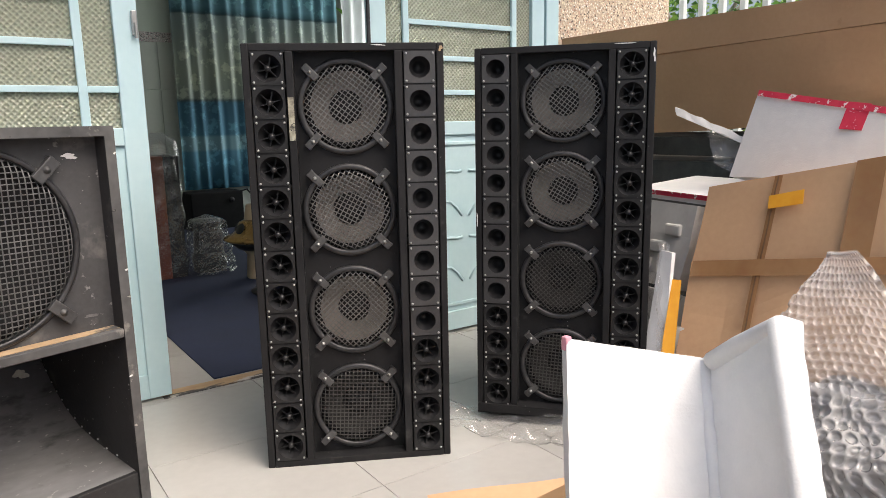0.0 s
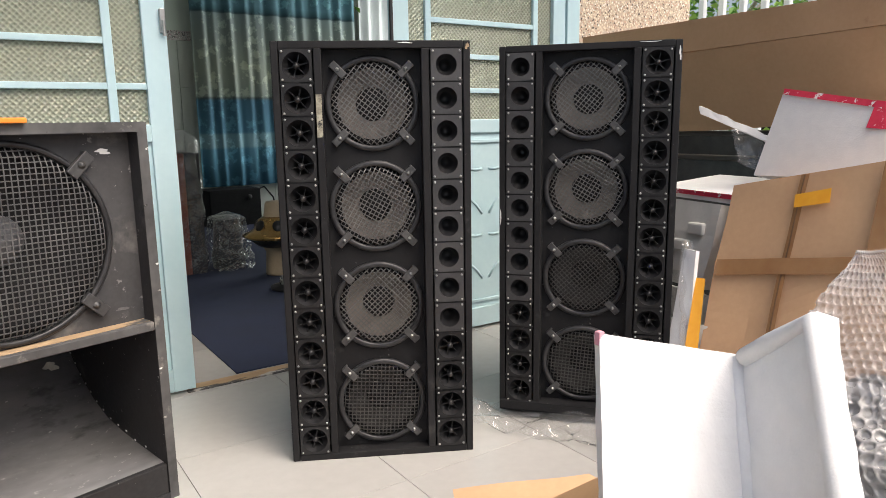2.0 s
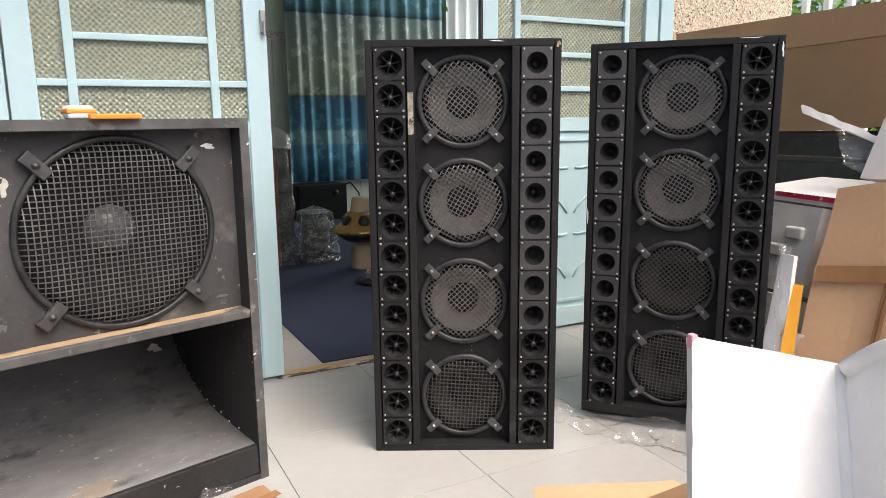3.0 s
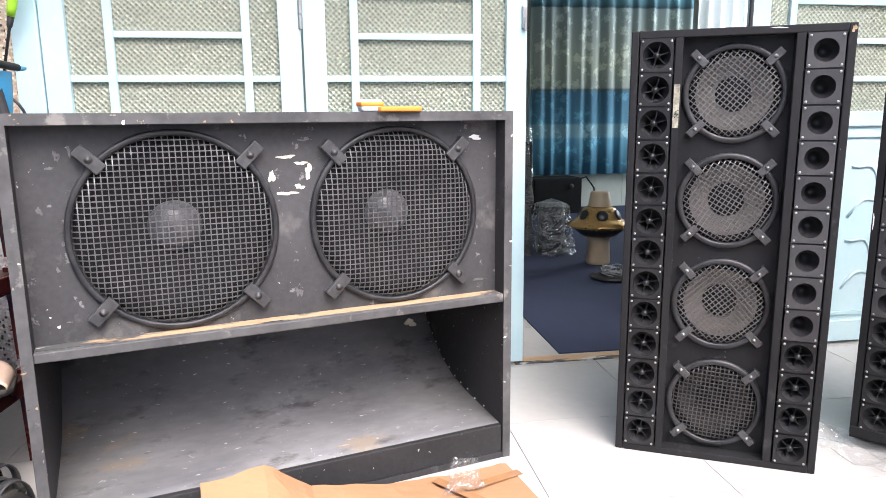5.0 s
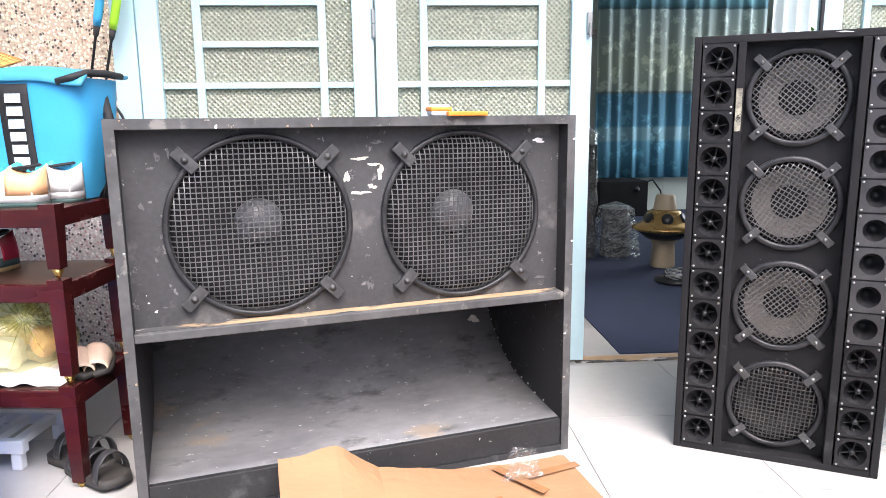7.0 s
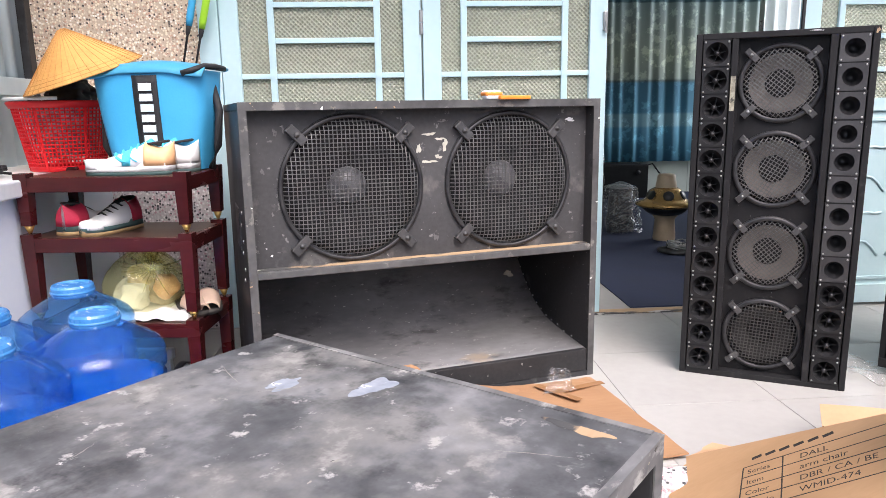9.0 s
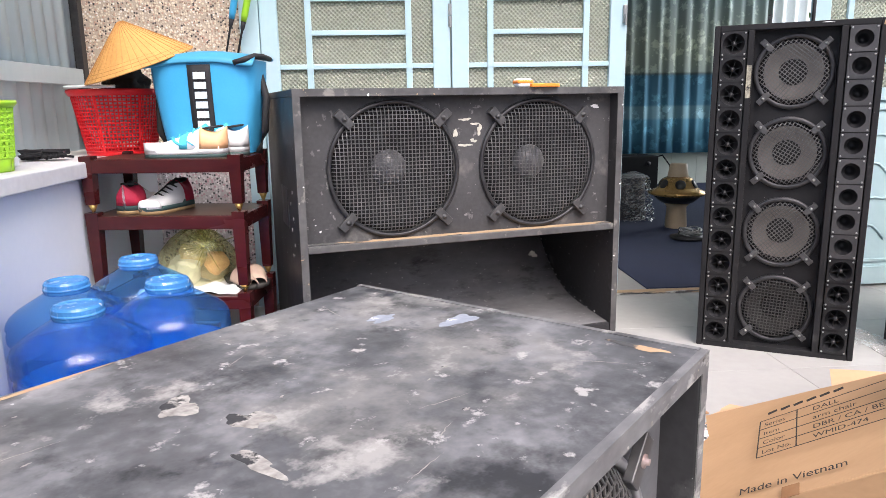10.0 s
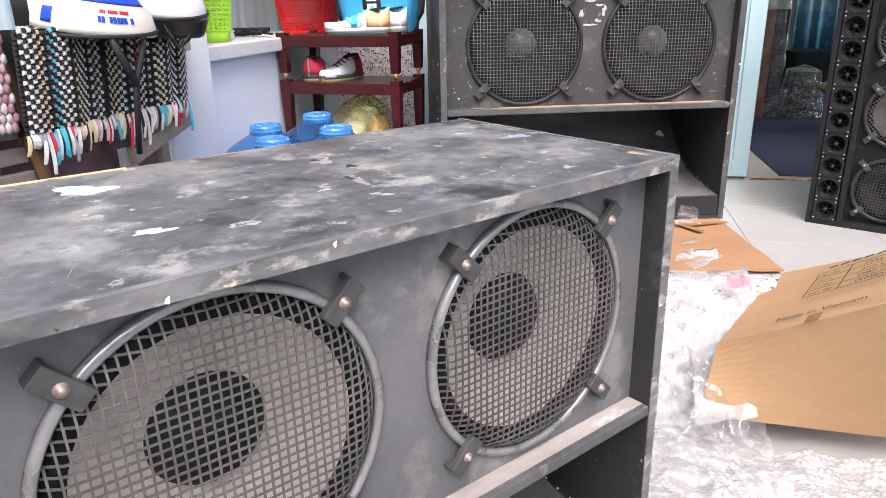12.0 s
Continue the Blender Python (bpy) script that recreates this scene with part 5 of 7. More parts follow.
sheet(b, lambda u, v: (-0.17 + 0.36 * u, -0.15 + 0.24 * v, 0.006 + 0.03 * abs(noise.noise(Vector((u * 5, v * 4, 2)))) - 0.03 * max(0, 0.15 - v)), 24, 16, 0.004)
tagged(part("folded_cloth", b, M["shoewhite"], None, smooth=True), "crumpled white cloth on the lowest rack shelf", "cloth").matrix_basis = pose(-1.83, -0.70, 0.286)


def slipper(m, mat, label):
    s = thing("slipper", m, label, "shoe", "slippers")
    b = B()
    sheet(b, lambda u, v: (0.23 * u, (v - 0.5) * (0.075 + 0.02 * math.sin(3 * u)) * min(1, (u / 0.1 + 0.1), ((1 - u) / 0.1 + 0.1)), 0.018 + 0.01 * (1 - u)), 14, 6, 0.016)
    part("sole", b, M["rubberbrown"], s, smooth=True)
    b = B()
    sheet(b, lambda u, v: (0.12 + 0.10 * u, 0.042 * math.cos(math.pi * v) * (1 - 0.35 * u), 0.02 + 0.05 * (1 - 0.6 * u) * math.sin(math.pi * v)), 8, 12, 0.004)
    part("toe_cover", b, mat, s, smooth=True)
    return s


slipper(pose(-1.72, -0.62, 0.286, 0, 0, -60), M["slippercream"], "cream closed-toe slipper at the rack's end")
slipper(pose(-1.66, -0.58, 0.286, 0, 0, -70), M["slippercream"], "cream slipper beside its pair")


def cooler_bag(m):
    """A soft square sports bag with a lid flap, dark centre band and side straps."""
    s = thing("sports_bag", m, "sky blue nylon sports bag with a black band", "bag")

    def wall(b, lo, hi, z0, z1, grow=1.0):
        def ring(z, k):
            w, d = lo[0] + (hi[0] - lo[0]) * k, lo[1] + (hi[1] - lo[1]) * k
            return w * grow, d * grow
        n = 40

        def fn(u, v):
            a = 2 * math.pi * u
            w, d = ring(0, v)
            cx, sx = math.cos(a), math.sin(a)
            q = (abs(cx) ** 5 + abs(sx) ** 5) ** -0.2
            bulge = 1 + 0.03 * math.sin(math.pi * v) + 0.012 * noise.noise(Vector((cx * 2, sx * 2, v * 3)))
            return (w / 2 * cx * q * bulge, d / 2 * sx * q * bulge, z0 + (z1 - z0) * v)
        return sheet(b, fn, n, 12)
    part("body", wall(B(), (0.31, 0.19), (0.39, 0.23), 0.0, 0.33), M["bagblue"], s, smooth=True)
    b = B()

    def lid(u, v):
        x, y = (u - 0.5) * 0.405, (v - 0.5) * 0.252
        return (x, y, 0.345 + 0.018 * math.cos(math.pi * (u - 0.5)) + 0.012 * noise.noise(Vector((u * 3, v * 3, 1))) - 0.035 * max(0, 0.16 - v) / 0.16)
    sheet(b, lid, 20, 12, 0.008)
    part("lid", b, M["bagtop"], s, "teal blue lid flap", smooth=True)
    b = B()
    tube(b, [(0.135, -0.122, 0.318), (0.17, -0.118, 0.328), (0.198, -0.085, 0.342), (0.204, 0.0, 0.345), (0.198, 0.09, 0.342)], 0.010, 8)
    part("lid_edge", b, M["cloth_black"], s, "black zip edge", smooth=True)
    b = B()
    sheet(b, lambda u, v: (0.005 + 0.085 * (u - 0.5), -0.099 - 0.02 * v - 0.004 * math.sin(math.pi * v), 0.02 + 0.295 * v), 4, 10, 0.002)
    part("front_band", b, M["cloth_black"], s, "black band with pale lettering shapes", smooth=True)
    for i in range(6):
        z = 0.085 + 0.034 * i
        part("printed_bar", box(B(), -0.021, 0.023, -0.0015, 0, 0, 0.024, 0, pose(0.006, -0.1065 - 0.0665 * z, z + 0.01, -3.5, 0, 0)), M["printwhite"], s, "pale blue printed bar")
    for sx in (-1, 1):
        b = B()
        tube(b, [(sx * 0.175, 0.02, 0.3), (sx * 0.205, 0.0, 0.2), (sx * 0.20, -0.02, 0.08), (sx * 0.165, 0, 0.0)], 0.014, 8)
        part("strap", b, M["cloth_black"], s, "black side strap", smooth=True)
    return s


cooler_bag(pose(-1.745, -0.60, 0.776, 0, 0, -8))


def pierced_basket(m, r0, r1, h, mat, label, rows, cols, handle=False, stripes=False):
    """A tapered plastic basket whose wall is a net of ribs and hoops."""
    s = thing("plastic_basket", m, label, "basket")
    b = B()
    band = 0.2 if not stripes else 0.07

    def pt(a, v, off=0.0):
        r = r0 + (r1 - r0) * v + off
        return Vector((r * math.cos(a), r * math.sin(a), h * v))
    sheet(b, lambda u, v: pt(2 * math.pi * u, band * v), 40, 2, 0.002)
    lathe(b, [(0, 0.004), (r0, 0.004), (r0, 0.001), (0, 0.001)], 32)
    part("base", b, mat, s, smooth=True)
    b = B()
    lathe(b, [(r1 - 0.003, h * 0.93), (r1 + 0.012, h), (r1 + 0.014, h - 0.008), (r1 + 0.004, h * 0.9), (r1 - 0.006, h * 0.9)], 40, None, True)
    part("rim", b, mat, s, smooth=True)
    b = B()
    for k in range(cols):
        a = 2 * math.pi * k / cols
        if stripes:
            tube(b, [pt(a, band), pt(a, 0.92)], 0.0027, 4)
        else:
            for sgn in (-1, 1):
                tube(b, [pt(a + sgn * (0.32 * math.sin(8 * math.pi * v) * 0.18 + 0.0), band + 0.72 * v) + Vector((0, 0, 0)) for v in [i / 24 for i in range(25)]], 0.0042, 4)
    tagged(part("ribs", b, mat, s), kind="stuff")
    b = B()
    for i in range(rows):
        v = band + (0.92 - band) * i / rows
        tube(b, [pt(2 * math.pi * k / 40, v) for k in range(41)], 0.0028 if stripes else 0.004, 4)
    tagged(part("hoop_net", b, mat, s), kind="stuff")
    if handle:
        part("carry_handle", tube(B(), [pt(-2.9 + 0.11 * k, 1.0, 0.016) + Vector((0, 0, 0.008)) for k in range(13)], 0.006, 8), M["shoewhite"], s, "white plastic carrying handle", smooth=True)
        for k in (-0.5, 0.5, -1.9, -1.5):
            b = B()
            sheet(b, lambda u, v, k=k: pt(-math.pi / 2 + k + 0.07 * (u - 0.5), v, 0.003), 2, 6, 0.003)
            part("rib_band", b, mat, s)
        part("bowl", lathe(B(), [(0, 0.05), (r0 * 0.85, 0.05), (r1 * 0.92, h * 0.98), (r1 * 0.96, h), (r1 * 0.90, h)], 30), M["shoewhite"], s, "white enamel bowl inside", smooth=True)
    return s


pierced_basket(pose(-2.155, -0.425, 0.766, 0, 0, 20), 0.125, 0.168, 0.25, M["red"], "red plastic basket with bowls, on the sill", 16, 64, True, True)
pierced_basket(pose(-2.255, -1.175, 0.766), 0.058, 0.073, 0.205, M["green"], "lime green pierced plastic basket on the sill", 9, 22)
tangle = thing("tangled_strap", pose(-2.32, -0.72, 0.766), "tangle of black straps lying on the sill", "strap")
for k in range(22):
    rnd = random.Random(k)
    part("strap_loop", tube(B(), [(0.09 * rnd.uniform(-1, 1), 0.05 * rnd.uniform(-1, 1), 0.006 + 0.03 * rnd.random()) for _ in range(5)], 0.005, 5), M["cloth_black"], tangle)
b = box(B(), -0.02, 0.02, -0.035, 0.035, 0, 0.11, 0.004)
box(b, -0.014, 0.014, 0.05, 0.08, 0.0, 0.03, 0.002)
tagged(part("paper_packet", b, M["white"]), "crumpled white paper packet on the sill", "packet").matrix_basis = pose(-2.29, -1.03, 0.766, 0, 0, 10)

# conical palm leaf hat leaning on the basket
hat = thing("conical_hat", pose(-2.01, -0.56, 1.10, 12, -17, 0), "woven palm-leaf conical hat resting on basket and bag", "hat")
b = B()
lathe(b, [(0.205, 0.0), (0.15, 0.046), (0.10, 0.088), (0.05, 0.130), (0.012, 0.161), (0, 0.165), (0.012, 0.157), (0.05, 0.126), (0.10, 0.084), (0.15, 0.042), (0.201, -0.002)], 48)
part("cone", b, M["straw"], hat, smooth=False)
for k in range(15):
    r, z = 0.203 * (1 - k / 15.0), 0.166 * (k / 15.0)
    part("hoop", lathe(B(), [(r + 0.001, z - 0.0018), (r + 0.003, z), (r + 0.0006, z + 0.0018)], 48), M["strawdark"], hat, smooth=True)

for k in range(40):
    a = 2 * math.pi * k / 40
    part("rib", tube(B(), [(0.205 * math.cos(a), 0.205 * math.sin(a), 0.0012), (0.10 * math.cos(a), 0.10 * math.sin(a), 0.0892), (0.012 * math.cos(a), 0.012 * math.sin(a), 0.162)], 0.0011, 4), M["strawdark"], hat)

# dark cap and cloth in the basket
b = B()
bmesh.ops.create_icosphere(b, subdivisions=5, radius=0.085)
for v in b.verts:
    v.co *= 1 + 0.22 * noise.noise(v.co * 22) + 0.12 * noise.noise(v.co * 55)
    v.co.z *= 0.75
tagged(part("dark_scarf", b, M["cloth_black"], None, smooth=True), "crumpled black scarf lying in the basket", "scarf").matrix_basis = pose(-2.10, -0.46, 1.03)


def racket(m, grip, label):
    s = thing("badminton_racket", m, label, "racket", "rackets")
    part("grip", lathe(B(), [(0, 0.13), (0.012, 0.13), (0.0145, 0.16), (0.015, 0.33), (0.017, 0.34), (0, 0.345)], 14), grip, s, "wrapped grip", smooth=True)
    part("shaft", lathe(B(), [(0, -0.12), (0.0042, -0.12), (0.0048, 0.09), (0.009, 0.10), (0.0115, 0.13), (0, 0.131)], 10), M["cloth_black"], s, smooth=True)
    b = B()
    tube(b, [(0.1 * math.sin(2 * math.pi * k / 32), 0, -0.245 + 0.125 * math.cos(2 * math.pi * k / 32)) for k in range(33)], 0.005, 6)
    part("head", b, M["metal_black"], s, smooth=True)
    return s


racket(pose(-1.79, -0.10, 1.19, 5, 14, 0), M["bagblue"], "badminton racket with blue grip, against the wall")
racket(pose(-1.745, -0.085, 1.18, 5, 15, 0), M["green"], "badminton racket with lime grip, against the wall")


def water_jug(m, label):
    j = thing("water_jug", m, label, "bottle", "water jugs")
    wall = [(0.0, 0.0), (0.122, 0.0), (0.149, 0.018)]
    for i in range(5):
        z = 0.03 + 0.058 * i
        wall += [(0.157, z), (0.157, z + 0.036), (0.150, z + 0.044), (0.150, z + 0.052)]
    wall += [(0.160, 0.328), (0.160, 0.346), (0.156, 0.354), (0.160, 0.364), (0.157, 0.376), (0.149, 0.389), (0.130, 0.405), (0.106, 0.420), (0.084, 0.433), (0.066, 0.444), (0.056, 0.452)]
    part("shell", lathe(B(), wall, 44), M["bluejug"], j, smooth=True)
    part("water", lathe(B(), [(0, 0.006), (0.118, 0.006), (0.146, 0.022), (0.1475, 0.300), (0.0, 0.301)], 44), M["water"], j, "blue-tinted water", smooth=False)
    cap = lathe(B(), [(0.0, 0.477), (0.042, 0.477), (0.046, 0.481), (0.054, 0.480), (0.058, 0.474), (0.059, 0.453), (0.057, 0.447), (0.052, 0.447)], 36)
    part("cap", cap, M["bluecap"], j, "clear blue snap cap", smooth=False)
    part("cap_ring", lathe(B(), [(0.0585, 0.456), (0.0608, 0.458), (0.0608, 0.462), (0.0585, 0.464)], 36), M["bluecap"], j, smooth=True)
    part("pull_tab", box(B(), 0.054, 0.066, -0.010, 0.010, 0.441, 0.446, 0.002), M["bluecap"], j)
    return j


jug = water_jug(pose(-1.71, -1.394, 0), "blue plastic water jug with snap cap, on the porch")
for x, y, a in ((-1.897, -1.084, 40), (-1.85, -1.63, 80), (-1.99, -1.375, 130)):
    copy_thing(jug, pose(x, y, 0, 0, 0, a))


def sandal(m, label):
    s = thing("sandal", m, label, "shoe", "sandals")
    b = B()
    sheet(b, lambda u, v: (0.25 * u, (v - 0.5) * (0.08 + 0.022 * math.sin(2.6 * u + 0.3)) * min(1, u / 0.09 + 0.25, (1 - u) / 0.09 + 0.25), 0.026 + 0.012 * (1 - u) ** 2), 18, 6, 0.024)
    part("sole", b, M["rubberbrown"], s, smooth=True)
    for u0, hgt in ((0.16, 0.06), (0.10, 0.055), (0.03, 0.07)):
        b = B()
        sheet(b, lambda u, v, u0=u0, hgt=hgt: (u0 + 0.028 * u + 0.01 * v, 0.047 * math.cos(math.pi * v), 0.028 + hgt * math.sin(math.pi * v)), 3, 14, 0.004)
        part("strap", b, M["metal_black"] if u0 > 0.12 else M["plastic_grey"], s, "black strap", smooth=True)
    return s


sandal(pose(-1.56, -0.80, 0, 0, 0, 150), "worn dark rubber sandal on the tiles")
sandal(pose(-1.50, -0.90, 0, 0, 0, 140), "worn dark rubber sandal beside its pair")

stool = thing("low_frame", pose(-2.06, -0.74, 0, 0, 0, -6), "small white slatted frame under the rack", "frame")
for y in (0.0, 0.2):
    part("rail", box(B(), 0, 0.24, y, y + 0.03, 0.05, 0.09, 0.004), M["white"], stool)
    part("foot", box(B(), 0.20, 0.23, y, y + 0.03, 0.0, 0.05, 0.004), M["white"], stool)
    part("foot", box(B(), 0.01, 0.04, y, y + 0.03, 0.0, 0.05, 0.004), M["white"], stool)
for x in (0.03, 0.11, 0.19):
    part("slat", box(B(), x, x + 0.03, 0.03, 0.2, 0.06, 0.085, 0.003), M["white"], stool)

# tape measure and small tool lying on the bass cabinet
b = box(B(), -0.028, 0.028, -0.022, 0.022, 0.0, 0.030, 0.008)
tm = thing("tape_measure", pose(-0.62, -0.845, 0.994, 0, 0, 15), "orange and white tape measure on the bass cabinet", "tape measure")
part("case", b, M["white"], tm)
part("grip", box(B(), -0.03, 0.03, -0.024, 0.024, 0.012, 0.024, 0.004), M["orange"], tm, "orange rubber grip")
b = box(B(), 0.0, 0.115, -0.009, 0.009, 0.0, 0.012, 0.003)
tagged(part("folding_knife", b, M["orange"]), "slim orange utility knife on the bass cabinet", "knife").matrix_basis = pose(-0.60, -0.885, 0.994, 0, 0, 22)


# ---- helmets, rag rug and bench by the pillar ----
def rag_rug(m):
    s = thing("rag_rug", m, "handwoven black and white rag rug with fringe", "rug")
    W, H = 0.63, 0.22
    rnd = random.Random(9)
    cols, rows = 62, 21
    hues = {5: "peach", 8: "raggrey", 9: "shoeblue", 15: "ragcream", 16: "ragcream", 23: "raggrey", 30: "ragcream", 31: "ragcream", 38: "shoered", 39: "ragpink1", 46: "ragcream", 52: "raggrey", 58: "ragpink1"}
    tinted = {name: B() for name in set(hues.values())}

    def pillow(b, x, z, w, h):
        y = -0.012 * math.sin(x * 16) - 0.004 * math.sin(x * 55) - 0.02 * (z / H)
        a = [b.verts.new((x + dx * w, y, z + dz * h)) for dx, dz in ((0, 0), (1, 0), (1, 1), (0, 1))]
        c = [b.verts.new((x + w * (0.25 + 0.5 * dx), y - 0.006, z + h * (0.25 + 0.5 * dz))) for dx, dz in ((0, 0), (1, 0), (1, 1), (0, 1))]
        b.faces.new(c)
        for i in range(4):
            b.faces.new((a[i], a[(i + 1) % 4], c[(i + 1) % 4], c[i]))
    dark, pale = B(), B()
    for i in range(cols):
        for j in range(rows):
            x, z = W * i / cols, H * j / rows + 0.004 * math.sin(i * 0.7)
            w, h = W / cols * 1.02, H / rows * 1.02
            if i in hues and (i + j) % 2:
                pillow(tinted[hues[i]], x, z, w, h)
            elif (i + j) % 2 and i % 7 and i not in (26, 27, 44):
                pillow(pale, x, z, w, h)
            else:
                pillow(dark, x, z, w, h)
    for nm, bm_, mt in (("dark_weave", dark, M["cloth_black"]), ("pale_weave", pale, M["printpale"]), *(("coloured_weave", tinted[k], M[k]) for k in sorted(tinted))):
        tagged(part(nm, bm_, mt, s), kind="stuff")
    part("backing", box(B(), 0.0, W, 0.012, 0.02, 0, H), M["cloth_black"], s)
    for k in range(84):
        x = W * (k + rnd.random() * 0.6) / 84
        ln, lean = rnd.uniform(0.03, 0.07) + 0.03 * (math.sin(k * 0.16) > 0.6), rnd.uniform(-0.014, 0.014)
        b = B()
        y0 = -0.012 * math.sin(x * 16)
        sheet(b, lambda u, v: (x + 0.0075 * u + lean * v, y0 - 0.004 * math.sin(3 * v) * (1 + u), 0.004 - ln * v), 2, 4, 0.003)
        part("fringe", b, random.Random(k).choice([M["ragwhite"], M["ragwhite"], M["ragwhite"], M["raggrey"], M["cloth_black"], M["shoered"], M["ragcream"], M["shoeblue"], M["ragpink1"], M["ragwhite"], M["ragwhite"], M["ragcream"]]), s)
    return s


rag_rug(pose(-2.02, -2.49, 0.635, 0, 0, 88))


def timber_bench(m):
    """A slatted bench seen end-on: a sloping leg frame with rungs and a rail along the top."""
    s = thing("timber_bench", m, "weathered grey timber rack holding rugs and helmets", "rack")
    part("top_rail", box(B(), -0.02, 0.02, -0.26, 0.62, 1.14, 1.20, 0.004), M["weathered"], s)
    part("lower_rail", box(B(), -0.02, 0.02, -0.02, 0.46, 0.66, 0.71, 0.004), M["weathered"], s)
    for y in (-0.24, 0.40):
        part("leg", box(B(), -0.02, 0.02, y - 0.02, y + 0.02, 0.0, 1.14, 0.004), M["weathered"], s)
    part("slanted_leg", tube(B(), [(0.05, -0.20, 1.20), (0.05, -0.166, 1.03), (0.055, -0.141, 0.91), (0.06, -0.09, 0.66), (0.06, 0.04, 0.0)], 0.016, 6), M["oldbrown"], s, "rough brown slanting post")
    for k in range(8):
        z = 0.80 + 0.055 * k
        part("slat", box(B(), -0.012, 0.012, -0.75, 0.0, -0.017, 0.017, 0.003, pose(0.028, -0.160 + 0.012 * (3 - k), z, -4, 0, 2)), M["weathered"], s)
    part("end_board", box(B(), -0.014, 0.014, -0.14, 0.16, -0.02, 0.025, 0.003, pose(0.05, 0.33, 0.915, 11, 0, 0)), M["weathered"], s, "grey sloping end board")
    part("corner_stud", box(B(), -0.02, 0.02, 0.225, 0.255, 0.0, 0.90, 0.003), M["corrugated"], s, "pale blue steel stud")
    return s


M["oldbrown"] = material("old_brown_branch", [(0.10, 0.055, 0.03), (0.19, 0.11, 0.06)], 0.85, scale=14, fine=90, bump=0.5, stretch=(1, 1, 0.3))
timber_bench(pose(-2.09, -2.30, YARD))
b = B()
sheet(b, lambda u, v: (0.03 * math.sin(9 * u) + 0.012 * math.sin(23 * u) - 0.05 * v * 0, 0.95 * u, 0.75 * v), 40, 10, 0.01)
tagged(part("mauve_blanket", b, M["purple"], None, smooth=True), "mauve woven blanket hung behind the rag rug", "blanket").matrix_basis = pose(-2.13, -2.75, YARD + 0.42)
s = thing("pink_rug", pose(-2.03, -2.755, 0.66, 0, 0, 88), "pink and white braided rag rug beside the striped one", "rug")
b = B()
for i in range(18):
    for j in range(11):
        x, z = 0.255 * (i + 0.5 * (j % 2)) / 18, 0.22 * j / 11
        bmesh.ops.create_icosphere(b, subdivisions=1, radius=0.0115, matrix=pose(x, 0.004 * math.sin(i), z) @ Matrix.Diagonal((0.8, 0.6, 1.25, 1)))
tagged(part("braided_weave", b, M["ragpink"], s, smooth=True), kind="stuff")


def helmet(m, shell, label, stripe, visor):
    s = thing("helmet", m, label, "helmet", "helmets")

    def dome(b, r, a0, a1, z_lo, z_hi, nu=32, nv=12):
        def fn(u, v):
            a = a0 + (a1 - a0) * u
            q = math.asin(min(1, z_lo)) + (math.asin(min(1, z_hi)) - math.asin(min(1, z_lo))) * v
            rr = r * math.cos(q)
            return (1.22 * rr * math.cos(a), rr * math.sin(a), r * 1.05 * math.sin(q) - 0.012 * math.cos(a))
        return sheet(b, fn, nu, nv, 0.004)
    part("shell", dome(B(), 0.118, 0, 2 * math.pi, 0.0, 0.9999, 40, 14), shell, s, smooth=True)
    part("lower_rim", lathe(B(), [(0.118, -0.002), (0.1215, 0.0), (0.1215, 0.006), (0.117, 0.008)], 40, Matrix.Diagonal((1.22, 1, 1, 1))), M["cloth_black"], s, "dark rubber rim", smooth=True)
    for mat, a, w, lo, hi in stripe:
        part("stripe", dome(B(), 0.1195, a, a + w, lo, hi, 24, 4), mat, s, smooth=True)
    if visor:
        part("visor", dome(B(), 0.119, -math.pi / 2 - 1.3, -math.pi / 2 + 1.3, -0.38, 0.02, 24, 6), M["plastic_black"], s, "smoked black lower shield", smooth=True)
    else:
        part("peak", dome(B(), 0.121, -0.5, 0.5, -0.16, 0.02, 12, 4), M["plastic_black"], s, "small black peak", smooth=True)
        for i, (a0, n, z, hgt, mt) in enumerate(((-2.0, 16, 0.40, 0.05, M["redprint"]), (-2.04, 10, 0.24, 0.10, M["blueprint"]))):
            for k in range(n):
                if (k * 7 + i) % 6 == 3:
                    continue
                a = a0 + (0.62 if i else 0.55) * k / n
                part("printed_bar", dome(B(), 0.1205, a, a + (0.045 if i else 0.022), z, z + hgt, 2, 2), mt, s)
    b = B()
    tube(b, [(0.05, -0.105, 0.0), (0.03, -0.112, -0.06), (0.012, -0.115, -0.11), (0.01, -0.112, -0.28)], 0.007, 6)
    tube(b, [(-0.04, -0.108, 0.0), (-0.01, -0.112, -0.06), (0.012, -0.115, -0.11)], 0.009, 6)
    if visor:
        b = tube(B(), [(0.05, -0.105, 0.0), (0.03, -0.112, -0.05), (0.0, -0.11, -0.075), (-0.04, -0.108, -0.01)], 0.006, 6)
    part("chin_strap", b, M["cloth_black"], s, "hanging black chin strap", smooth=True)
    return s


helmet(pose(-1.99, -2.235, 0.845, 8, 0, 70), M["helmet"], "cream half helmet with blue and red bands, on the rug", [(M["blueprint"], -math.pi / 2 - 1.35, 2.0, 0.56, 0.72), (M["redprint"], -math.pi / 2 - 1.45, 2.2, 0.82, 0.90), (M["blueprint"], -math.pi / 2 - 1.45, 0.22, 0.14, 0.40)], False)
helmet(pose(-2.0, -1.965, 0.885, 12, 0, 62), M["helmetwhite"], "white half helmet with a red flash and dark shield", [(M["redprint"], -math.pi / 2 - 0.15, 0.42, 0.5, 0.97)], True)


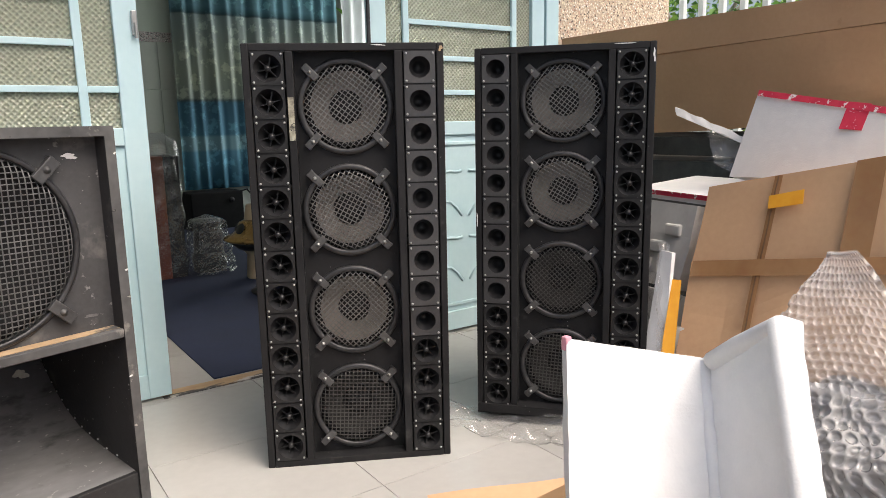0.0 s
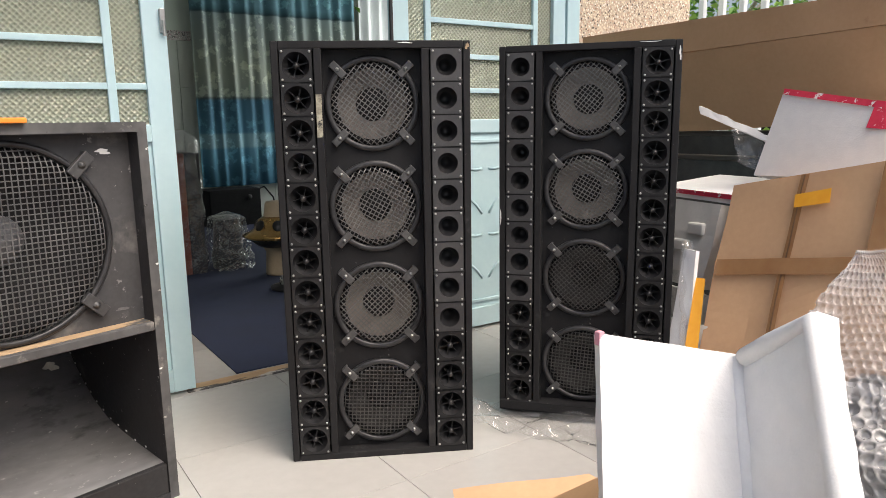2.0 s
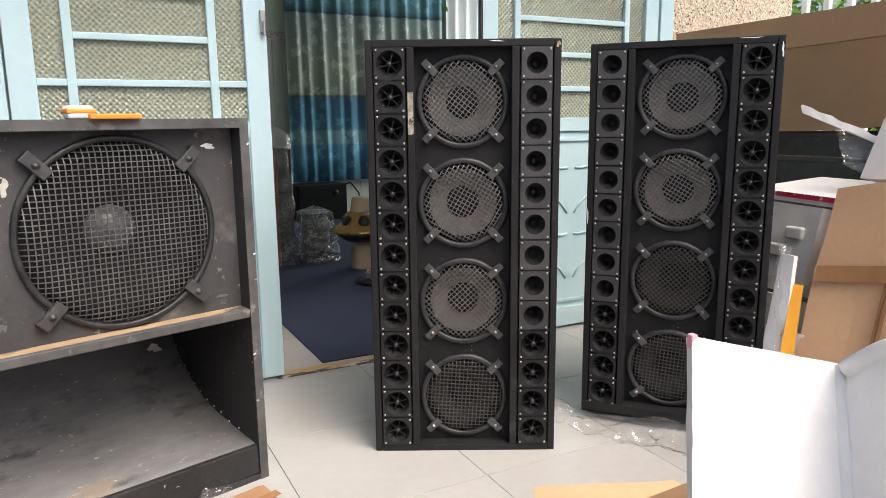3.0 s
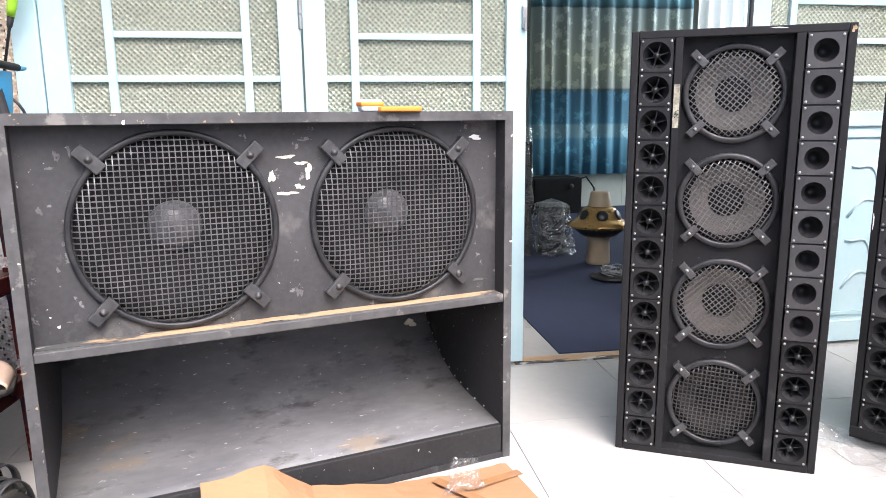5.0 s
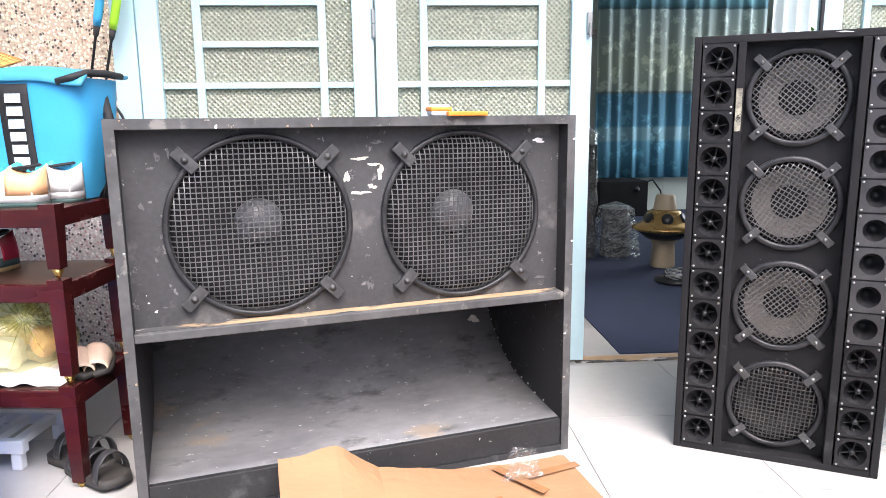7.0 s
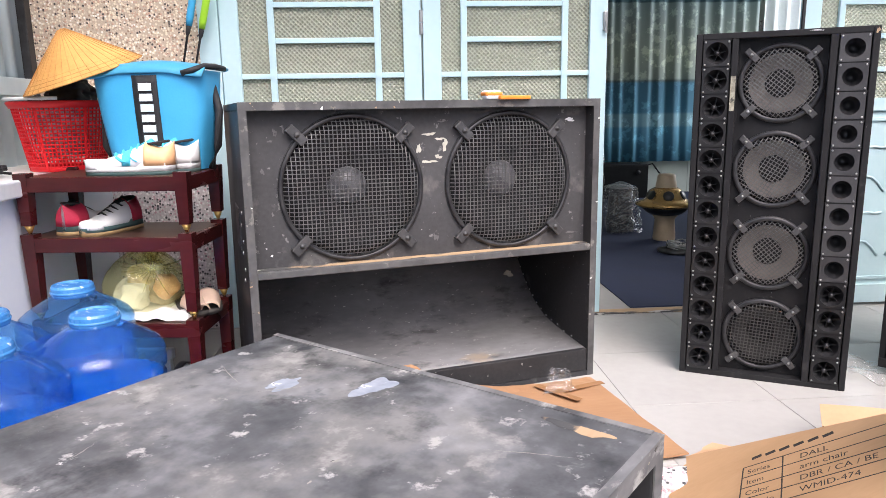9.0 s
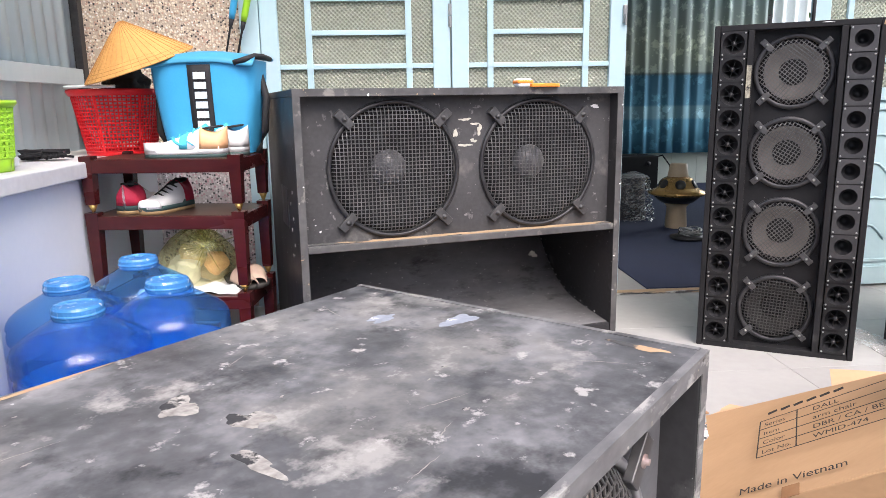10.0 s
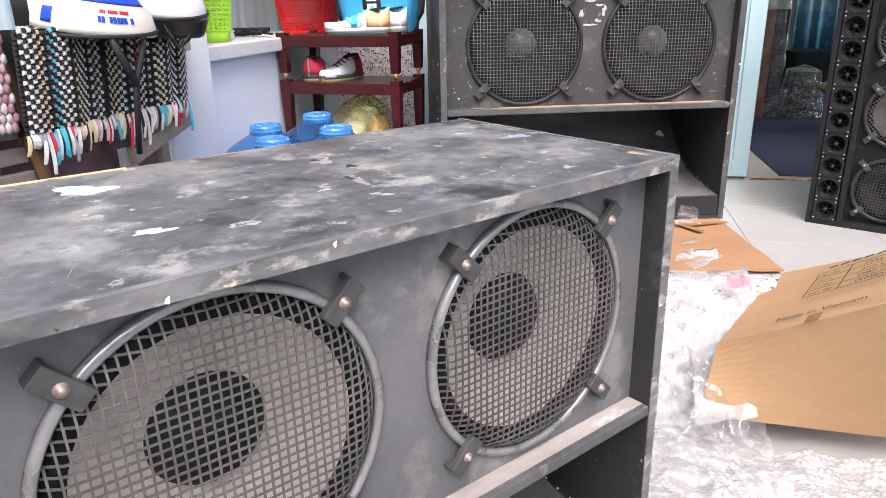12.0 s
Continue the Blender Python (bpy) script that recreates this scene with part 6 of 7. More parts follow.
# ---- cartons, foam and wrapping at the end of the porch ----
def crumpled(name, corners, mat, label, category, n=60, amp=0.03, scale=7.0, seed=1.0, bubbles=0.0, lift=None, thick=0.0):
    """A sheet of film or wrap between four corners, crumpled by noise; bubbles: their pitch."""
    a, b_, c, d = map(Vector, corners)
    nn = (b_ - a).cross(d - a).normalized()
    lu, lv = (b_ - a).length, (d - a).length

    def fn(u, v):
        p = a * (1 - u) * (1 - v) + b_ * u * (1 - v) + c * u * v + d * (1 - u) * v
        q = p * scale + Vector((seed, seed * 2, seed))
        p = p + nn * (amp * noise.noise(q) + amp * 0.5 * abs(noise.noise(q * 2.3))) + (b_ - a).normalized() * amp * 0.6 * noise.noise(q * 1.3 + Vector((7, 0, 0)))
        edge = min(u, 1 - u, v, 1 - v)
        p += (p - (a + b_ + c + d) / 4) * 0.12 * noise.noise(q * 0.8 + Vector((3, 3, 3))) * (edge < 0.03)
        if bubbles:
            jog = 0.5 * noise.noise(q * 0.9 + Vector((11, 0, 0)))
            row = int(v * lv / (bubbles * 0.87) + jog)
            fu, fv = (u * lu / bubbles + 0.5 * (row % 2) + 0.6 * noise.noise(q * 1.1)) % 1 - 0.5, (v * lv / (bubbles * 0.87) + jog) % 1 - 0.5
            k = max(0.0, 0.17 - fu * fu - fv * fv)
            p += nn * bubbles * 0.32 * min(1.0, k / 0.07) ** 0.5
        if lift:
            p = lift(p, u, v)
        return p
    ob = part(name, sheet(B(), fn, n, n, thick), mat, None, smooth=True)
    return tagged(ob, label, category)


def panel_carton(name, m, label, panels, category="carton"):
    """A carton from separate board panels, each with the thickness of corrugated board."""
    s = thing(name, m, label, category)
    for nm, corners, mat, rough in panels:
        part(nm, quad4(B(), *corners, n=12, thick=0.005, rough=rough, scale=5, seed=len(nm)), mat, s)
    return s


# long folded carton leaning behind
big = panel_carton("folded_carton", pose(0, 0, 0), "long brown folded carton propped across the back", [
    ("upper_flap", ((2.0, -0.02, 1.24), (1.72, -2.3, 1.27), (1.74, -2.3, 1.36), (2.0, 0.02 - 0.04, 1.38)), M["card_shaded"], 0.012),
    ("lower_flap", ((2.12, -0.20, 0.90), (1.80, -2.3, 1.0), (1.72, -2.3, 1.265), (2.0, -0.02, 1.235)), M["card_shaded"], 0.012),
    ("back_flap", ((2.25, -0.10, 0.93), (2.0, -2.3, 0.97), (1.78, -2.3, 1.355), (2.05, -0.02, 1.375)), M["card_shaded"], 0.006)])
part("packing_tape", quad4(B(), (1.735, -2.05, 1.27), (1.725, -2.13, 1.27), (1.735, -2.13, 1.355), (1.745, -2.05, 1.355), n=4, thick=0.001), M["card_light"], big, "brown packing tape")
# steel tube frame that carries it
stand = thing("steel_stand", pose(0, 0, 0), "dark steel tube stand behind the cartons", "stand")
for x, y in ((2.16, -0.35), (2.05, -1.1), (1.98, -1.9), (2.4, -0.5), (2.3, -1.8)):
    part("tube", tube(B(), [(x, y, 0.0 if y > EDGE else YARD), (x, y, 0.925)], 0.012, 10), M["chrome"], stand, smooth=True)
for z, r in ((0.80, 0.013), (0.905, 0.013), (0.60, 0.012)):
    part("tube", tube(B(), [(2.19, -0.2, z), (2.06, -1.1, z + 0.01), (1.96, -2.1, z)], r, 10), M["metal_black"], stand, smooth=True)
part("curved_bar", tube(B(), [(1.98 + 0.10 * math.cos(k * 0.3), -0.95 - 0.05 * k, 0.72 + 0.06 * math.sin(k * 0.35)) for k in range(10)], 0.016, 10), M["metal_black"], stand, smooth=True)
# black sheet added to fill the dark area behind the tubes
part("dark_board", quad4(B(), (2.3, -0.1, 0.0), (2.25, -1.5, 0.0), (2.25, -1.5, 0.9), (2.3, -0.1, 0.9), n=6, thick=0.01, rough=0.01), M["metal_black"], stand)

# polystyrene box lid standing on the carton, with red tape
poly = thing("foam_box", pose(0, 0, 0), "white polystyrene box with red tape, resting on cartons", "box")
A, Bq, C, Dq = Vector((1.56, -1.345, 1.065)), Vector((1.50, -1.85, 0.985)), Vector((1.44, -1.86, 0.81)), Vector((1.50, -1.295, 0.795))
part("shell", quad4(B(), A, Dq, C, Bq, n=10, thick=0.20, rough=0.002), M["foam"], poly)
off = Vector((-0.0045, -0.002, 0.003))
part("tape", quad4(B(), A + off, A + off + Vector((-0.006, 0.0, -0.018)), Bq + off + Vector((-0.006, 0, -0.018)), Bq + off, n=8, thick=0.001), M["redtape"], poly, "torn red printed tape")
t0 = A.lerp(Bq, 0.58)
part("tape", quad4(B(), t0 + off * 1.3, t0 + off * 1.3 + Vector((-0.022, 0.012, -0.075)), t0 + off * 1.3 + Vector((-0.024, -0.05, -0.08)), t0 + off * 1.3 + Vector((0, -0.062, -0.008)), n=6, thick=0.001), M["redtape"], poly, "torn red printed tape")
b = B()
quad4(b, (1.52, -1.07, 1.02), (1.60, -1.30, 0.905), (1.60, -1.315, 0.88), (1.52, -1.08, 0.99), n=8, thick=0.03, rough=0.004, scale=20)
tagged(part("foam_strip", b, M["foam"]), "broken white foam strip leaning on the foam box", "foam strip")
crumpled("torn_film", ((1.56, -1.16, 0.96), (1.60, -1.29, 0.90), (1.56, -1.28, 0.80), (1.53, -1.22, 0.83)), M["film"], "torn clear film hanging from the foam strip", "film", 16, 0.02, 20)
slab = thing("foam_slab", pose(0, 0, 0), "thin white foam slab with a red taped edge", "foam slab")
part("slab", quad4(B(), (1.49, -0.92, 0.735), (1.40, -1.38, 0.735), (1.72, -1.42, 0.765), (1.78, -0.98, 0.765), n=6, thick=0.03, rough=0.002), M["foam"], slab)
part("tape", quad4(B(), (1.486, -0.92, 0.736), (1.397, -1.38, 0.736), (1.397, -1.38, 0.72), (1.486, -0.92, 0.72), n=6, thick=0.001), M["redtape"], slab, "red taped edge")


# large carton with a bent front
ct = panel_carton("large_carton", pose(0, 0, 0), "large brown carton with bent front and yellow tape", [
    ("front_panel", ((1.27, -1.33, 0.545), (1.30, -2.15, 0.68), (1.36, -2.15, 0.95), (1.335, -1.335, 0.775)), M["card"], 0.01),
    ("front_panel", ((1.13, -1.38, 0.20), (1.08, -2.15, 0.20), (1.30, -2.15, 0.68), (1.27, -1.33, 0.545)), M["card"], 0.014),
    ("top_flap", ((1.335, -1.335, 0.775), (1.36, -2.15, 0.95), (1.75, -2.1, 0.92), (1.75, -1.33, 0.73)), M["card"], 0.006),
    ("side_panel", ((1.13, -1.38, 0.0), (1.27, -1.33, 0.545), (1.75, -1.32, 0.72), (1.70, -1.33, 0.0)), M["card"], 0.006),
    ("lower_panel", ((1.17, -1.38, YARD), (1.12, -2.15, YARD), (1.08, -2.15, 0.20), (1.13, -1.38, 0.20)), M["card"], 0.006)])
M["foldshade"] = material("fold_shade_line", [(0.16, 0.08, 0.04), (0.22, 0.12, 0.06)], 0.8, bump=0.1)
M["tape"] = material("brown_packing_tape", [(0.30, 0.15, 0.07), (0.38, 0.21, 0.1)], 0.2, scale=10, fine=50, bump=0.1)
part("packing_tape", quad4(B(), (1.335, -1.76, 0.87), (1.338, -1.83, 0.885), (1.285, -1.83, 0.63), (1.275, -1.76, 0.62), n=6, thick=0.001), M["tape"], ct, "brown packing tape")
part("packing_tape", quad4(B(), (1.256, -1.345, 0.555), (1.285, -2.1, 0.68), (1.268, -2.1, 0.64), (1.238, -1.345, 0.51), n=8, thick=0.001, rough=0.006), M["tape"], ct, "shiny packing tape over the bend")
part("yellow_tape", quad4(B(), (1.308, -1.545, 0.765), (1.315, -1.64, 0.79), (1.302, -1.645, 0.752), (1.297, -1.55, 0.73), n=4, thick=0.001), M["yellowtape"], ct, "strip of orange-yellow tape")
part("yellow_tape", quad4(B(), (1.20, -1.315, 0.50), (1.21, -1.34, 0.50), (1.135, -1.375, 0.22), (1.115, -1.34, 0.24), n=4, thick=0.001), M["yellowtape"], ct, "yellow tape down the corner")
sheet_edge = part("foam_sheet", quad4(B(), (1.22, -1.265, 0.58), (1.214, -1.312, 0.58), (1.118, -1.338, 0.0), (1.092, -1.262, 0.0), n=8, thick=0.015, rough=0.004, scale=14), M["foam"])
tagged(sheet_edge, "thin white foam sheet standing against the large carton", "foam sheet")
# tape strip, then a thin dark line that paints the crease's shade
for w, mat, dx in ((0.022, M["tape"], 0.007), (0.004, M["foldshade"], 0.0085)):
    part("crease_tape", quad4(B(), (1.278 - dx, -1.551 + w / 2, 0.581), (1.278 - dx, -1.551 - w / 2, 0.584), (1.342 - dx, -1.555 - w / 2, 0.823), (1.342 - dx, -1.555 + w / 2, 0.820), n=6, thick=0.001, rough=0.003), mat, ct, "tape and painted shade line on the upright fold")
    part("crease_tape", quad4(B(), (1.1165 - dx * 1.6, -1.588 + w / 2, 0.205), (1.1165 - dx * 1.6, -1.588 - w / 2, 0.205), (1.278 - dx * 1.6, -1.551 - w / 2, 0.581), (1.278 - dx * 1.6, -1.551 + w / 2, 0.579), n=6, thick=0.001, rough=0.003), mat, ct, "tape and painted shade line on the upright fold")
crumpled("loose_film", ((1.24, -1.27, 0.60), (1.14, -1.36, 0.20), (1.09, -1.36, 0.24), (1.20, -1.25, 0.62)), M["film"], "loose clear film stuck along the carton edge", "film", 24, 0.02, 16)

# moulded grey plastic pieces wrapped in film
for i, (p0, p1, p2, p3, lab) in enumerate((((1.40, -0.98, 0.42), (1.36, -1.22, 0.42), (1.42, -1.24, 0.70), (1.46, -1.0, 0.70), "grey moulded plastic panel with cut-outs"),
                                           ((1.24, -1.08, 0.0), (1.20, -1.30, 0.0), (1.30, -1.30, 0.42), (1.34, -1.06, 0.42), "grey moulded plastic packing piece"),
                                           ((1.10, -1.24, 0.0), (1.10, -1.36, 0.0), (1.19, -1.37, 0.36), (1.18, -1.24, 0.36), "pale foam packing piece on the tiles"))):
    g = thing("packing_piece", pose(0, 0, 0), lab, "packing", "packing pieces")
    part("body", quad4(B(), p0, p1, p2, p3, n=8, thick=0.05, rough=0.006, scale=12, seed=i), M["greyplastic"], g)
    if i < 2:
        a, c = Vector(p0), Vector(p2)
        for k in range(3):
            q = a.lerp(c, 0.25 + 0.22 * k)
            part("boss", box(B(), -0.02, 0.004, -0.03, 0.03, -0.02, 0.02, 0.006, Matrix.Translation(q)), M["greyplastic"], g)
crumpled("wrapping_film", ((1.26, -0.98, 0.02), (1.10, -1.32, 0.02), (1.22, -1.34, 0.48), (1.36, -1.0, 0.5)), M["film"], "crumpled clear film over the packing pieces", "film", 50, 0.05, 9)
crumpled("floor_film", ((0.62, -0.86, 0.012), (0.86, -1.25, 0.012), (1.10, -1.42, 0.03), (0.75, -0.72, 0.03)), M["film"], "crumpled clear film round the loudspeaker foot", "film", 60, 0.03, 14, 3)
crumpled("hanging_film", ((0.66, -0.62, 0.02), (0.82, -0.62, 0.02), (0.84, -0.60, 0.36), (0.70, -0.58, 0.30)), M["film"], "bunched clear film between the loudspeakers", "film", 40, 0.05, 12, 5)
# pad is added to carry the raised column, black to keep its foot dark
pad = panel_carton("board_pad", pose(0, 0, 0), "added flat dark pad under the column loudspeaker", [
    ("sheet", ((0.78, -0.88, 0.036), (1.14, -1.30, 0.036), (1.44, -1.05, 0.036), (1.08, -0.62, 0.036)), M["colblack"], 0.0)], "board")
part("rim", quad4(B(), (0.78, -0.88, 0.031), (1.08, -0.62, 0.031), (1.44, -1.05, 0.031), (1.14, -1.30, 0.031), n=2, thick=0.031), M["colblack"], pad)

# bubble wrap over the carton and black sacks below
crumpled("bubble_wrap", ((0.87, -2.16, 0.45), (0.84, -1.76, 0.38), (1.06, -1.83, 0.69), (1.07, -1.90, 0.69)), M["bubble"], "clear bubble wrap draped over the large carton", "bubble wrap", 190, 0.022, 7, 2, 0.027)
b = B()
bmesh.ops.create_icosphere(b, subdivisions=5, radius=0.5, matrix=Matrix.Diagonal((0.42, 0.85, 0.95, 1)))
for v in b.verts:
    v.co += v.co.normalized() * (0.05 * noise.noise(v.co * 6) + 0.025 * abs(noise.noise(v.co * 15)))
    v.co.z = max(v.co.z, -0.33)
tagged(part("rubbish_sack", b, M["plastic_black"], None, smooth=True), "heap of black plastic sacks in the yard", "sack").matrix_basis = pose(0.95, -2.02, YARD + 0.30)
crumpled("bubble_wrap", ((0.56, -2.36, 0.02), (0.50, -1.90, -0.02), (0.82, -1.84, 0.42), (0.86, -2.18, 0.50)), M["bubble"], "clear bubble wrap over the black sacks", "bubble wrap", 190, 0.06, 8, 4, 0.030)

# L-shaped foam corner leaning on the printed carton
foam = thing("foam_corner", pose(0, 0, 0), "white polystyrene packing corner leaning on a carton", "foam corner")
A, Bq, C = Vector((0.189, -1.868, 0.651)), Vector((0.392, -1.98, 0.605)), Vector((0.352, -2.115, 0.715))
dn = Vector((-0.075, -0.085, -0.205)) * 1.55
dn2 = Vector((-0.10, -0.10, -0.19)) * 1.6


def foam_panel(P, Q, d0, d1, th, flare):
    b = B()
    n = 14
    nn = (Q - P).cross(d0).normalized()

    def fn(u, v):
        p = P.lerp(Q, u) + d0.lerp(d1, u) * v
        return p + nn * flare * (max(0, 0.16 - v) / 0.16) ** 2 + nn * 0.0025 * noise.noise(p * 30)
    return sheet(b, fn, n, n, th)


part("panel", foam_panel(A, Bq, dn, dn, -0.022, 0.0), M["foam"], foam)
part("panel", foam_panel(Bq, C, dn, dn2, -0.034, 0.006), M["foam"], foam)
part("inner_corner", tube(B(), [Bq + Vector((0.002, 0.004, -0.006)), Bq + dn * 0.5 + Vector((0.002, 0.004, 0)), Bq + dn + Vector((0.002, 0.004, 0))], 0.014, 10), M["foam"], foam, smooth=True)
part("top_lip", tube(B(), [Bq.lerp(C, 0.1) + Vector((0, 0, -0.012)), Bq.lerp(C, 0.5) + Vector((0, 0, -0.012)), C + Vector((0, 0, -0.014)), C + dn2 * 0.35, C + dn2 * 0.99], 0.015, 10), M["foam"], foam, "rounded rim", smooth=True)
part("pink_corner", box(B(), -0.004, 0.008, -0.004, 0.008, -0.02, 0.003, 0.002, Matrix.Translation(A)), M["pinktape"], foam, "pink taped corner")

# printed carton lying across the porch step
P0, P1, P2, P3 = Vector((-0.427, -1.848, -0.066)), Vector((0.141, -2.244, 0.381)), Vector((0.42, -1.78, 0.34)), Vector((-0.166, -1.387, -0.008))
G0, G1, TIP = Vector((-0.415, -1.902, -0.335)), Vector((0.35, -1.92, -0.295)), Vector((-0.464, -1.888, -0.28))
ac = panel_carton("printed_carton", pose(0, 0, 0), "brown furniture carton with printed panel, lying across the step", [
    ("top_panel", (P0, P1, P2, P3), M["card_light"], 0.004),
    ("front_panel", (TIP, G1, P1, P0), M["card_light"], 0.004),
    ("back_flap", ((0.24, -1.40, 0.07), (0.60, -1.62, 0.10), (0.56, -1.50, 0.135), (0.28, -1.32, 0.10)), M["card"], 0.01),
    ("side_flap", ((0.20, -1.42, 0.0), (0.62, -1.66, 0.0), (0.60, -1.62, 0.10), (0.24, -1.40, 0.07)), M["card"], 0.01),
    ("far_panel", (P3, P2, P2 + Vector((0.05, 0.12, -0.34)), P3 + Vector((0.12, 0.05, 0.012))), M["card"], 0.006)])
ux = (P1 - P0).normalized()
nz = (P1 - P0).cross(P3 - P0).normalized()
uy = nz.cross(ux)
BASE = Matrix((ux, uy, nz)).transposed().to_4x4()
BASE.translation = P0 + nz * 0.006


def on_panel(x, y):
    return BASE @ Matrix.Translation((x, y, 0.0))


def line(x0, y0, x1, y1, w=0.0035):
    b = B()
    d = Vector((x1 - x0, y1 - y0, 0)).normalized()
    s_ = Vector((-d.y, d.x, 0)) * w / 2
    b.faces.new([b.verts.new(v) for v in (Vector((x0, y0, 0)) - s_, Vector((x1, y1, 0)) - s_, Vector((x1, y1, 0)) + s_, Vector((x0, y0, 0)) + s_)])
    part("printed_line", b, M["ink"], ac, at=BASE)


words("Made in Vietnam", 0.037, M["ink"], ac, on_panel(0.165, 0.045), "printed words Made in Vietnam")
tx, ty, tw, th = 0.20, 0.185, 0.40, 0.175
for k in range(5):
    line(tx, ty + th * k / 4, tx + tw, ty + th * k / 4)
for x in (tx, tx + 0.10, tx + tw):
    line(x, ty, x, ty + th)
for k, (a_, c_) in enumerate((("Lot No.", "WMID-474"), ("Color", "DBR / CA / BE"), ("Item", "arm chair"), ("Series", "DALL"))):
    y = ty + th * k / 4 + 0.012
    words(a_, 0.024, M["ink"], ac, on_panel(tx + 0.012, y), "printed word " + a_)
    words(c_, 0.028, M["ink"], ac, on_panel(tx + 0.14, y), "printed words " + c_)
for k in range(2):
    for (x0, y0, x1, y1) in ((0, 0, 0.03, 0), (0.03, 0, 0.03, 0.03), (0.03, 0.03, 0, 0.03), (0, 0.03, 0, 0), (0.008, 0.015, 0.022, 0.015)):
        line(tx + 0.33 + 0.05 * k + x0, ty - 0.05 + y0, tx + 0.33 + 0.05 * k + x1, ty - 0.05 + y1)
for k in range(6):
    line(tx + 0.02 + 0.035 * k, ty + th + 0.03, tx + 0.045 + 0.035 * k, ty + th + 0.035, 0.012)
part("packing_tape", box(B(), 0.27, 0.31, -0.012, 0.03, -0.001, 0.0008, 0, BASE), M["tape"], ac, "brown packing tape")

# flat cardboard on the tiles in front of the bass cabinet
fc = thing("cardboard_sheet", pose(0, 0, 0), "flattened yellow-brown cardboard sheet on the tiles", "cardboard")


BACK = [(0.0, -1.05, -1.045, 0.142), (0.18, -0.91, -1.0, 0.147), (0.32, -0.80, -0.972, 0.06), (0.6, -0.567, -0.918, 0.018), (1.0, -0.27, -0.86, 0.012)]


def flat_card(u, v):
    """A torn carton panel: flat in front, its back edge bent up against the cabinet."""
    k = max(i for i in range(4) if BACK[i][0] <= u)
    p, q = BACK[k], BACK[k + 1]
    f = (u - p[0]) / (q[0] - p[0])
    back = Vector(p[1:]).lerp(Vector(q[1:]), f)
    front = Vector((-0.95, -1.52, 0.008)).lerp(Vector((-0.15, -1.415, 0.008)), u)
    r = back.lerp(front, v)
    r.z = 0.010 + (back.z - 0.008) * max(0.0, 1 - v / 0.42) + 0.006 * math.sin(5 * u) ** 2 + 0.008 * noise.noise(r * 7) + 0.006 * noise.noise(r * 23) * (v < 0.1)
    r.y += 0.012 * noise.noise(r * 16) * (v < 0.08)
    return r


part("sheet", sheet(B(), flat_card, 44, 28, 0.005), M["card_floor"], fc)
for k, (x, y, a_) in enumerate(((-0.42, -0.99, -50), (-0.33, -0.95, 20), (-0.56, -1.12, 24))):
    part("tape_strip", box(B(), -0.09, 0.09, -0.014, 0.014, 0, 0.001, 0, pose(x, y, 0.032, 0, 0, a_)), M["tape"], fc, "brown packing tape")
crumpled("small_film_bag", ((-0.47, -1.0, 0.03), (-0.35, -0.98, 0.03), (-0.37, -0.93, 0.09), (-0.44, -0.94, 0.10)), M["film"], "small crumpled clear bag on the cardboard", "bag", 30, 0.03, 22)

# bubble wrap sliding off the step towards the yard


def over_step(p, u, v):
    p = p.copy()
    if p.y > EDGE:
        p.z = 0.012 + 0.02 * abs(noise.noise(p * 9))
    else:
        p.z = max(YARD + 0.015, 0.012 - (EDGE - p.y) * 1.25) + 0.035 * abs(noise.noise(p * 8))
    return p


crumpled("bubble_wrap", ((-0.70, -2.35, 0), (-0.25, -2.3, 0), (-0.28, -1.30, 0), (-0.42, -1.02, 0)), M["bubblewhite"], "white bubble wrap sliding over the porch step", "bubble wrap", 160, 0.02, 7, 8, 0.022, over_step)
crumpled("bubble_wrap", ((-0.55, -2.75, YARD + 0.02), (0.45, -2.75, YARD + 0.02), (0.5, -1.95, YARD + 0.02), (-0.45, -1.95, YARD + 0.02)), M["bubblewhite"], "loose bubble wrap spread on the yard", "bubble wrap", 160, 0.035, 7, 12, 0.022)
crumpled("white_film", ((-0.52, -2.0, -0.30), (-0.34, -1.95, -0.28), (-0.33, -1.72, -0.10), (-0.48, -1.74, -0.08)), M["film"], "bunched white film beside the printed carton", "film", 50, 0.05, 11, 6)
crumpled("printed_film", ((-0.365, -1.61, 0.025), (-0.295, -1.62, 0.025), (-0.285, -1.565, 0.042), (-0.355, -1.56, 0.042)), M["pinkfilm"], "crumpled scrap of pink printed film on the wrap", "film", 30, 0.022, 26, 2)
crumpled("white_film", ((-0.49, -1.98, -0.27), (-0.31, -1.93, -0.25), (-0.35, -1.24, 0.035), (-0.43, -1.26, 0.035)), M["milky"], "long milky film sheet hanging over the porch step", "film", 60, 0.035, 9, 15)


# ---- inside the room ----
carpet = struct("carpet", box(B(), 0.19, 2.70, 0.06, 4.55, 0.0, 0.006, 0.002), M["carpet"], "navy blue carpet covering the room floor")
b = B()
sheet(b, lambda u, v: (1.32 + 1.75 * u, 4.48 + 0.022 * math.sin(2 * math.pi * 12 * u + 1.1 * math.sin(7 * u) + 0.5 * v) + 0.012 * math.sin(47 * u + 2 * v) + 0.006 * math.sin(131 * u + 3 * v), 0.36 + 2.2 * v), 220, 6, 0.002)
cur = part("curtain", b, M["curtain"], None, smooth=True)
tagged(cur, "pleated satin curtain in blue and silver bands", "curtain")
b = B()
tube(b, [(1.2, 4.46, 2.58), (4.0, 4.46, 2.58)], 0.014, 10)
struct("curtain_rod", b, M["metal_black"], "dark curtain rod on the back wall")
b = B()
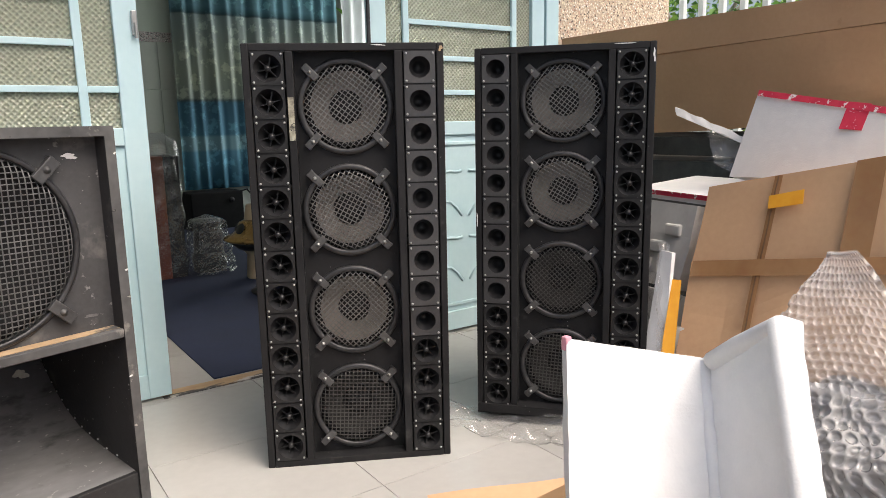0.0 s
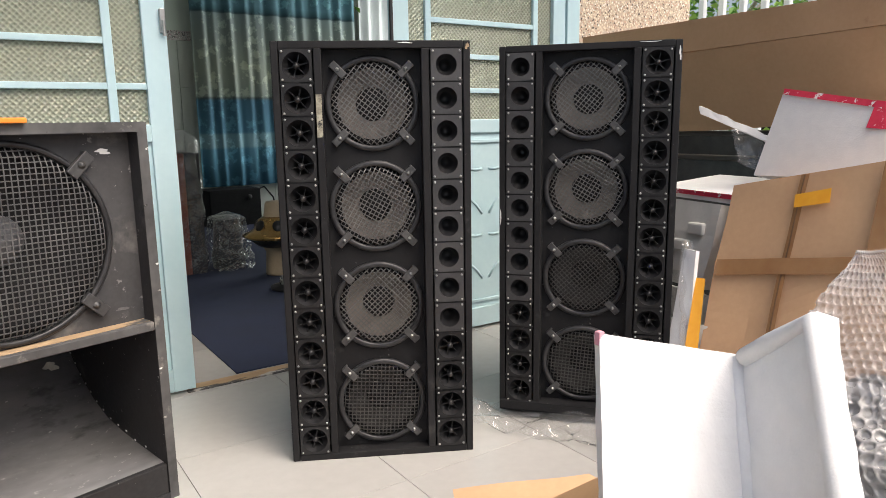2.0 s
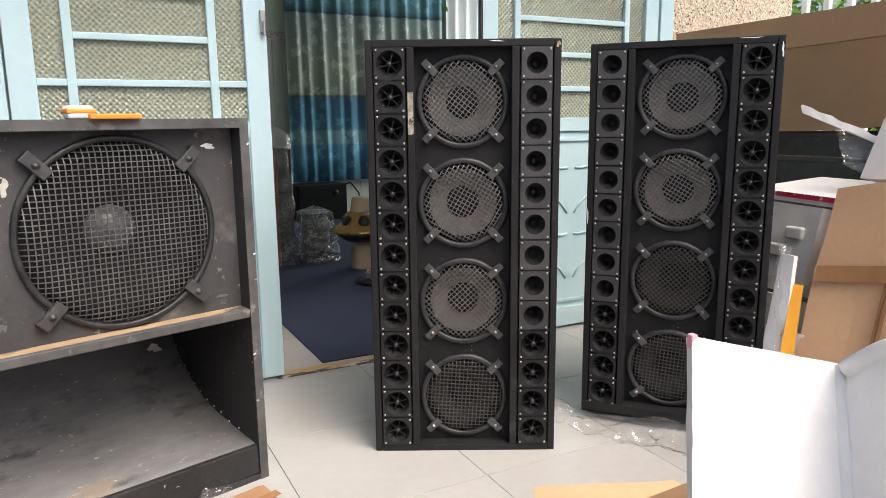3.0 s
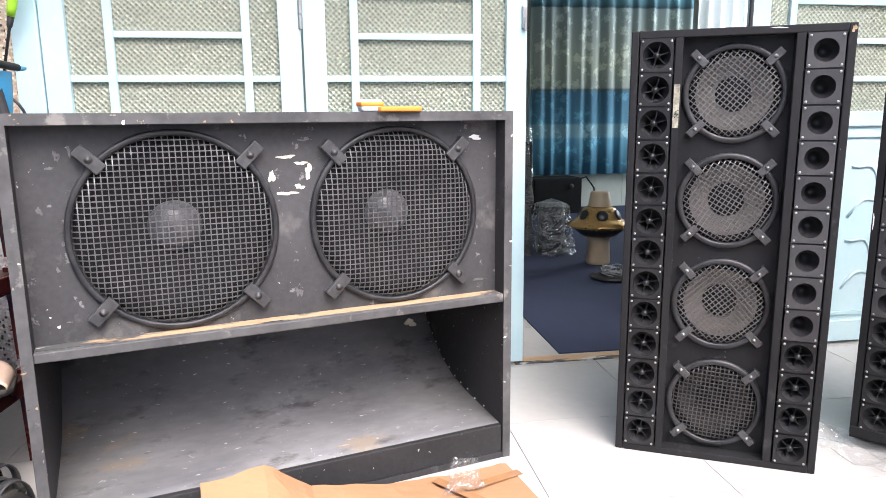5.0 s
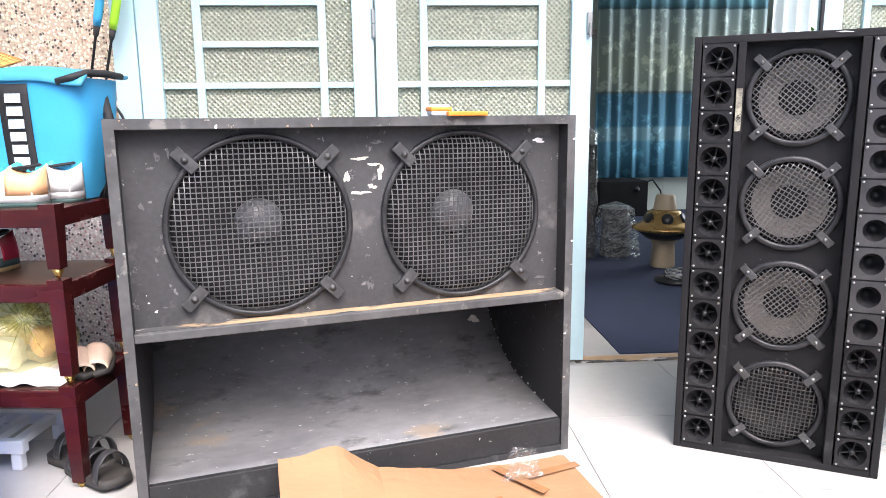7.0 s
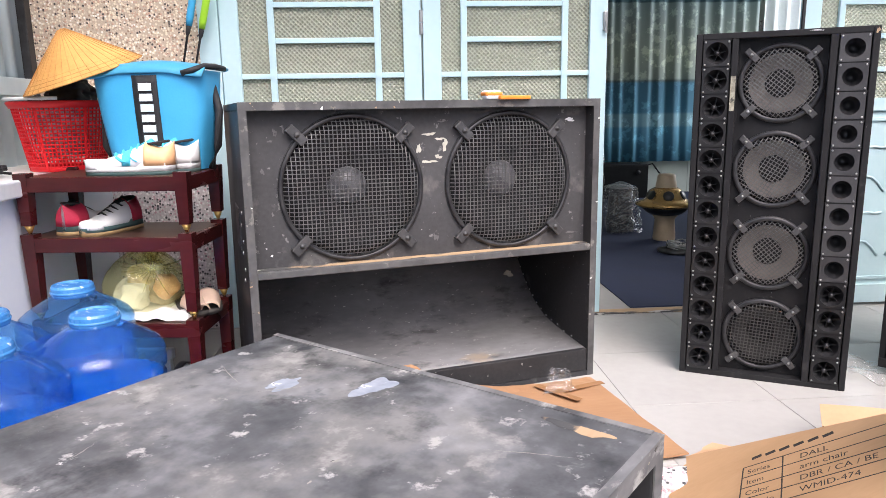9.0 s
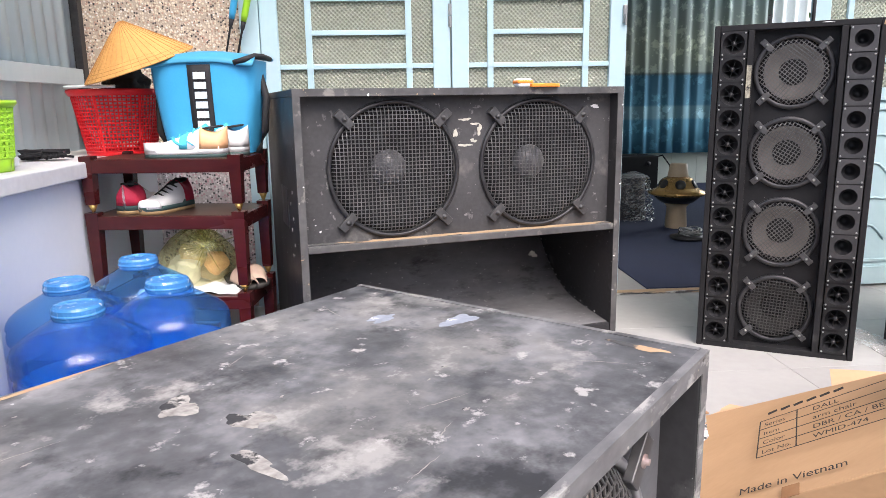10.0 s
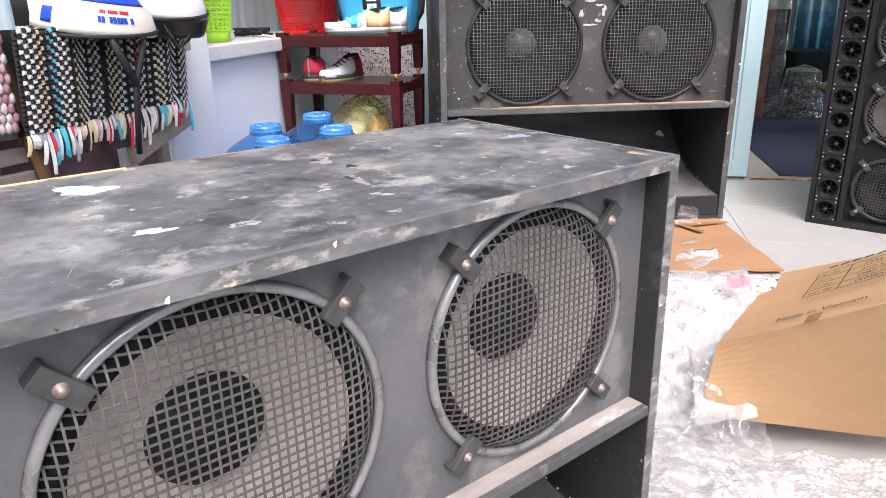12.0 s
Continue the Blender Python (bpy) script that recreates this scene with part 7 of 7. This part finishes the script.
sheet(b, lambda u, v: (3.12 + 0.55 * u, 4.48 + 0.03 * math.sin(2 * math.pi * 4 * u), 0.36 + 2.2 * v), 60, 4, 0.002)
tagged(part("sheer_curtain", b, M["white"], None, smooth=True), "white sheer curtain beside the banded one", "curtain")
cab = thing("wrapped_loudspeaker", pose(0.435, 2.05, 0, 0, 0, 8), "brown wooden loudspeaker wrapped in clear film", "loudspeaker")
part("body", box(B(), 0, 0.12, 0, 0.25, 0, 0.80, 0.006), M["redwood"], cab, "reddish brown wooden side")
part("front", box(B(), 0.12, 0.22, 0, 0.25, 0, 0.80, 0.006), M["blackclean"], cab, "dark front")


def wrap(w, d, h, amp, seed):
    def fn(u, v):
        a = 2 * math.pi * u
        c_, s_ = math.cos(a), math.sin(a)
        q = (abs(c_) ** 6 + abs(s_) ** 6) ** (-1 / 6)
        p = Vector((w / 2 * c_ * q, d / 2 * s_ * q, h * v))
        k = 1 + amp * noise.noise(p * 14 + Vector((seed, 0, 0)))
        top = 1 if v < 0.93 else 1 - (v - 0.93) * 8
        return (p.x * k * top, p.y * k * top, p.z)
    return sheet(B(), fn, 50, 30)


part("film", wrap(0.25, 0.28, 0.95, 0.14, 1), M["glintfilm"], cab, "loose clear film", at=pose(0.11, 0.125, 0), smooth=True)
dr = thing("wrapped_stand", pose(0.83, 2.18, 0), "tapered grey stand wrapped in crumpled clear film", "stand")
part("body", lathe(B(), [(0, 0), (0.105, 0), (0.115, 0.10), (0.10, 0.13), (0.088, 0.33), (0.092, 0.36), (0, 0.365)], 30), M["plastic_grey"], dr, smooth=True)


def loose_wrap(u, v):
    a = 2 * math.pi * u
    r = (0.165 - 0.055 * v) if v < 0.9 else 0.115 * (1 - (v - 0.9) * 9.5)
    p = Vector((math.cos(a), math.sin(a), 2.2 * v))
    r *= 1 + 0.16 * noise.noise(p * 3.1) + 0.13 * abs(noise.noise(p * 7.3))
    return (r * math.cos(a), r * math.sin(a), 0.395 * v)


part("film", sheet(B(), loose_wrap, 64, 34), M["glintfilm"], dr, "crumpled clear film", smooth=False)
uf = thing("saucer_lantern", pose(1.02, 1.75, 0), "gold saucer-shaped lantern on a beige pedestal", "lantern")
part("pedestal", lathe(B(), [(0, 0), (0.075, 0), (0.08, 0.02), (0.07, 0.16), (0.10, 0.20), (0, 0.205)], 32), M["beige"], uf, "beige pedestal", smooth=True)
part("underside", lathe(B(), [(0.08, 0.19), (0.12, 0.20), (0.185, 0.255), (0.06, 0.26)], 40), M["plastic_black"], uf, smooth=True)
part("saucer", lathe(B(), [(0.185, 0.252), (0.208, 0.262), (0.208, 0.276), (0.16, 0.298), (0.135, 0.315), (0.105, 0.375), (0.078, 0.39), (0, 0.392)], 48), M["gold"], uf, "gold lacquered saucer", smooth=True)
part("rim", lathe(B(), [(0.205, 0.262), (0.215, 0.269), (0.205, 0.276)], 48), M["gold"], uf, smooth=True)
for k in range(6):
    a = 2 * math.pi * k / 6 + 0.3
    b = lathe(B(), [(0, 0.006), (0.034, 0.006), (0.038, 0.0)], 20, pose(0.125 * math.cos(a), 0.125 * math.sin(a), 0.338, 0, 62, math.degrees(a)))
    part("porthole", b, M["plastic_black"], uf, "dark round porthole", smooth=True)
part("neck", lathe(B(), [(0.076, 0.388), (0.074, 0.40), (0.062, 0.475), (0.055, 0.485), (0, 0.486)], 30), M["beige"], uf, "beige top cylinder", smooth=True)
bb = thing("amplifier_box", pose(1.25, 4.05, 0, 0, 0, 6), "black equipment box on the carpet by the curtain", "box")
part("case", box(B(), 0, 0.52, 0, 0.32, 0.0, 0.36, 0.012), M["surround"], bb)
part("knob", lathe(B(), [(0, 0.02), (0.02, 0.02), (0.024, 0.0)], 16, pose(0.40, 0.0, 0.28, 90, 0, 0)), M["metal_black"], bb, smooth=True)
b = B()
tube(b, [(0.5, 0.1, 0.33), (0.60, 0.08, 0.36), (0.68, 0.06, 0.25), (0.70, 0.02, 0.05), (0.66, -0.1, 0.01)], 0.009, 8)
part("cable", b, M["plastic_black"], bb, "black cable", smooth=True)
cl = thing("cable_coil", pose(0.93, 1.30, 0.008), "coil of pale cable on a black reel", "cable")
part("reel", lathe(B(), [(0, 0), (0.12, 0.0), (0.125, 0.015), (0.05, 0.03), (0, 0.03)], 28), M["plastic_black"], cl, smooth=True)
for k in range(7):
    rnd = random.Random(k)
    part("loop", tube(B(), [((0.05 + 0.035 * rnd.random()) * math.cos(t_ * 0.42 + k) + 0.01, (0.05 + 0.03 * rnd.random()) * math.sin(t_ * 0.42 + k), 0.03 + 0.006 * k + 0.01 * math.sin(t_ + k)) for t_ in range(15)], 0.004, 6), M["screw"], cl, smooth=True)


# ---- beyond the porch ----
fence = tagged(new("steel_fence"), "pale painted steel bar fence at the yard's side", "fence")
fence.matrix_basis = pose(3.9, 0, 0)
for k in range(30):
    part("bar", box(B(), -0.02, 0.02, -3.0 + 0.16 * k - 0.02, -3.0 + 0.16 * k + 0.02, YARD, 2.4, 0.003), M["white"], fence)
for z in (0.1, 2.3):
    part("rail", box(B(), -0.06, -0.021, -3.1, 1.9, z, z + 0.04, 0.003), M["white"], fence)


def tree(m, seed, label):
    s = thing("tree", m, label, "tree", "garden trees")
    rnd = random.Random(seed)
    part("trunk", tube(B(), [(0, 0, 0), (0.03, 0.02, 0.8), (-0.02, 0.05, 1.6), (0.05, 0, 2.4)], 0.08, 10, 0.03), M["weathered"], s, smooth=True)
    for k in range(6):
        a = k * 1.1
        part("limb", tube(B(), [(0, 0.03, 1.2 + 0.15 * k), (0.4 * math.cos(a), 0.4 * math.sin(a), 1.6 + 0.16 * k), (0.8 * math.cos(a), 0.8 * math.sin(a), 1.9 + 0.18 * k)], 0.03, 6, 0.01), M["weathered"], s, smooth=True)
    verts, faces = [], []
    for k in range(2600):
        c = Vector((rnd.gauss(0, 0.62), rnd.gauss(0, 0.75), 2.0 + rnd.gauss(0, 0.55)))
        e = Euler((rnd.uniform(-1, 1), rnd.uniform(-1, 1), rnd.uniform(0, 6.3))).to_matrix()
        w, ln = rnd.uniform(0.02, 0.035), rnd.uniform(0.06, 0.11)
        o = len(verts)
        for p in ((0, 0, 0), (w, ln * 0.45, 0.012), (0, ln, -0.01), (-w, ln * 0.45, 0.012)):
            verts.append(tuple(c + e @ Vector(p)))
        faces += [(o, o + 1, o + 2), (o, o + 2, o + 3)]
    me = bpy.data.meshes.new("crown")
    me.from_pydata(verts, [], faces)
    me.materials.append(M["leaf"])
    part("crown", me, None, s, "light green leaves")
    return s


tree(pose(5.4, 1.6, YARD), 3, "leafy green tree beyond the steel fence")
tree(pose(6.0, -0.3, YARD), 8, "leafy green tree beyond the steel fence")
tree(pose(5.2, 3.2, YARD), 11, "leafy green tree beyond the steel fence")


# ---- floor tiles, last ----
TILE = 0.5
made = {}


def tiles(parent, x0, x1, y0, y1, ox, oy):
    i0, i1 = math.floor((x0 - ox) / TILE), math.ceil((x1 - ox) / TILE)
    j0, j1 = math.floor((y0 - oy) / TILE), math.ceil((y1 - oy) / TILE)
    for i in range(i0, i1):
        for j in range(j0, j1):
            a0, a1 = max(x0, ox + TILE * i + 0.001), min(x1, ox + TILE * (i + 1) - 0.001)
            c0, c1 = max(y0, oy + TILE * j + 0.001), min(y1, oy + TILE * (j + 1) - 0.001)
            if a1 - a0 < 0.01 or c1 - c0 < 0.01:
                continue
            key = (round(a1 - a0, 3), round(c1 - c0, 3))
            if key not in made:
                made[key] = mesh_of("tile", box(B(), 0, key[0], 0, key[1], -0.006, 0.0, 0.0008), M["tile"])
            part("tile", made[key], None, parent, at=pose(a0, c0, 0))


tiles(porch, -2.17, 3.4, EDGE + 0.1, -0.001, 0.31, -1.055)
tiles(room, -2.5, 2.73, 0.001, 4.6, 0.31, -1.055)
